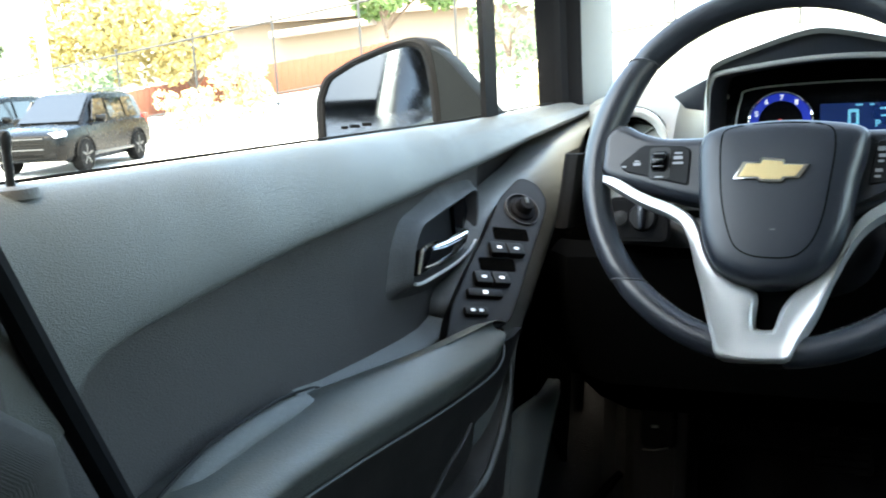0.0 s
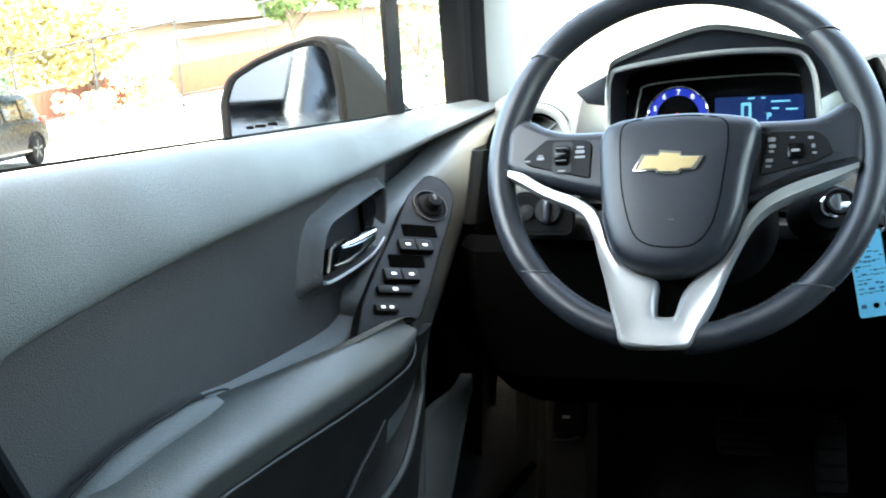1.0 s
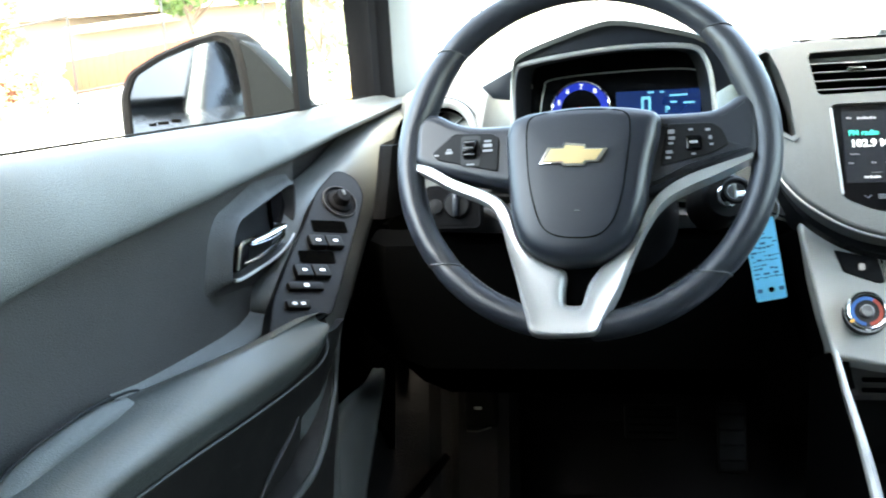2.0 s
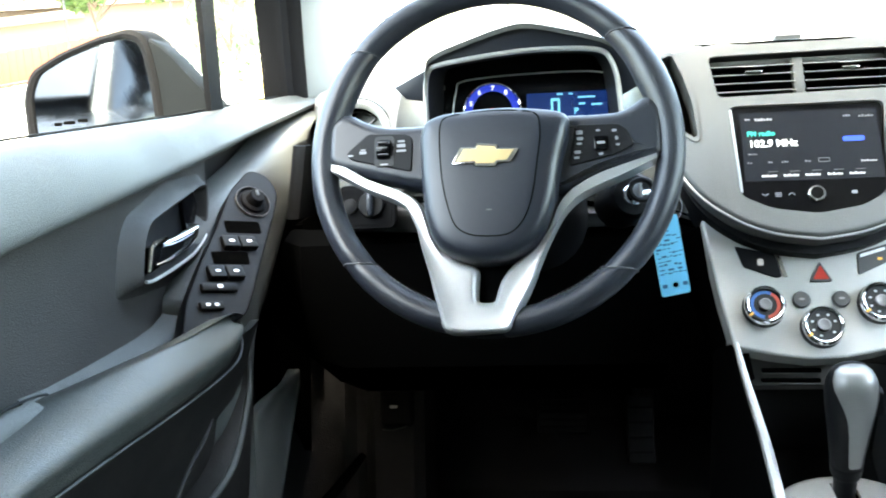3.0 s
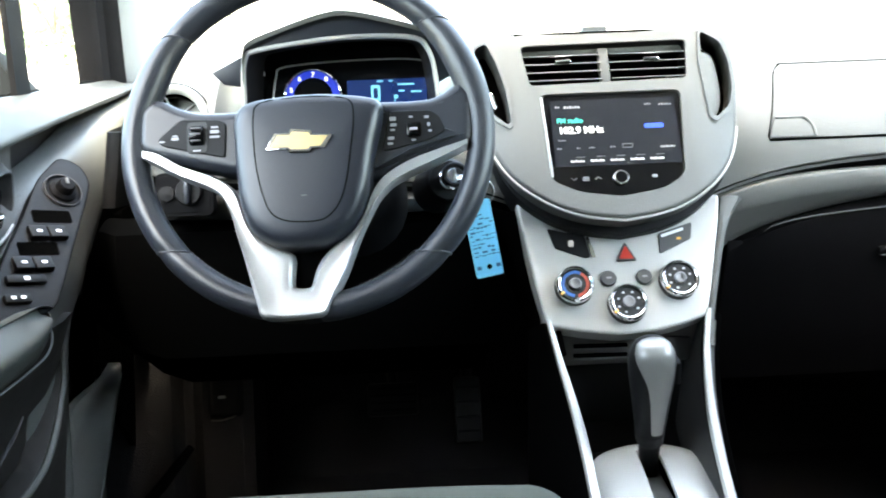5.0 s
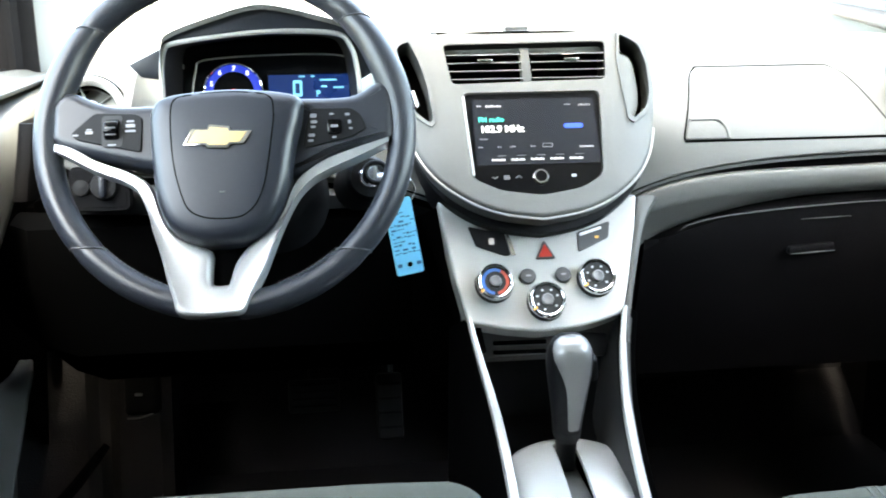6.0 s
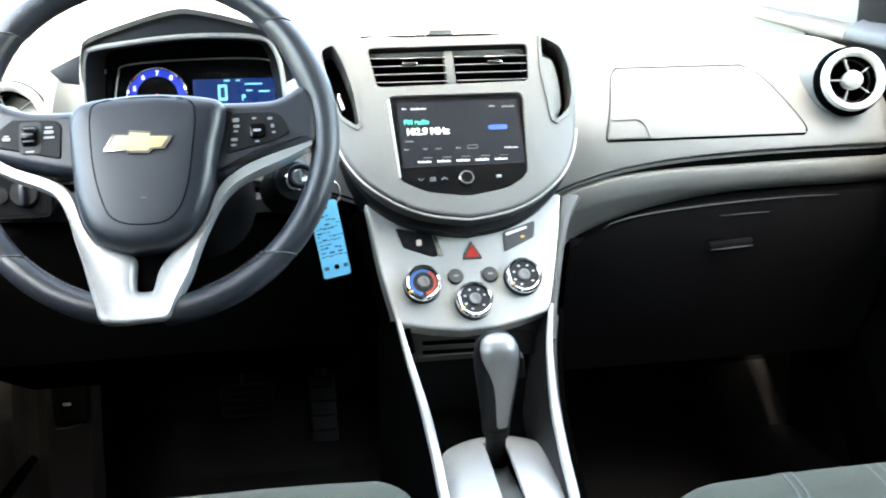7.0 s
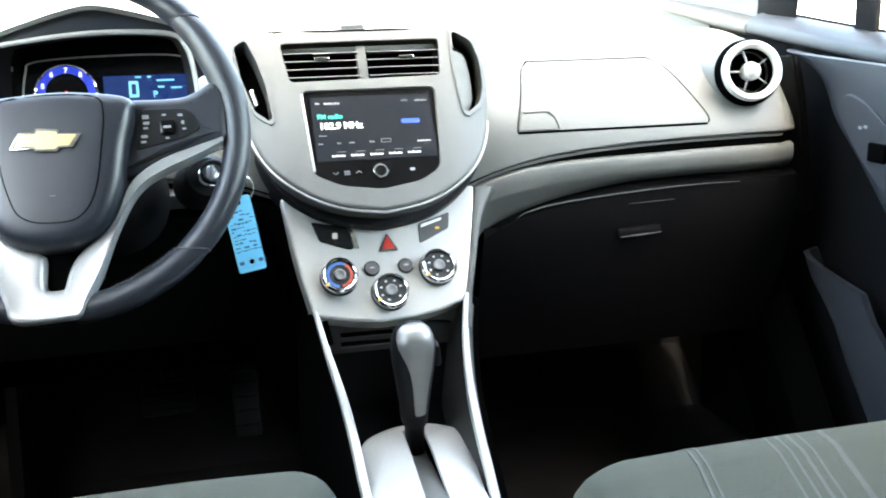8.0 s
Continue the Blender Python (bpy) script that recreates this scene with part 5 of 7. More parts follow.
part("insert", sheet([[(-0.742, y, crease(y) + 0.004), (-0.746, y, crease(y) - 0.03), (-0.748, y, 0.96), (-0.742, y, 0.90), (-0.735, y, 0.70), (-0.735, y, 0.42)] for y in (0.39, 0.42, 0.45, 0.5, 0.6, 0.7, 0.8, 0.9, 1.0, 1.1, 1.18)], 0.02, (-1, 0, 0)), DOOR_SOFT, door, "dark soft insert")
part("rear_edge", sheet([[(-0.706, y, z), (-0.735, y - 0.02, z), (-0.78, y - 0.025, z)] for y, z in ((0.395, 0.42), (0.395, 0.8), (0.375, 1.0), (0.345, 1.07), (0.30, 1.14))], 0.008, (0, 0, 0.001)), DOOR, door)
part("door_seal", tube([(-0.715, 0.470, 0.90), (-0.712, 0.443, 0.950), (-0.710, 0.403, 1.037), (-0.710, 0.374, 1.106), (-0.712, 0.352, 1.16)], 0.009, 8), RUBBER, door, "black rubber seal along the rear edge")
ARMREST = material("armrest_vinyl", (0.044, 0.046, 0.041), 0.42, grain=0.5, size=800)
DOOR_DARK = material("dark_door_plastic", (0.0135, 0.012, 0.0108), 0.5, grain=0.6, size=900, spec=0.3)
# armrest: a long swept body, thick at the back, with a nose at the front
def arm_ring(y, x_in, x_out, zt, zb, drop):
    pts = [(x_in, zt), (x_in + 0.02, zt + 0.004), ((x_in + x_out) / 2, zt + 0.002), (x_out - 0.012, zt - drop * 0.4), (x_out, zt - drop), (x_out - 0.002, zb + 0.015), (x_out - 0.012, zb), (x_in, zb - 0.01)]
    return [(q[0], y, q[1]) for q in smooth_line([(a, b, 0) for a, b in pts], 3)] + [(x_in - 0.01, y, zb - 0.01)]


ARM = ((0.385, -0.745, -0.674, 0.918, 0.884, 0.018), (0.48, -0.745, -0.673, 0.925, 0.886, 0.018), (0.58, -0.745, -0.671, 0.930, 0.887, 0.018), (0.68, -0.745, -0.664, 0.930, 0.884, 0.019), (0.78, -0.715, -0.654, 0.929, 0.880, 0.021), (0.87, -0.690, -0.646, 0.928, 0.878, 0.022), (0.94, -0.680, -0.642, 0.9265, 0.879, 0.020), (0.970, -0.677, -0.643, 0.9255, 0.884, 0.016), (0.985, -0.674, -0.646, 0.924, 0.892, 0.012), (0.994, -0.671, -0.651, 0.921, 0.901, 0.008), (0.998, -0.668, -0.656, 0.917, 0.908, 0.004))
part("armrest", loft([arm_ring(*r) for r in ARM]), ARMREST, door, "padded armrest with a pull grip")
part("armrest_piping", tube(smooth_line([(r[2] - 0.0025, r[0], r[4] + 0.0022) for r in ARM] + [(-0.6610, 0.9985, 0.9180), (-0.6680, 0.997, 0.9225)], 3), 0.0013, 6), DOOR, door, "pale seam under the armrest")
part("armrest_lip", tube(smooth_line([(-0.722, 0.46, 0.915), (-0.722, 0.489, 0.930), (-0.722, 0.535, 0.9425), (-0.722, 0.57, 0.9465), (-0.722, 0.61, 0.9475), (-0.722, 0.65, 0.9465), (-0.724, 0.694, 0.9400), (-0.728, 0.717, 0.933)], 4), 0.0013, 6), BLACK, door, "dark joint behind the armrest")
part("armrest_shoulder", sheet([[(-0.7235, y, z), (-0.7185, y, z - 0.0015), (-0.7120, y, z - 0.0065), (-0.7080, y, z - 0.0140)] for y, z in ((0.40, 0.885), (0.46, 0.913), (0.489, 0.928), (0.535, 0.9400), (0.57, 0.9440), (0.61, 0.9450), (0.65, 0.9440), (0.685, 0.9390))], 0.02, (0, 0, -1)), DOOR, door, "pale shoulder of the armrest")
# pull cup: a pale rim that runs up to the switch panel, the shade of its pocket painted dark
CUP = ((0.700, 0.9270, 0.0150), (0.745, 0.9215, 0.0135), (0.80, 0.9180, 0.0120), (0.86, 0.9150, 0.0115), (0.92, 0.9125, 0.0110), (0.965, 0.9125, 0.0115), (0.995, 0.9170, 0.0130), (1.020, 0.9250, 0.0150), (1.045, 0.9400, 0.0160))
part("pull_cup_rim", sheet([[(-0.752, y, z + 0.014), (-0.742, y, z + 0.0045), (-0.732, y, z - 0.001), (-0.7245, y, z - w * 0.30), (-0.7215, y, z - w * 0.62), (-0.7225, y, z - w), (-0.729, y, z - w - 0.004)] for y, z, w in CUP], 0.004, (-1, 0, -0.3)), DOOR, door, "pale moulded rim of the pull cup")
part("pull_cup_edge", tube([(-0.7215, y, z - w - 0.0012) for y, z, w in CUP[1:-1]], 0.0010, 6), VOID, door, "fine dark joint below the rim")
part("pull_cup", sheet([[(-0.7265, y, z - w - 0.002), (-0.7275, y, z - w - 0.022), (-0.718, y, z - w - 0.040), (-0.69, y, z - w - 0.046)] for y, z, w in CUP], 0.006, (-1, 0, -0.3)), DOOR_DARK, door, "pocket of the pull cup, its shade painted dark")
# sweeping front panel that holds the switches
ahead = smooth_line([(1.70, 1.120, 0), (1.56, 1.100, 0), (1.49, 1.055, 0), (1.43, 1.010, 0), (1.36, 0.962, 0), (1.30, 0.924, 0), (1.24, 0.886, 0), (1.165, 0.845, 0), (1.12, 0.72, 0), (1.07, 0.45, 0)], 3)
behind = smooth_line([(1.600, 1.108, 0), (1.440, 1.092, 0), (1.300, 1.064, 0), (1.165, 1.040, 0), (1.095, 1.000, 0), (1.045, 0.963, 0), (1.000, 0.927, 0), (1.01, 0.85, 0), (1.02, 0.70, 0), (1.00, 0.45, 0)], 3)
part("front_panel", sheet([[(x, *(p + (q - p) * t).xy) for t, x in ((0, -0.746), (0.05, -0.727), (0.12, -0.715), (0.25, -0.708), (0.45, -0.700), (0.65, -0.693), (0.80, -0.689), (0.90, -0.691), (0.97, -0.702), (1.0, -0.730))] for p, q in zip(behind, ahead)], 0.01, (-1, 0, 0)), DOOR, door, "sweeping grey front panel")
SWP = frame_of((-0.680, 1.044, 0.983), (0.5874, 0.8093, 0), (0.621, -0.451, 0.641))   # switch panel: faces up and back
sw_out = rounded([(0.0949, 0.1085), (0.1146, 0.0954), (0.1168, 0.0687), (0.0957, 0.0417), (0.0563, -0.0016), (0.0087, -0.0556), (-0.0155, -0.0807), (-0.0564, -0.0867), (-0.0962, -0.0938), (-0.0994, -0.0847), (-0.0752, -0.0468), (-0.0324, -0.0022), (0.0102, 0.0383), (0.0518, 0.0821)], 0.012, 3)


def switch_panel(m, parent, full=True):
    sp = part("switch_panel", plate(sw_out, 0.03, m, 0.002), BLACK, parent, "black window switch panel")
    part("panel_edge", tube([m @ Vector((q.x, q.y, -0.001)) for q in sw_out], 0.0009, 6, up=tuple(m.to_3x3() @ Vector((0, 0, 1))), closed=True), RUBBER, sp)
    def tilted(x, y):
        return m @ pose(x, y, 0, 0, 0, -14)
    if full:
        mk = part("mirror_knob", lathe([(0.0225, -0.003), (0.0225, 0.002), (0.0205, 0.003), (0.0190, 0.001), (0.0165, 0.001), (0.0155, 0.004), (0.0110, 0.006), (0.0100, 0.014), (0.0085, 0.016), (0.0005, 0.0165)], tilted(0.0738, 0.0612), 28), SHADED_BLACK, sp, "round mirror control knob")
        part("knob_pip", block(0.004, 0.008, 0.002, tilted(0.0738, 0.0612) @ pose(0, 0.003, 0.0165), 0.0008), DOOR, mk)
        part("knob_ring", lathe([(0.0228, 0.0), (0.0226, 0.0030), (0.0218, 0.0031), (0.0212, 0.001)], tilted(0.0738, 0.0612), 32, False), DOOR_SOFT, mk, "satin ring round the knob")
    rows = ((0.0418, 0.0300, 0.0242, 0.0095), (0.0045, -0.0065, -0.0128, -0.0243)) if full else ((0.0045, -0.0065, -0.0128, -0.0243),)
    for wx, wy, sx, sy in rows:
        part("switch_well", plate(rect(0, 0, 0.046, 0.017, 0.003), 0.0008, at(tilted(wx, wy), 0, 0, 0.0007), 0), VOID, sp)
        for k in (-1, 1):
            rk = part("window_switch", block(0.0215, 0.019, 0.009, at(tilted(sx, sy), k * 0.0112, 0, 0.002) @ pose(0, 0, 0, -12, 0, 0), 0.0025), BLACK, sp, "window rocker switch")
            part("switch_mark", plate(rect(0, 0, 0.0060, 0.0036, 0.0012), 0.0003, at(tilted(sx, sy), k * 0.0112, 0, 0.0072) @ pose(0, 0, 0, -12, 0, 0), 0), WHITE_INK, rk, "", True)
    wl = part("window_lock_switch", block(0.044, 0.0105, 0.007, at(tilted(-0.0302, -0.0405), 0, 0, 0.002), 0.002), BLACK, sp, "window lock switch")
    part("switch_mark", plate(rect(0, 0, 0.0065, 0.0045, 0.0012), 0.0003, at(tilted(-0.0302, -0.0405), 0, 0, 0.0058), 0), WHITE_INK, wl, "", True)
    dl = part("door_lock_switch", block(0.029, 0.0105, 0.007, at(tilted(-0.0506, -0.0600), 0, 0, 0.002), 0.002), BLACK, sp, "door lock rocker")
    for k in (-1, 1):
        part("switch_mark", plate(rect(k * 0.0052, 0, 0.0052, 0.0036, 0.001), 0.0003, at(tilted(-0.0506, -0.0600), 0, 0, 0.0058), 0), WHITE_INK, dl, "", True)
    return sp


switch_panel(SWP, door)
# inner handle in its moulded bezel
hb = [(0.965, 1.037), (1.050, 1.046), (1.118, 1.0545), (1.136, 1.052), (1.130, 1.020), (1.110, 0.992), (1.055, 0.9785), (0.955, 0.9755), (0.929, 0.9780), (0.936, 1.000), (0.947, 1.022)]
hc = Vector((1.035, 1.012))
bez_in = rounded(hb, 0.010, 4)


def bezel_ring(d, x):
    return [dat(x) @ Vector((*(q + (q - hc).normalized() * d), 0)) for q in bez_in]


handle = part("inner_handle", loft([[*r, r[0]] for r in (bezel_ring(d, x) for d, x in ((0.040, -0.7500), (0.030, -0.7470), (0.021, -0.7425), (0.013, -0.7360), (0.007, -0.7305), (0.0025, -0.7280), (0.0, -0.7290), (-0.002, -0.7330), (-0.004, -0.7450)))], closed=False), DOOR_SOFT, door, "inner door handle in a moulded bowl")
part("bowl", plate([q + (q - hc).normalized() * 0.004 for q in bez_in], 0.003, dat(-0.7435), 0), BLACK, handle, "black hollow of the bowl")
part("bowl_step", plate(rounded([(1.075, 1.046), (1.112, 1.050), (1.122, 1.030), (1.108, 1.010), (1.080, 1.006)], 0.004), 0.006, dat(-0.7370), 0.002), GLOSS, handle, "glossy step inside the bowl")
part("handle_rim", tube(smooth_line([dat(-0.7250) @ Vector((*q, 0)) for q in ((0.9265, 0.9795), (0.945, 0.9765), (1.000, 0.9770), (1.055, 0.9795), (1.090, 0.9860), (1.110, 0.9945))], 4), 0.0020, 8, up=(1, 0, 0)), PLATE, handle, "bright lower rim of the bowl")
lever = smooth_line([(0.980, 1.0085, 0.010), (1.010, 1.0075, 0.012), (1.050, 1.0080, 0.012), (1.085, 1.0085, 0.010), (1.104, 1.0075, 0.004)], 5)
part("lever", tube([dat(-0.738) @ q for q in lever], [0.0030 + 0.0020 * math.sin(math.pi * i / (len(lever) - 1)) for i in range(len(lever))], 10, 1.2, up=(1, 0, 0)), CHROME, handle, "chrome door lever")
# The heel is chrome; piano black stands in for its dark reflection.
part("lever_heel", loft([[dat(-0.738) @ Vector((x + dx, y, z)) for dx, z in ((-0.004, 0.004), (0.034, 0.004), (0.030, 0.010), (0.0, 0.012))] for x, y in ((0.940, 0.986), (0.945, 0.994), (0.950, 1.004), (0.955, 1.011))]), GLOSS, handle, "chrome heel of the lever, its dark reflection painted black")
part("heel_edge", tube(smooth_line([dat(-0.7255) @ Vector((*q, 0)) for q in ((0.939, 0.987), (0.946, 1.000), (0.954, 1.0125), (0.968, 1.0140), (0.990, 1.0135))], 3), [0.0029] * 13, 8, up=(1, 0, 0)), CHROME, handle, "bright bent edge of the lever")
part("lever_back", tube([dat(-0.734) @ Vector(q) for q in ((0.962, 0.990, 0.006), (0.99, 0.9895, 0.009), (1.04, 0.9925, 0.009), (1.075, 0.9985, 0.008), (1.098, 1.0055, 0.004))], [0.002, 0.003, 0.003, 0.0025, 0.0012], 8), CHROME, handle)
# lock pin
part("lock_pin", lathe([(0.0028, -0.01), (0.0028, 0.026), (0.0036, 0.028), (0.0040, 0.034), (0.0028, 0.037), (0.0005, 0.038)], pose(-0.755, 0.432, 1.146), 14), BLACK, door, "small black lock pin")
part("pin_collar", lathe([(0.016, -0.004), (0.015, 0.002), (0.010, 0.004), (0.006, 0.003)], pose(-0.755, 0.432, 1.147), 20), DOOR_SOFT, door)
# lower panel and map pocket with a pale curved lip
part("lower_panel", sheet([[(-0.672 + k, y, 0.888), (-0.690 + k, y, 0.84), (-0.714 + k, y + 0.02, 0.78), (-0.722 + k, y + 0.03, 0.70), (-0.724 + k, y + 0.03, 0.44)] for y, k in ((0.40, -0.018), (0.6, -0.014), (0.8, 0.0), (0.92, 0.004), (0.98, 0.004), (1.02, 0.003), (1.06, 0.009), (1.10, 0.006))], 0.01, (-1, 0, 0)), DOOR_DARK, door, "dark lower door panel")
LIP = smooth_line([(0.70, 0.735, 0), (0.86, 0.730, 0), (0.935, 0.728, 0), (1.000, 0.733, 0), (1.044, 0.754, 0), (1.080, 0.787, 0), (1.098, 0.812, 0), (1.104, 0.850, 0)], 4)
part("map_pocket", sheet([[(-0.715, y, z + 0.004), (-0.690, y, z), (-0.684, y + 0.003, z - 0.004), (-0.684, y + 0.010, z - 0.014), (-0.688, y + 0.016, z - 0.030), (-0.700, y + 0.020, z - 0.20)] for y, z in ((q.x, q.y) for q in LIP)], 0.006, (-1, 0, 0)), DOOR_DARK, door, "dark map pocket")
part("pocket_lip", tube([(-0.6855, q.x + 0.003, q.y - 0.003) for q in LIP], [0.0022 + 0.0026 * math.sin(math.pi * i / (len(LIP) - 1)) for i in range(len(LIP))], 8), DOOR, door, "pale rim of the map pocket")
part("pocket_crease", tube(smooth_line([(-0.7125, 0.80, 0.700), (-0.7115, 0.900, 0.740), (-0.7100, 0.945, 0.760), (-0.7080, 0.995, 0.776), (-0.7060, 1.02, 0.790)], 4), [0.0026] * 13 + [0.0018] * 3 + [0.0008], 8), DOOR_SOFT, door, "soft crease inside the pocket")
for y, z in ((0.775, 0.862), (0.742, 0.850), (0.690, 0.868)):
    part("scuff", block(0.001, 0.006, 0.0016, pose(-0.6935 - (0.885 - z) * 0.22, y, z, 30, 0, 0), 0.0004), PRINT, door, "small pale scuff")
# window frame, divider and small front window
part("window_divider", loft([[(-0.756, y0, z), (-0.756, y1, z), (-0.764, y1, z), (-0.764, y0, z)] for z, y0, y1 in ((1.12, 1.256, 1.303), (1.30, 1.256, 1.306), (1.46, 1.23, 1.29))]), RUBBER, door, "black window divider bar")
pane = part("window_pane", sheet([[(-0.772, 0.36, 1.14), (-0.772, 1.60, 1.14)], [(-0.70, 0.2, 1.64), (-0.70, 1.06, 1.64)]], 0.004, (-1, 0, 0)), PANE, door, "clear side window")
pane.visible_shadow = False

# front pillar and sill trims of the body
PILLAR = ((1.10, 0.0, 0.0), (1.20, -0.002, 0.0), (1.32, -0.010, 0.003), (1.45, -0.10, 0.02), (1.67, -0.42, 0.06))
shell("pillar_a_left", loft([[(-0.800, 1.640 + k, z), (-0.772 + j, 1.650 + k, z), (-0.760 + j, 1.646 + k, z), (-0.751 + j, 1.655 + k, z), (-0.757 + j, 1.668 + k, z), (-0.742 + j, 1.676 + k, z), (-0.733 + j, 1.684 + k, z), (-0.738 + j, 1.70 + k, z), (-0.80, 1.74 + k, z)] for z, k, j in PILLAR]), RUBBER, "black inner face of the windscreen pillar")
shell("pillar_trim_left", loft([[(-0.737 + j, 1.698 + k, z), (-0.722 + j, 1.715 + k, z), (-0.709 + j, 1.745 + k, z), (-0.702 + j, 1.79 + k, z), (-0.730 + j, 1.83 + k, z), (-0.765 + j, 1.76 + k, z)] for z, k, j in PILLAR]), PILLAR_TRIM, "pale grey windscreen pillar trim")
KICK = smooth_line([(1.350, 0.7385, 1.356, 0.737, 0.010), (1.325, 0.738, 1.345, 0.7365, 0.003), (1.290, 0.7335, 1.320, 0.719, 0.0), (1.230, 0.7300, 1.291, 0.698, 0), (1.180, 0.7200, 1.260, 0.671, 0), (1.132, 0.700, 1.230, 0.643, 0), (1.092, 0.673, 1.195, 0.612, 0), (1.02, 0.60, 1.12, 0.54, 0), (0.94, 0.49, 1.04, 0.42, 0)], 3)
# Added black sheet: blocks side light and paints the dark beside the footwell.
shell("shade_sheet_left", sheet([[(-0.716, y, z0), (-0.712, y, 0.80), (-0.708, y, 1.0)] for y, z0 in ((1.322, 0.70), (1.36, 0.66), (1.42, 0.60), (1.50, 0.50))], 0.01, (-1, 0, 0)), VOID, "black sheet added beside the footwell for its shade")
def kick_row(y0, z0, y1, z1, i):
    """Across the sill trim, which narrows to a point at its upper end."""
    f = min(1.0, math.hypot(y1 - y0, z1 - z0) / 0.075)
    a, b = Vector((-0.690 - i - 0.025 * f, y0, z0)), Vector((-0.690 - i, y1, z1))
    pts = [a + (b - a) * t + Vector((x * f, 0, 0)) for t, x in ((-0.03, 0.0), (0.06, 0.006), (0.24, 0.0105), (0.56, 0.011), (0.92, 0.006), (1.0, 0.0))]
    return smooth_line(pts + [b + Vector((-0.025, 0.02, -0.02)) * f, b + Vector((-0.08, 0.04, -0.06)) * f], 3)


shell("trim_kick_left", sheet([kick_row(*k) for k in KICK], 0.01, (-1, 0, 0)), DOOR, "grey sill trim beside the footwell")
shell("trim_kick_edge", tube([(-0.6862 - k[4], k[2] - 0.007, k[3] + 0.005) for k in KICK[5:]], 0.0016, 6), DOOR, "pale raised edge of the sill trim")

# ---- wing mirror ----
mirror = thing("wing_mirror", "black wing mirror seen through the driver's window", "mirror", at=(-0.9, 1.42, 1.1))
mo_pts = rounded([(-1.108, 1.060), (-1.106, 1.165), (-1.088, 1.203), (-1.036, 1.2285), (-0.975, 1.2480), (-0.925, 1.2585), (-0.900, 1.2500), (-0.892, 1.226), (-0.886, 1.182), (-0.880, 1.060)], 0.014, 4)
MGC = Vector((-0.990, 1.165))
part("shell", loft([[Vector((MGC.x + (q.x - MGC.x) * k, y, MGC.y + (q.y - MGC.y) * k)) for q in mo_pts] for y, k in ((1.412, 0.835), (1.402, 0.840), (1.396, 0.870), (1.394, 0.93), (1.398, 0.99), (1.41, 1.0), (1.46, 0.99), (1.52, 0.88), (1.56, 0.6))]), RUBBER, mirror, "black mirror housing")
gl = [MGC + (q - MGC) * 0.842 for q in mo_pts]
MG = Matrix.Translation((MGC.x, 1.402, MGC.y)) @ pose(0, 0, 0, 90, 0, 0) @ pose(0, 0, 0, 0.4, 2.0, 0)
part("mirror_glass", plate([q - MGC for q in gl], 0.004, MG, 0), MIRROR, mirror, "reflecting mirror glass")
for u, w in ((-0.030, 0.012), (-0.012, 0.018), (0.010, 0.016)):
    part("mirror_mark", plate(rect(u - 0.035, -0.041 + 0.10 * u, w, 0.005, 0.001), 0.0003, at(MG, 0, 0, 0.0008), 0), VOID, mirror, "", True)
part("mirror_arm", loft([[(x, 1.405, zt), (x, 1.400, zt - 0.004), (x, 1.398, 1.08), (x, 1.46, 1.08), (x, 1.46, zt - 0.006)] for x, zt in ((-0.896, 1.242), (-0.880, 1.232), (-0.862, 1.214), (-0.842, 1.190), (-0.823, 1.168), (-0.806, 1.145), (-0.790, 1.130))]), DARK_SHELL, mirror, "dark grey mirror arm")

# ---- passenger's door ----
pdoor = thing("passenger_side_door", "closed passenger door with a window switch, coloured dark for its shade", "car door", "car doors", at=(0.75, 0.9, 0.4))


def p_sill(y):
    """Height of the trim's inner edge, rising towards the pillar."""
    return 1.1400 + 0.043 * max(0.0, min(1.5, (y - 1.02) / 0.42)) ** 1.1


def p_row(y):
    z = p_sill(y)
    return [(q[0], y, z + q[1]) for q in smooth_line([(0.775, 0.004, 0), (0.758, 0.014, 0), (0.742, 0.016, 0), (0.724, 0.0125, 0), (0.708, 0.004, 0), (0.7015, -0.002, 0), (0.6995, -0.010, 0), (0.7005, -0.018, 0), (0.708, -0.021, 0), (0.735, -0.026, 0)], 3)]


part("upper_trim", sheet([p_row(y) for y in (0.30, 0.6, 0.9, 1.0, 1.05, 1.1, 1.15, 1.2, 1.25, 1.3, 1.35, 1.4, 1.44)], 0.01, (1, 0, -0.2)), PANEL, pdoor, "grained upper trim under the window")
# Added backing: keeps outside light from showing between trim and front panel.
part("leak_backing", sheet([[(0.720, y, p_sill(y) - 0.016), (0.728, y, 1.05), (0.735, y, 0.42)] for y in (0.30, 0.7, 1.0, 1.2, 1.35, 1.46, 1.60)], 0.015, (1, 0, 0)), RUBBER, pdoor, "black backing sheet added to stop light behind the trim")
part("window_seal", tube([(0.746, y, p_sill(y) + 0.0165) for y in (0.38, 0.7, 1.0, 1.1, 1.2, 1.3, 1.40)], 0.003, 6), RUBBER, pdoor)
part("insert", sheet([[(0.712, y, crease(y) + 0.004), (0.716, y, 0.96), (0.705, y, 0.70), (0.705, y, 0.42)] for y in (0.39, 0.7, 0.9, 0.98)], 0.02, (1, 0, 0)), BLACK, pdoor)
PD = frame_of((0.660, 0, 0), (0, -1, 0), (-1, 0, 0))
P_EDGE = smooth_line([(1.290, 1.140, 0), (1.240, 1.128, 0), (1.202, 1.108, 0), (1.178, 1.080, 0), (1.160, 1.051, 0), (1.104, 1.000, 0), (1.026, 0.920, 0), (0.95, 0.83, 0), (0.88, 0.70, 0), (0.80, 0.50, 0)], 4)
fan = []
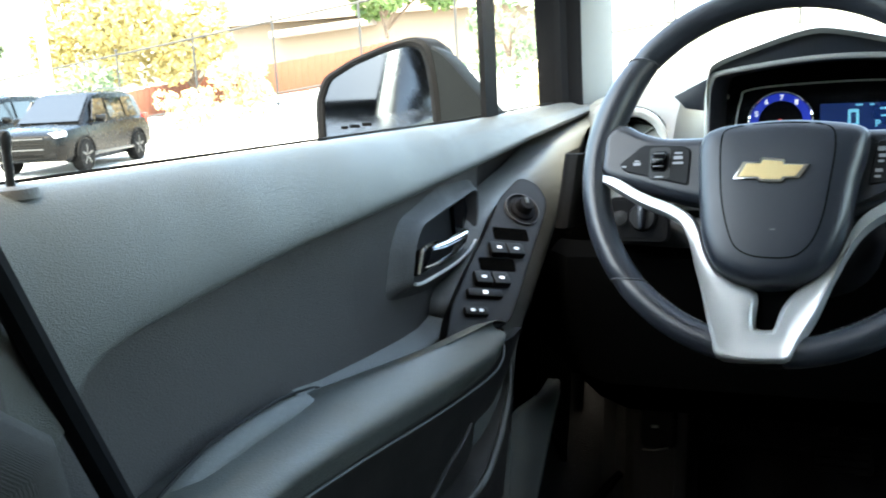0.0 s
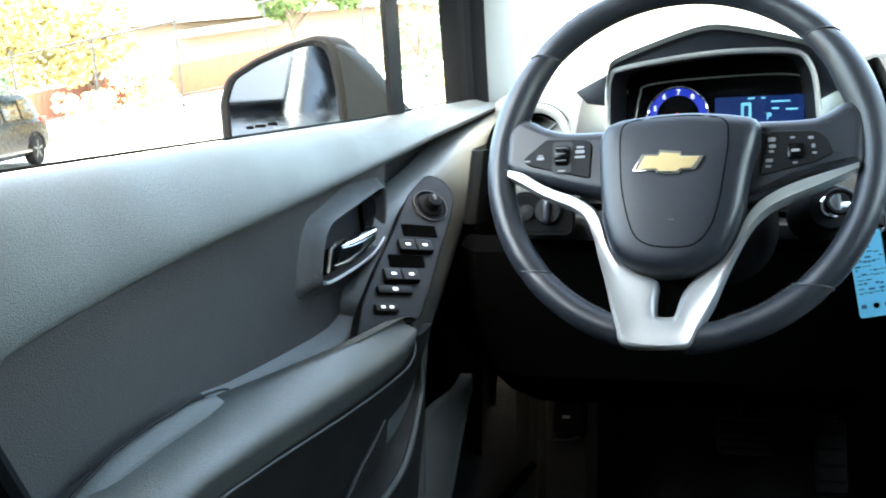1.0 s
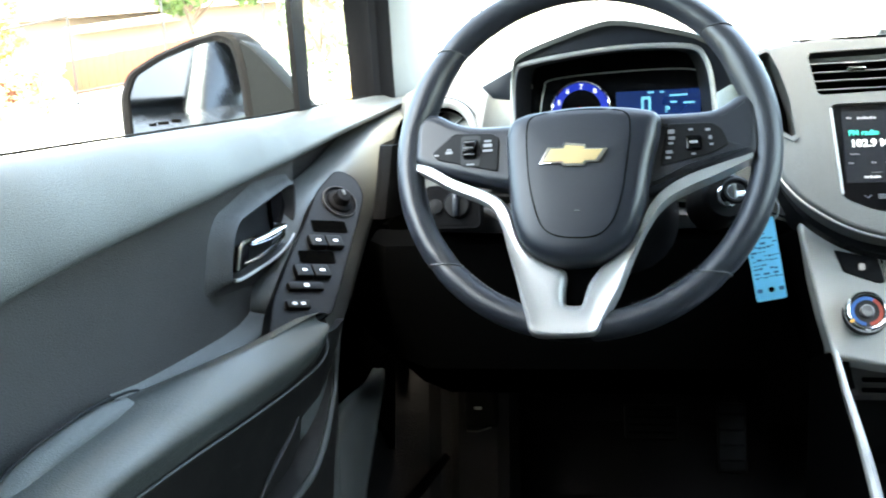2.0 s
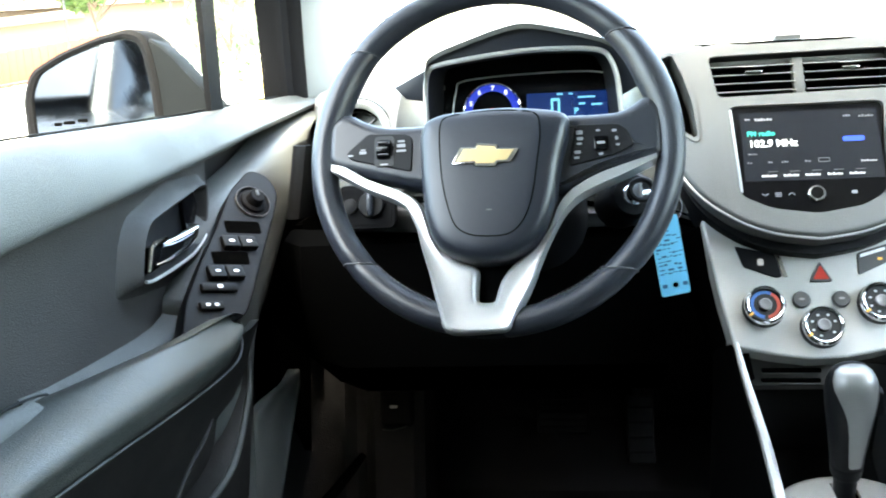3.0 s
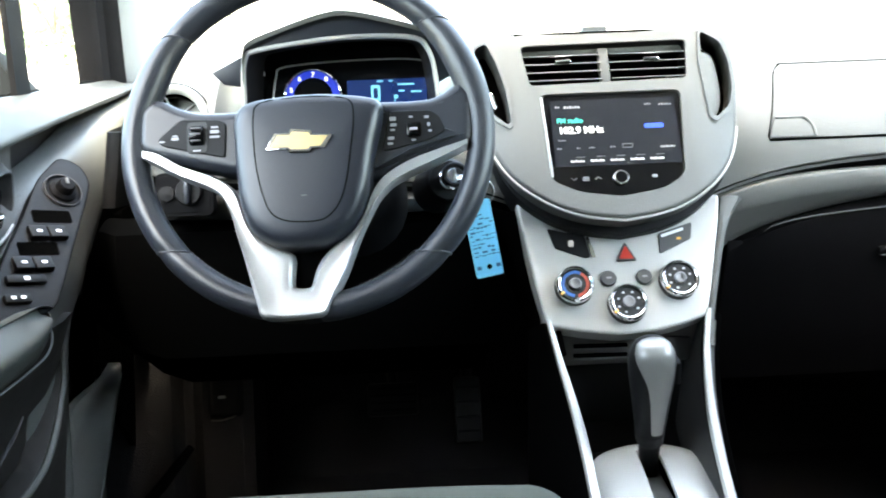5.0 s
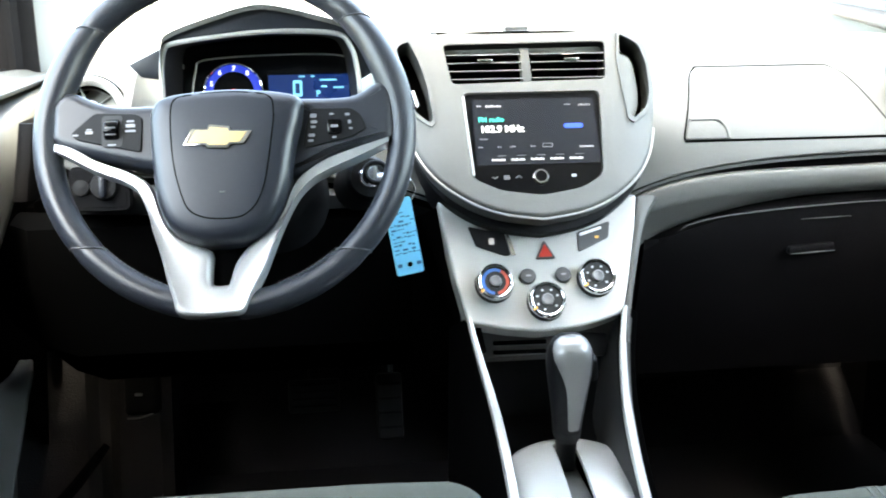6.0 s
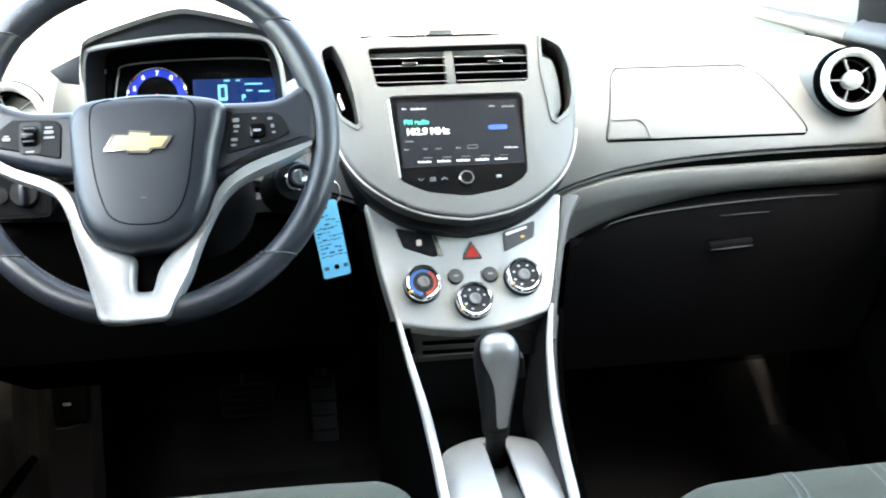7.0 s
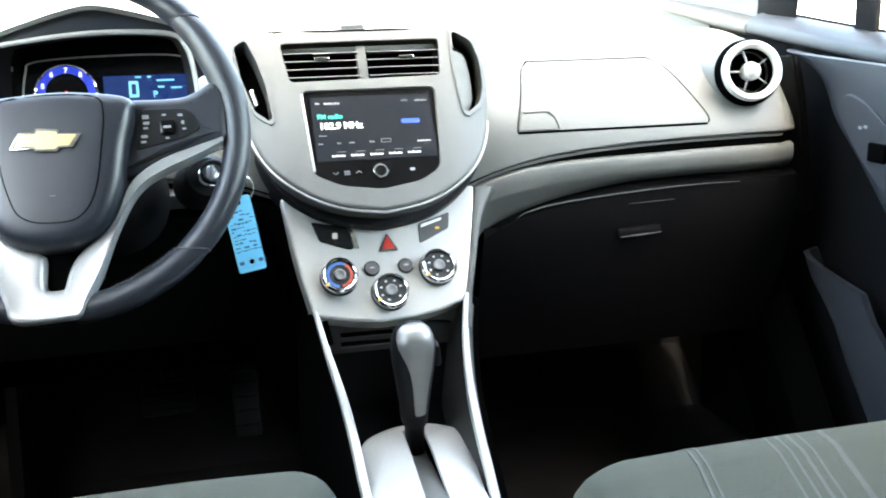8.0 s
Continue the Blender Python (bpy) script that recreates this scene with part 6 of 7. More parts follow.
for i, q in enumerate(P_EDGE):
    d = (Vector((0.45, 1.10 - 0.45 * i / len(P_EDGE), 0)) - q).normalized()
    fan.append([(x, (q + d * t).x, (q + d * t).y) for t, x in ((-0.050, 0.738), (-0.035, 0.716), (-0.018, 0.695), (0.0, 0.680), (0.018, 0.670), (0.04, 0.6635), (0.07, 0.661), (0.12, 0.660), (0.25, 0.660), (0.36, 0.660))])
part("front_panel", sheet(fan, 0.02, (1, 0, 0)), PANEL, pdoor, "sweeping front panel, darkened for its shade")
P_OUT = rounded([(1.129, 1.067), (1.107, 1.090), (1.060, 1.076), (1.020, 1.051), (0.95, 0.99), (0.90, 0.93), (0.93, 0.91), (1.00, 0.95), (1.08, 1.01)], 0.014, 4)
pp = part("switch_panel", plate([(-q.x, q.y) for q in P_OUT], 0.02, at(PD, 0, 0, 0.004), 0.003), PANEL, pdoor, "dark switch panel")
part("window_switch", block(0.036, 0.026, 0.008, at(PD, -1.032, 1.014, 0.004), 0.003), VOID, pp)
for u in (-1.071, -1.060):
    part("switch_mark", plate(rect(u, 1.045 + 0.2 * (u + 1.066), 0.007, 0.0045, 0.0015), 0.0004, at(PD, 0, 0, 0.0048), 0), PRINT, pp, "", True)
part("window_divider", loft([[(0.736, y0, z), (0.736, y1, z), (0.744, y1, z), (0.744, y0, z)] for z, y0, y1 in ((1.12, 1.160, 1.205), (1.30, 1.160, 1.208), (1.46, 1.14, 1.19))]), RUBBER, pdoor)
part("map_pocket", sheet([smooth_line([(0.735, y + 0.03, z), (0.700, y + 0.010, z), (0.690, y, z), (0.686, y - 0.03, z - 0.01), (0.690, y - 0.14, z - 0.03)], 3) for y, z in ((1.225, 0.830), (1.200, 0.795), (1.165, 0.765), (1.136, 0.735), (1.101, 0.683), (1.045, 0.617), (0.98, 0.53))], 0.01, (1, 0, 0)), PANEL, pdoor, "dark map pocket")
pane = part("window_pane", sheet([[(0.742, 0.36, 1.14), (0.742, 1.60, 1.14)], [(0.69, 0.2, 1.64), (0.69, 1.06, 1.64)]], 0.004, (1, 0, 0)), PANE, pdoor, "clear side window")
pane.visible_shadow = False
shell("pillar_a_right", loft([[(0.735, 1.355 + k, z), (0.728 - j, 1.425 + k, z), (0.735 - j, 1.47 + k, z), (0.79, 1.49 + k, z), (0.765, 1.40 + k, z)] for z, k, j in ((1.10, 0.0, 0.0), (1.32, -0.015, 0.003), (1.45, -0.10, 0.02), (1.67, -0.42, 0.06))]), RUBBER, "black inner face of the windscreen pillar")
shell("pillar_trim_right", sheet([[(0.742 - j, 1.466 + k, z), (0.750 - j, 1.60 + k, z), (0.765 - j, 1.80 + k, z), (0.775 - j, 1.95 + k, z)] for z, k, j in ((1.16, 0.0, 0.0), (1.32, -0.02, 0.005), (1.45, -0.12, 0.025), (1.67, -0.48, 0.07))], 0.012, (1, 0, 0)), PILLAR_TRIM, "pale grey windscreen pillar trim")
shell("trim_pillar_foot", sheet([smooth_line([(x + 0.030, y, z1 + 0.004), (x + 0.006, y, z1), (x, y, 0.5 * (z0 + z1)), (x + 0.004, y, z0), (x + 0.03, y, z0 - 0.006)], 3) for x, y, z0, z1 in ((0.7005, 1.446, 1.162, 1.182), (0.708, 1.52, 1.167, 1.190), (0.720, 1.61, 1.175, 1.200), (0.735, 1.75, 1.193, 1.213), (0.746, 1.90, 1.211, 1.228))], 0.008, (1, 0, 0)), DOOR_SOFT, "grey strip at the foot of the windscreen pillar")
# Painted void black so the passenger footwell stays in shade.
shell("trim_kick_right", sheet([[(0.66, y - 0.05, z), (0.632, y, z), (0.66, y + 0.20, z)] for z, y in ((0.42, 1.02), (0.62, 1.16), (0.80, 1.30))], 0.01, (1, 0, 0)), VOID, "kick panel beside the passenger footwell, blackened for shade")

# ---- seats and pedals ----
def seat(name, x, y_front, z_top, half, label, cloth, stripes):
    s = thing(name, label, "car seat", "front seats", at=(x, 0.45, 0.40))
    def ring(y, zt, w, zb):
        pts = [(-w, zb), (-w - 0.012, (zb + zt) / 2), (-w + 0.004, zt - 0.030), (-w * 0.86, zt - 0.006), (-w * 0.70, zt - 0.002), (-w * 0.4, zt), (0, zt), (w * 0.4, zt), (w * 0.70, zt - 0.002), (w * 0.86, zt - 0.006), (w - 0.004, zt - 0.030), (w + 0.012, (zb + zt) / 2), (w, zb)]
        return [(x + q[0], y, q[1]) for q in smooth_line([(a, b, 0) for a, b in pts], 3)]
    f = y_front
    cushion = part("cushion", loft([ring(f + 0.005, z_top - 0.085, half * 0.80, z_top - 0.14), ring(f, z_top - 0.050, half * 0.88, z_top - 0.17), ring(f - 0.015, z_top - 0.022, half * 0.94, z_top - 0.19), ring(f - 0.045, z_top - 0.005, half * 0.985, z_top - 0.2), ring(f - 0.09, z_top, half, z_top - 0.2), ring(f - 0.25, z_top - 0.02, half, z_top - 0.2), ring(f - 0.48, z_top - 0.05, half, z_top - 0.2)]), cloth, s, "cloth seat cushion")
    for k, (u, w) in enumerate(stripes):
        rows = []
        for dy, dz in ((0.0, -0.0498), (-0.015, -0.0217), (-0.045, -0.0047), (-0.09, 0.0003), (-0.25, -0.0197)):
            rows.append([(x + u + i * w + dy * 0.25, f + dy, z_top + dz - (0.002 if abs(u) > half * 0.6 else 0)) for i in (0, 1)])
        part("stripe", sheet(rows, 0.002, (0, 0, -1)), CLOTH_STRIPE, cushion, "pale woven stripe")
    part("base", block(half * 1.7, 0.42, 0.12, pose(x, f - 0.28, z_top - 0.24), 0.02), BLACK, s, "black seat base")
    for u in (-1, 1):
        part("rail", block(0.04, 0.45, 0.05, pose(x + u * half * 0.7, f - 0.25, 0.425), 0.006), BLACK, s, "seat rail")
        part("riser", block(0.03, 0.30, z_top - 0.70, pose(x + u * half * 0.7, f - 0.28, (0.45 + z_top - 0.28) / 2), 0.006), BLACK, s)
    part("backrest", loft([[(x + a * half * k, y + b * 0.055, z) for a, b in ((-1, -1), (-0.5, -1.15), (0.5, -1.15), (1, -1), (1.02, 0.6), (0.7, 1), (0, 0.7), (-0.7, 1), (-1.02, 0.6))] for z, y, k in ((z_top - 0.06, f - 0.66, 0.9), (z_top + 0.12, f - 0.82, 1.0), (z_top + 0.30, f - 1.02, 0.97), (z_top + 0.42, f - 1.16, 0.85))]), cloth, s, "cloth backrest")
    if stripes:
        return s
    part("bolster", loft([[(x - half - 0.085 + q.x * 0.06, y + q.y * 0.05, z) for q in smooth_line([(-1, -1, 0), (1, -1, 0), (1.1, 0, 0), (0.6, 1, 0), (-0.6, 1, 0), (-1.1, 0, 0)], 4, True)] for z, y in ((z_top - 0.05, f - 0.53), (z_top + 0.12, f - 0.535), (z_top + 0.25, f - 0.56), (z_top + 0.30, f - 0.62))]), CLOTH_DARK, s, "dark brown side bolster of the backrest")
    return s


seat("driver_seat", -0.335, 0.80, 0.813, 0.215, "dark grey-green cloth driver's seat cushion", CLOTH, ())
seat("passenger_seat", 0.400, 0.80, 0.776, 0.294, "grey-green cloth passenger seat with pale woven stripes", CLOTH, ((-0.066, 0.003), (-0.053, 0.003), (-0.041, 0.004), (-0.029, 0.003), (-0.004, 0.007), (-0.155, 0.003), (-0.146, 0.003), (0.11, 0.003)))

for nm, x, y, z, w, h, lab in (("brake_pedal", -0.30, 1.50, 0.60, 0.085, 0.055, "black rubber brake pedal"), ("accelerator_pedal", -0.175, 1.50, 0.575, 0.045, 0.11, "black rubber accelerator pedal hanging in shade")):
    p = thing(nm, lab, "pedal", "foot pedals", at=(x, y, z))
    part("pad", block(w, 0.02, h, pose(x, y, z, -25, 0, 0), 0.006), BLACK, p, "ribbed rubber pad")
    for k in range(4):
        part("rib", block(w * 0.85, 0.004, 0.004, pose(x, y, z, -25, 0, 0) @ pose(0, -0.0115, -h * 0.33 + k * h * 0.22), 0.001), RUBBER, p)
    part("arm", tube([(x, y + 0.01, z), (x, y + 0.10, z + 0.16), (x, y + 0.16, z + 0.36)], 0.010, 8), BLACK, p, "pedal arm")
rest = thing("foot_rest", "black rubber-faced foot rest with a hood release lever", "foot rest", at=(-0.57, 1.5, 0.42))
part("wedge", sheet([[(-0.78, y, z), (-0.70, y + 0.01, z), (-0.66, y + 0.02, z), (-0.645, y + 0.045, z), (-0.630, y + 0.050, z), (-0.610, y + 0.020, z), (-0.545, y + 0.015, z), (-0.528, y + 0.03, z), (-0.522, y + 0.09, z)] for y, z in ((1.60, 0.96), (1.53, 0.80), (1.475, 0.70), (1.455, 0.62), (1.43, 0.52), (1.40, 0.40))], 0.03, (0, 1, 0)), CARPET, rest, "black carpeted side of the footwell")
part("cable", tube([(-0.622, 1.425, 0.566), (-0.640, 1.42, 0.545), (-0.670, 1.41, 0.510), (-0.71, 1.40, 0.47)], [0.006, 0.008, 0.009, 0.009], 8), VOID, rest, "black cable along the carpet")
part("release_lever", block(0.056, 0.030, 0.085, pose(-0.570, 1.475, 0.640, -10, 0, 0), 0.010, 3), RUBBER, rest, "black hood release lever")
part("lever_mark", block(0.013, 0.003, 0.005, pose(-0.574, 1.4585, 0.6350, -10, 0, 0), 0.002), PRINT, rest, "white printed mark")
part("lever_edge", tube([(-0.594, 1.456, 0.5965), (-0.575, 1.452, 0.5975), (-0.553, 1.454, 0.6035)], 0.0016, 6), DOOR_SOFT, rest)
mat_ = thing("floor_mat", "black carpet floor mat", "floor mat", at=(-0.36, 1.15, 0.405))
part("mat", block(0.46, 0.62, 0.012, pose(-0.37, 1.10, 0.407), 0.005), CARPET, mat_)

# ---- car park outside ----
ASPHALT = material("sunlit_concrete", (0.36, 0.35, 0.33), 0.9, mottle=0.2, grain=0.6, size=60)
CAR_PAINT = material("black_car_paint", (0.0016, 0.0016, 0.0018), 0.24, spec=0.12, coat=0.0, mottle=0.05)
CAR_GLASS = material("tinted_car_glass", (0.004, 0.005, 0.006), 0.06, mottle=0.05, rough_var=0.02)
TYRE = material("tyre_rubber", (0.004, 0.004, 0.004), 0.85, spec=0.1)
ALLOY = material("alloy_rim", (0.07, 0.07, 0.07), 0.4, metal=0.7)
LAMP = material("headlamp_lens", (0.6, 0.62, 0.65), 0.1)
FENCE = material("black_coated_steel", (0.015, 0.015, 0.015), 0.6)
BOARD = material("red_brown_board", (0.105, 0.030, 0.013), 0.8, mottle=0.25)
STUCCO = material("beige_wall", (0.15, 0.115, 0.085), 0.9, mottle=0.1)
ROOFING = material("grey_shingle", (0.20, 0.17, 0.15), 0.9, mottle=0.2)
POLE = material("white_pole", (0.75, 0.75, 0.74), 0.6)
BARK = material("bark", (0.10, 0.07, 0.05), 0.9, mottle=0.3)


def leaf_material(name, a, b):
    m = material(name, a, 0.7)
    nt, n = m.node_tree, m.node_tree.nodes
    geo, mix = n.new("ShaderNodeNewGeometry"), n.new("ShaderNodeMix")
    mix.data_type = "RGBA"
    mix.inputs["A"].default_value, mix.inputs["B"].default_value = (*a, 1), (*b, 1)
    nt.links.new(geo.outputs["Random Per Island"], mix.inputs["Factor"])
    nt.links.new(mix.outputs["Result"], n["Principled BSDF"].inputs["Base Color"])
    n["Principled BSDF"].inputs["Transmission Weight"].default_value = 0.0
    return m


YELLOW_LEAF = leaf_material("yellow_leaf", (0.40, 0.33, 0.13), (0.26, 0.20, 0.07))
GREEN_LEAF = leaf_material("green_leaf", (0.05, 0.10, 0.02), (0.11, 0.16, 0.04))
PALE_LEAF = leaf_material("pale_leaf", (0.40, 0.34, 0.20), (0.50, 0.36, 0.16))
GREY_LEAF = leaf_material("grey_green_leaf", (0.08, 0.13, 0.07), (0.16, 0.19, 0.12))


def land(x, y):
    """Height of the ground: the park falls away to the left, then a bank rises to the fence."""
    d = math.hypot(x, y)
    if x > 0 and y < 10:
        d = max(0, d - x)
    f = min(1, max(0, (d - 4) / 14))
    z = -0.52 * f * f * (3 - 2 * f)
    b = min(1, max(0, (y - 20.5) / 5.0))
    return z + (0.52 + 0.55 + 0.10 * max(-12, min(10, x + 15.5))) * b * b * (3 - 2 * b) * (1 if y > 0 else 0)


def steps(lo, hi, n, far):
    return [-far, -far / 4, *[lo + (hi - lo) * i / n for i in range(n + 1)], far / 4, far]


gx, gy = steps(-60, 60, 80, 2500), steps(-40, 80, 80, 2500)
bm = bmesh.new()
vv = [[bm.verts.new((x, y, land(x, y))) for x in gx] for y in gy]
for j in range(len(gy) - 1):
    for i in range(len(gx) - 1):
        bm.faces.new((vv[j][i], vv[j][i + 1], vv[j + 1][i + 1], vv[j + 1][i]))
tagged(part("ground", bm, ASPHALT), "pale sunlit concrete of a car park", kind="structure")


def suv(name, x, y, heading, label, dx=0.0):
    s = thing(name, label, "car", "parked cars", at=(x, y, land(x, y)))
    m = pose(x, y, land(x, y), 0, 0, heading)
    def body_ring(px, w, zl, zs, zt):
        pts = [(-w * 0.88, zl), (-w, zl + 0.12), (-w * 1.01, zs), (-w * 0.95, zt - 0.04), (-w * 0.85, zt), (0, zt + 0.03), (w * 0.85, zt), (w * 0.95, zt - 0.04), (w * 1.01, zs), (w, zl + 0.12), (w * 0.88, zl)]
        return [m @ Vector((px, q[0], q[1])) for q in pts]
    body = part("body", loft([body_ring(*r) for r in ((-2.27, 0.72, 0.42, 0.7, 0.95), (-2.18, 0.86, 0.30, 0.7, 1.02), (-1.6, 0.915, 0.24, 0.75, 1.04), (0, 0.925, 0.22, 0.75, 1.02), (1.0, 0.925, 0.22, 0.75, 1.02), (1.5, 0.91, 0.24, 0.72, 0.99), (2.0, 0.86, 0.28, 0.68, 0.93), (2.24, 0.74, 0.34, 0.62, 0.84), (2.29, 0.62, 0.40, 0.60, 0.76))]), CAR_PAINT, s, "black painted body")
    cab = [(-2.15, 0.76, 1.02, 0.70, 1.04), (-1.95, 0.80, 1.0, 0.62, 1.56), (-1.5, 0.82, 1.0, 0.64, 1.66), (-0.3, 0.83, 1.0, 0.65, 1.69), (0.25, 0.83, 1.0, 0.64, 1.64), (0.75, 0.82, 1.0, 0.68, 1.32), (1.15, 0.80, 0.98, 0.76, 1.03)]
    part("cabin", loft([[m @ Vector((px, q[0], q[1])) for q in ((-wb, zb), (-(wb * 0.55 + wt * 0.45), (zb * 0.55 + zt * 0.45)), (-wt, zt - 0.05), (-wt * 0.85, zt), (wt * 0.85, zt), (wt, zt - 0.05), (wb * 0.55 + wt * 0.45, (zb * 0.55 + zt * 0.45)), (wb, zb))] for px, wb, zb, wt, zt in cab]), CAR_PAINT, s, "black cabin and roof")
    for side in (-1, 1):
        for a, b in ((-1.62, -0.98), (-0.93, -0.12), (-0.06, 0.60)):
            w = part("side_window", sheet([[m @ Vector((a + 0.04, side * 0.815, 1.07)), m @ Vector((b + (0.16 if b > 0.5 else 0), side * 0.815, 1.07))], [m @ Vector((a + (0.12 if a < -1.5 else 0.04), side * 0.705, 1.52)), m @ Vector((b - (0.20 if b > 0.5 else 0), side * 0.705, 1.52))]], 0.02, tuple(m.to_3x3() @ Vector((0, side, 0.2)))), CAR_GLASS, s, "dark side window")
        part("sill_strip", block(2.0, 0.03, 0.07, m @ pose(0, side * 0.93, 0.36), 0.01), ALLOY, s, "pale sill strip")
        part("wing_mirror", block(0.14, 0.22, 0.16, m @ pose(0.62, side * 0.98, 1.10), 0.04), CAR_PAINT, s)
        part("headlamp", block(0.30, 0.34, 0.11, m @ pose(2.06, side * 0.66, 0.84, 0, 6, side * -28), 0.03), LAMP, s, "clear headlamp")
        part("tail_lamp", block(0.12, 0.2, 0.3, m @ pose(-2.16, side * 0.75, 0.95), 0.03), RED, s, "red tail lamp")
        part("roof_rail", tube([m @ Vector((px, side * 0.58, z)) for px, z in ((-1.6, 1.66), (-1.4, 1.72), (-0.2, 1.745), (0.1, 1.68))], 0.018, 6), ALLOY, s)
        for wx in (-1.33, 1.33):
            wm = m @ pose(wx, side * 0.83, 0.355, 90, 0, 0)
            wh = part("wheel", lathe([(0.20, -0.11), (0.33, -0.115), (0.355, -0.08), (0.355, 0.08), (0.33, 0.115), (0.24, 0.11)], wm, 28), TYRE, s, "black tyre")
            part("rim", lathe([(0.245, side * -0.10), (0.235, side * -0.085), (0.07, side * -0.075), (0.05, side * -0.095), (0.001, side * -0.095)], wm, 24), BLACK, wh, "wheel centre")
            for k in range(5):
                part("rim_spoke", block(0.05, 0.20, 0.025, wm @ pose(0, 0, side * -0.10, 0, 0, k * 72) @ pose(0, 0.13, 0), 0.008), ALLOY, wh, "alloy spoke")
            part("wheel_arch", tube([m @ Vector((wx + 0.40 * math.cos(t), side * 0.925, 0.355 + 0.40 * math.sin(t))) for t in [math.pi * k / 10 for k in range(11)]], 0.03, 6), TYRE, s, "black arch lining")
    part("windscreen", sheet([[m @ Vector((1.13, yy, 1.06)) for yy in (-0.70, 0, 0.70)], [m @ Vector((0.33, yy, 1.60)) for yy in (-0.58, 0, 0.58)]], 0.02, tuple(m.to_3x3() @ Vector((0.5, 0, 0.8)))), CAR_GLASS, s, "dark windscreen")
    for k in range(5):
        part("grille_bar", block(0.03, 0.95, 0.025, m @ pose(2.285, 0, 0.56 + k * 0.055), 0.006), ALLOY if k in (0, 4) else TYRE, s, "grille bar")
    part("grille", block(0.03, 0.98, 0.30, m @ pose(2.268, 0, 0.67), 0.01), TYRE, s, "black grille")
    part("bumper", block(0.08, 1.45, 0.14, m @ pose(2.25, 0, 0.42), 0.03), TYRE, s, "dark lower bumper")
    return s


suv("parked_car", -16.81, 17.41, -74, "black parked sport utility car on sunlit concrete")
suv("parked_car", -2.65, -1.9, 88, "dark parked car in the next bay, seen in the wing mirror")
suv("parked_car", -20.6, 18.4, -76, "dark parked car beside the black one")

# coated steel fence on the bank
fence = thing("steel_fence", "black steel fence with thin rails on the bank", "fence", at=(-18, 24, 0.5))
fx = [-29.5, -26.7, -23.9, -21.06, -18.2, -15.45, -12.7, -9.9, -7.1, -4.3, -1.5]
for x in fx:
    z = 0.43 + (x + 18.2) * 0.11
    part("post", tube([(x, 24, z - 0.5), (x, 24, z + 2.2)], 0.035, 8, up=(0, 1, 0)), FENCE, fence)
    part("post_cap", lathe([(0.055, 0), (0.055, 0.03), (0.02, 0.06)], pose(x, 24, z + 2.2), 8), FENCE, fence)
for a, b in zip(fx, fx[1:]):
    for h in (0.08, 2.08):
        part("rail", tube([(a, 24, 0.43 + (a + 18.2) * 0.11 + h), (b, 24, 0.43 + (b + 18.2) * 0.11 + h)], 0.032, 6), FENCE, fence)

# board fence behind
boards = thing("board_fence", "red-brown wooden board fence behind the steel one", "fence", at=(-22, 33, 0.5))
bd = block(0.30, 0.03, 1.25, Matrix(), 0.01)
first = part("board", bd, BOARD, boards)
rngb = random.Random(7)
n = 0
for i in range(48):
    x = -30.5 + i * 0.305
    z = 0.75 + (x + 22) * 0.105 + 0.35
    o = first if n == 0 else new("board", first.data)
    n += 1
    o.parent = boards
    o.matrix_parent_inverse = boards.matrix_world.inverted()
    o.matrix_basis = pose(x, 33, z + rngb.uniform(-0.02, 0.02), 0, 0, rngb.uniform(-1, 1))

# house far behind
house = thing("house", "beige house with low grey roofs far behind the fences", "house", at=(-34, 62, 2))
part("wall", block(26, 9, 3.4, pose(-33, 62, 3.2), 0.05), STUCCO, house, "beige wall")
part("roof", loft([[(-48, 56.5, 4.9), (-48, 62, 7.4), (-48, 67.5, 4.9)], [(-19, 56.5, 4.9), (-19, 62, 7.4), (-19, 67.5, 4.9)]]), STUCCO, house, "pale pitched roof")
for x, w, z in ((-43, 4.5, 3.3), (-32.5, 7.5, 4.3)):
    part("eave", block(w, 1.2, 0.45, pose(x, 57.0, z, 0, -3, 0), 0.05), ROOFING, house, "shaded eave")

pole = thing("lamp_pole", "white round lamp pole at the edge of the park", "lamp post", at=(-21.2, 21.5, 0))
part("shaft", tube([(-21.4, 21.5, -0.3), (-21.55, 21.5, 7)], [0.16, 0.12], 12), POLE, pole, "white shaft")
part("foot", lathe([(0.32, 0), (0.32, 0.5), (0.25, 0.6)], pose(-21.4, 21.5, -0.2), 16), POLE, pole)


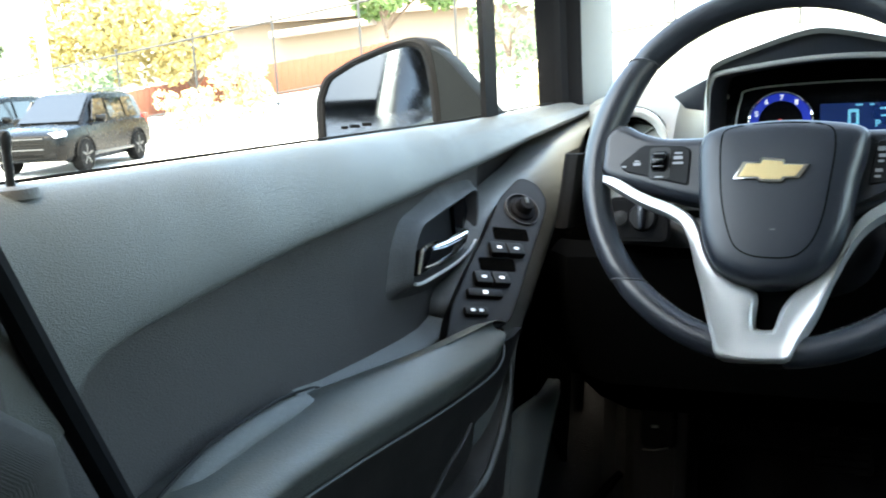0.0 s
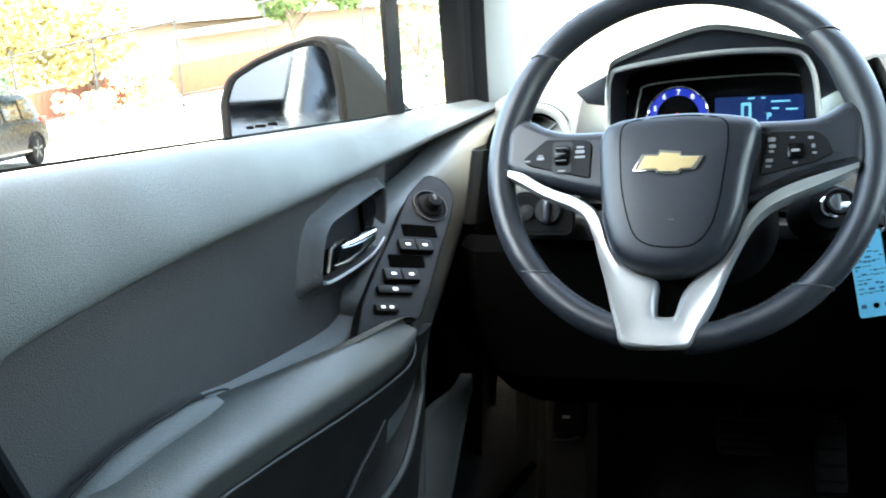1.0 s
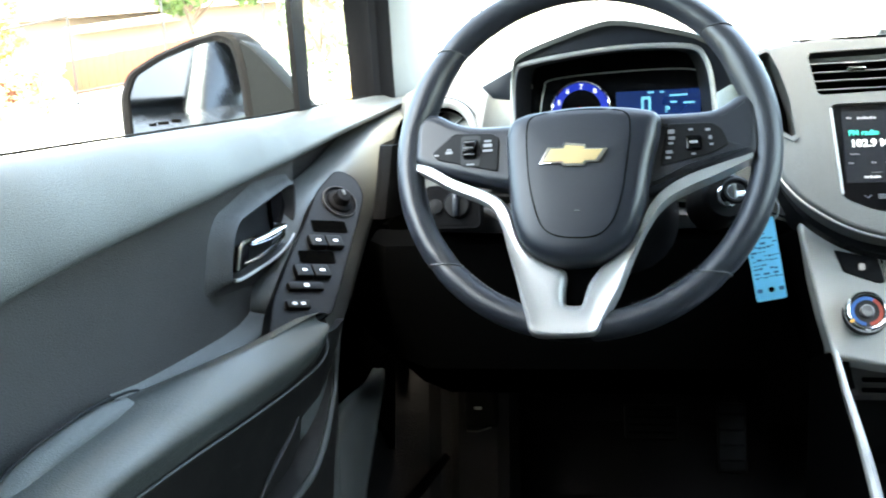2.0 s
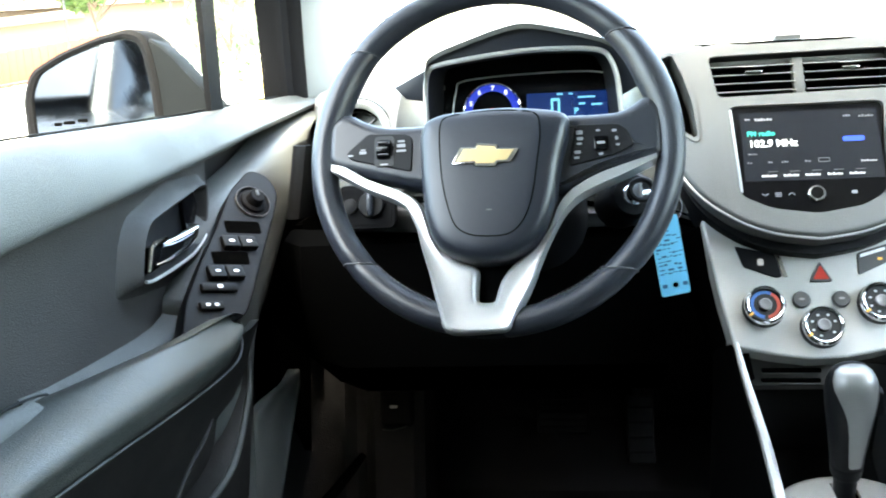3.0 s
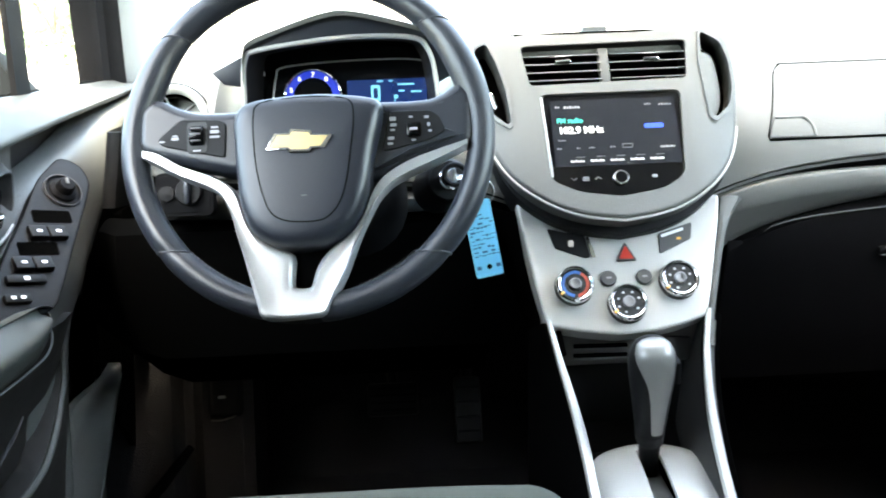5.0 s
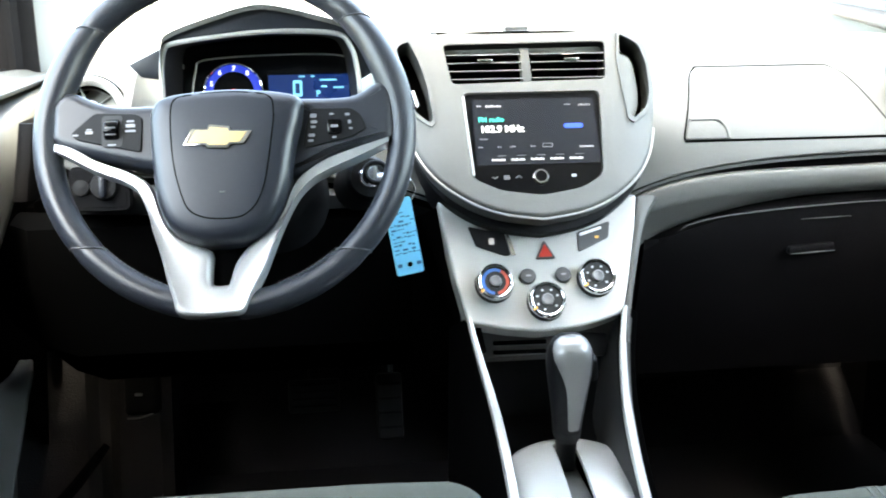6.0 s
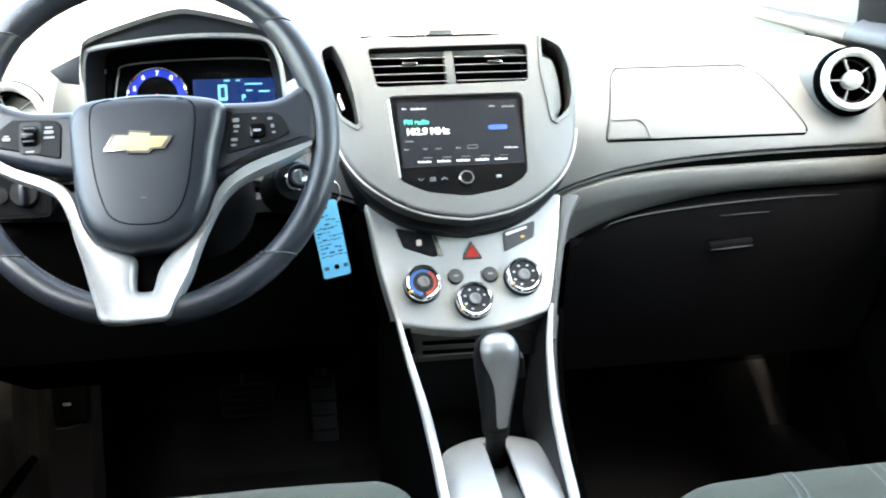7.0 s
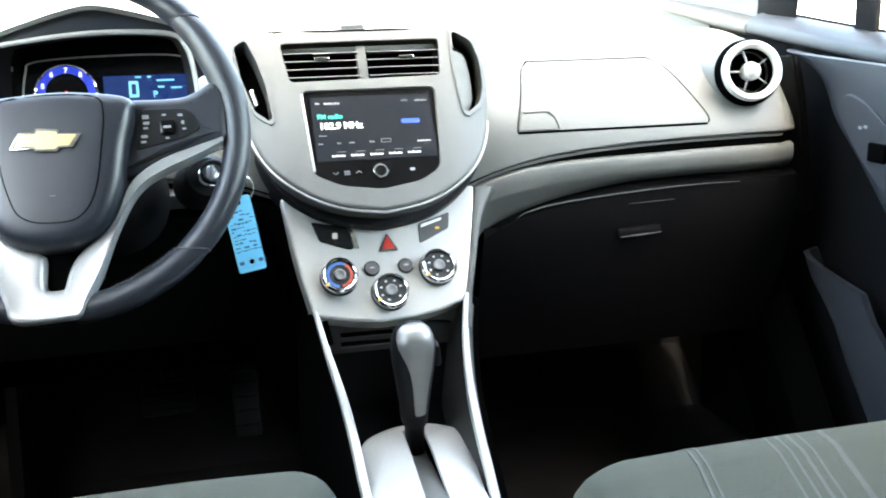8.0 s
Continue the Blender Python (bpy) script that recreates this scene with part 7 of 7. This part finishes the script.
def tree(name, x, y, height, radius, leaf, label, trunk=0.14, count=1600, low=0.35, size=0.16, seed=1, category="tree"):
    """Trunk, limbs and a crown of many small leaf clumps with gaps."""
    r = random.Random(seed)
    z0 = land(x, y)
    t = thing(name, label, category, "trees and shrubs", at=(x, y, z0))
    top = Vector((x, y, z0 + height * 0.75))
    bm_ = tube([(x, y, z0 - 0.1), (x + 0.03, y, z0 + height * low), tuple(top)], [trunk, trunk * 0.7, trunk * 0.2], 8)
    tips = []
    for k in range(14):
        a, h = r.uniform(0, 6.28), r.uniform(low, 0.8) * height
        out = radius * r.uniform(0.45, 0.9)
        tip = Vector((x + out * math.cos(a), y + out * math.sin(a), z0 + min(height * 0.95, h + out * r.uniform(0.3, 0.9))))
        limb = tube([(x, y, z0 + h * 0.8), tuple((Vector((x, y, z0 + h)) + tip) / 2), tuple(tip)], [trunk * 0.4, trunk * 0.25, trunk * 0.08], 5)
        me = bpy.data.meshes.new("limb")
        limb.to_mesh(me)
        limb.free()
        bm_.from_mesh(me)
        bpy.data.meshes.remove(me)
        tips.append(tip)
    part("trunk", bm_, BARK, t, "trunk and limbs")
    crown = bmesh.new()
    lobes = [(tip, radius * r.uniform(0.25, 0.5)) for tip in tips] + [(Vector((x, y, z0 + height * 0.7)), radius * 0.6)]
    for _ in range(count):
        c, rad = r.choice(lobes)
        d = Vector((r.gauss(0, 1), r.gauss(0, 1), r.gauss(0, 1))).normalized()
        p = c + d * rad * r.uniform(0.4, 1.0) ** 0.5
        u = Vector((r.gauss(0, 1), r.gauss(0, 1), r.gauss(0, 1))).normalized()
        w = u.orthogonal().normalized()
        s = size * r.uniform(0.6, 1.3)
        f = [p + u * s, p + w * s * 0.5 + u.cross(w) * s * 0.15, p - u * s, p - w * s * 0.5 + u.cross(w) * s * 0.15]
        crown.faces.new([crown.verts.new(q) for q in f])
    part("crown", crown, leaf, t, "crown of small leaves", True)
    return t


tree("tree", -25.6, 29, 6.6, 2.7, YELLOW_LEAF, "tree with golden yellow autumn leaves", count=13000, low=0.22, size=0.12, seed=3)
tree("tree", -23.6, 31, 4.4, 1.6, YELLOW_LEAF, "smaller tree with yellow autumn leaves", count=5000, low=0.3, size=0.12, seed=5)
tree("tree", -14.3, 29, 5.2, 2.0, GREEN_LEAF, "green leafy tree behind the fence", count=11000, low=0.35, size=0.13, seed=8)
tree("shrub", -28.5, 24.5, 4.4, 1.6, GREY_LEAF, "tall grey-green shrub by the fence", trunk=0.06, count=3500, low=0.1, size=0.12, seed=11, category="shrub")
tree("shrub", -23.6, 25.4, 2.0, 1.2, GREY_LEAF, "grey-green shrub behind the black car", trunk=0.06, count=1000, low=0.1, size=0.11, seed=12, category="shrub")
tree("shrub", -15.6, 22.5, 1.9, 0.95, PALE_LEAF, "pale straw-coloured shrub in front of the fence", trunk=0.04, count=2200, low=0.08, size=0.07, seed=13, category="shrub")
tree("shrub", -17.6, 22.6, 1.1, 0.8, PALE_LEAF, "low pale shrub in front of the fence", trunk=0.04, count=700, low=0.08, size=0.09, seed=14, category="shrub")
tree("shrub", -7.6, 21.5, 3.0, 1.0, GREY_LEAF, "thin grey-green shrub on the bank", trunk=0.05, count=600, low=0.3, size=0.11, seed=15, category="shrub")
tree("shrub", -6.4, 20.5, 2.0, 0.8, PALE_LEAF, "pale dry shrub on the bank", trunk=0.04, count=500, low=0.1, size=0.1, seed=16, category="shrub")
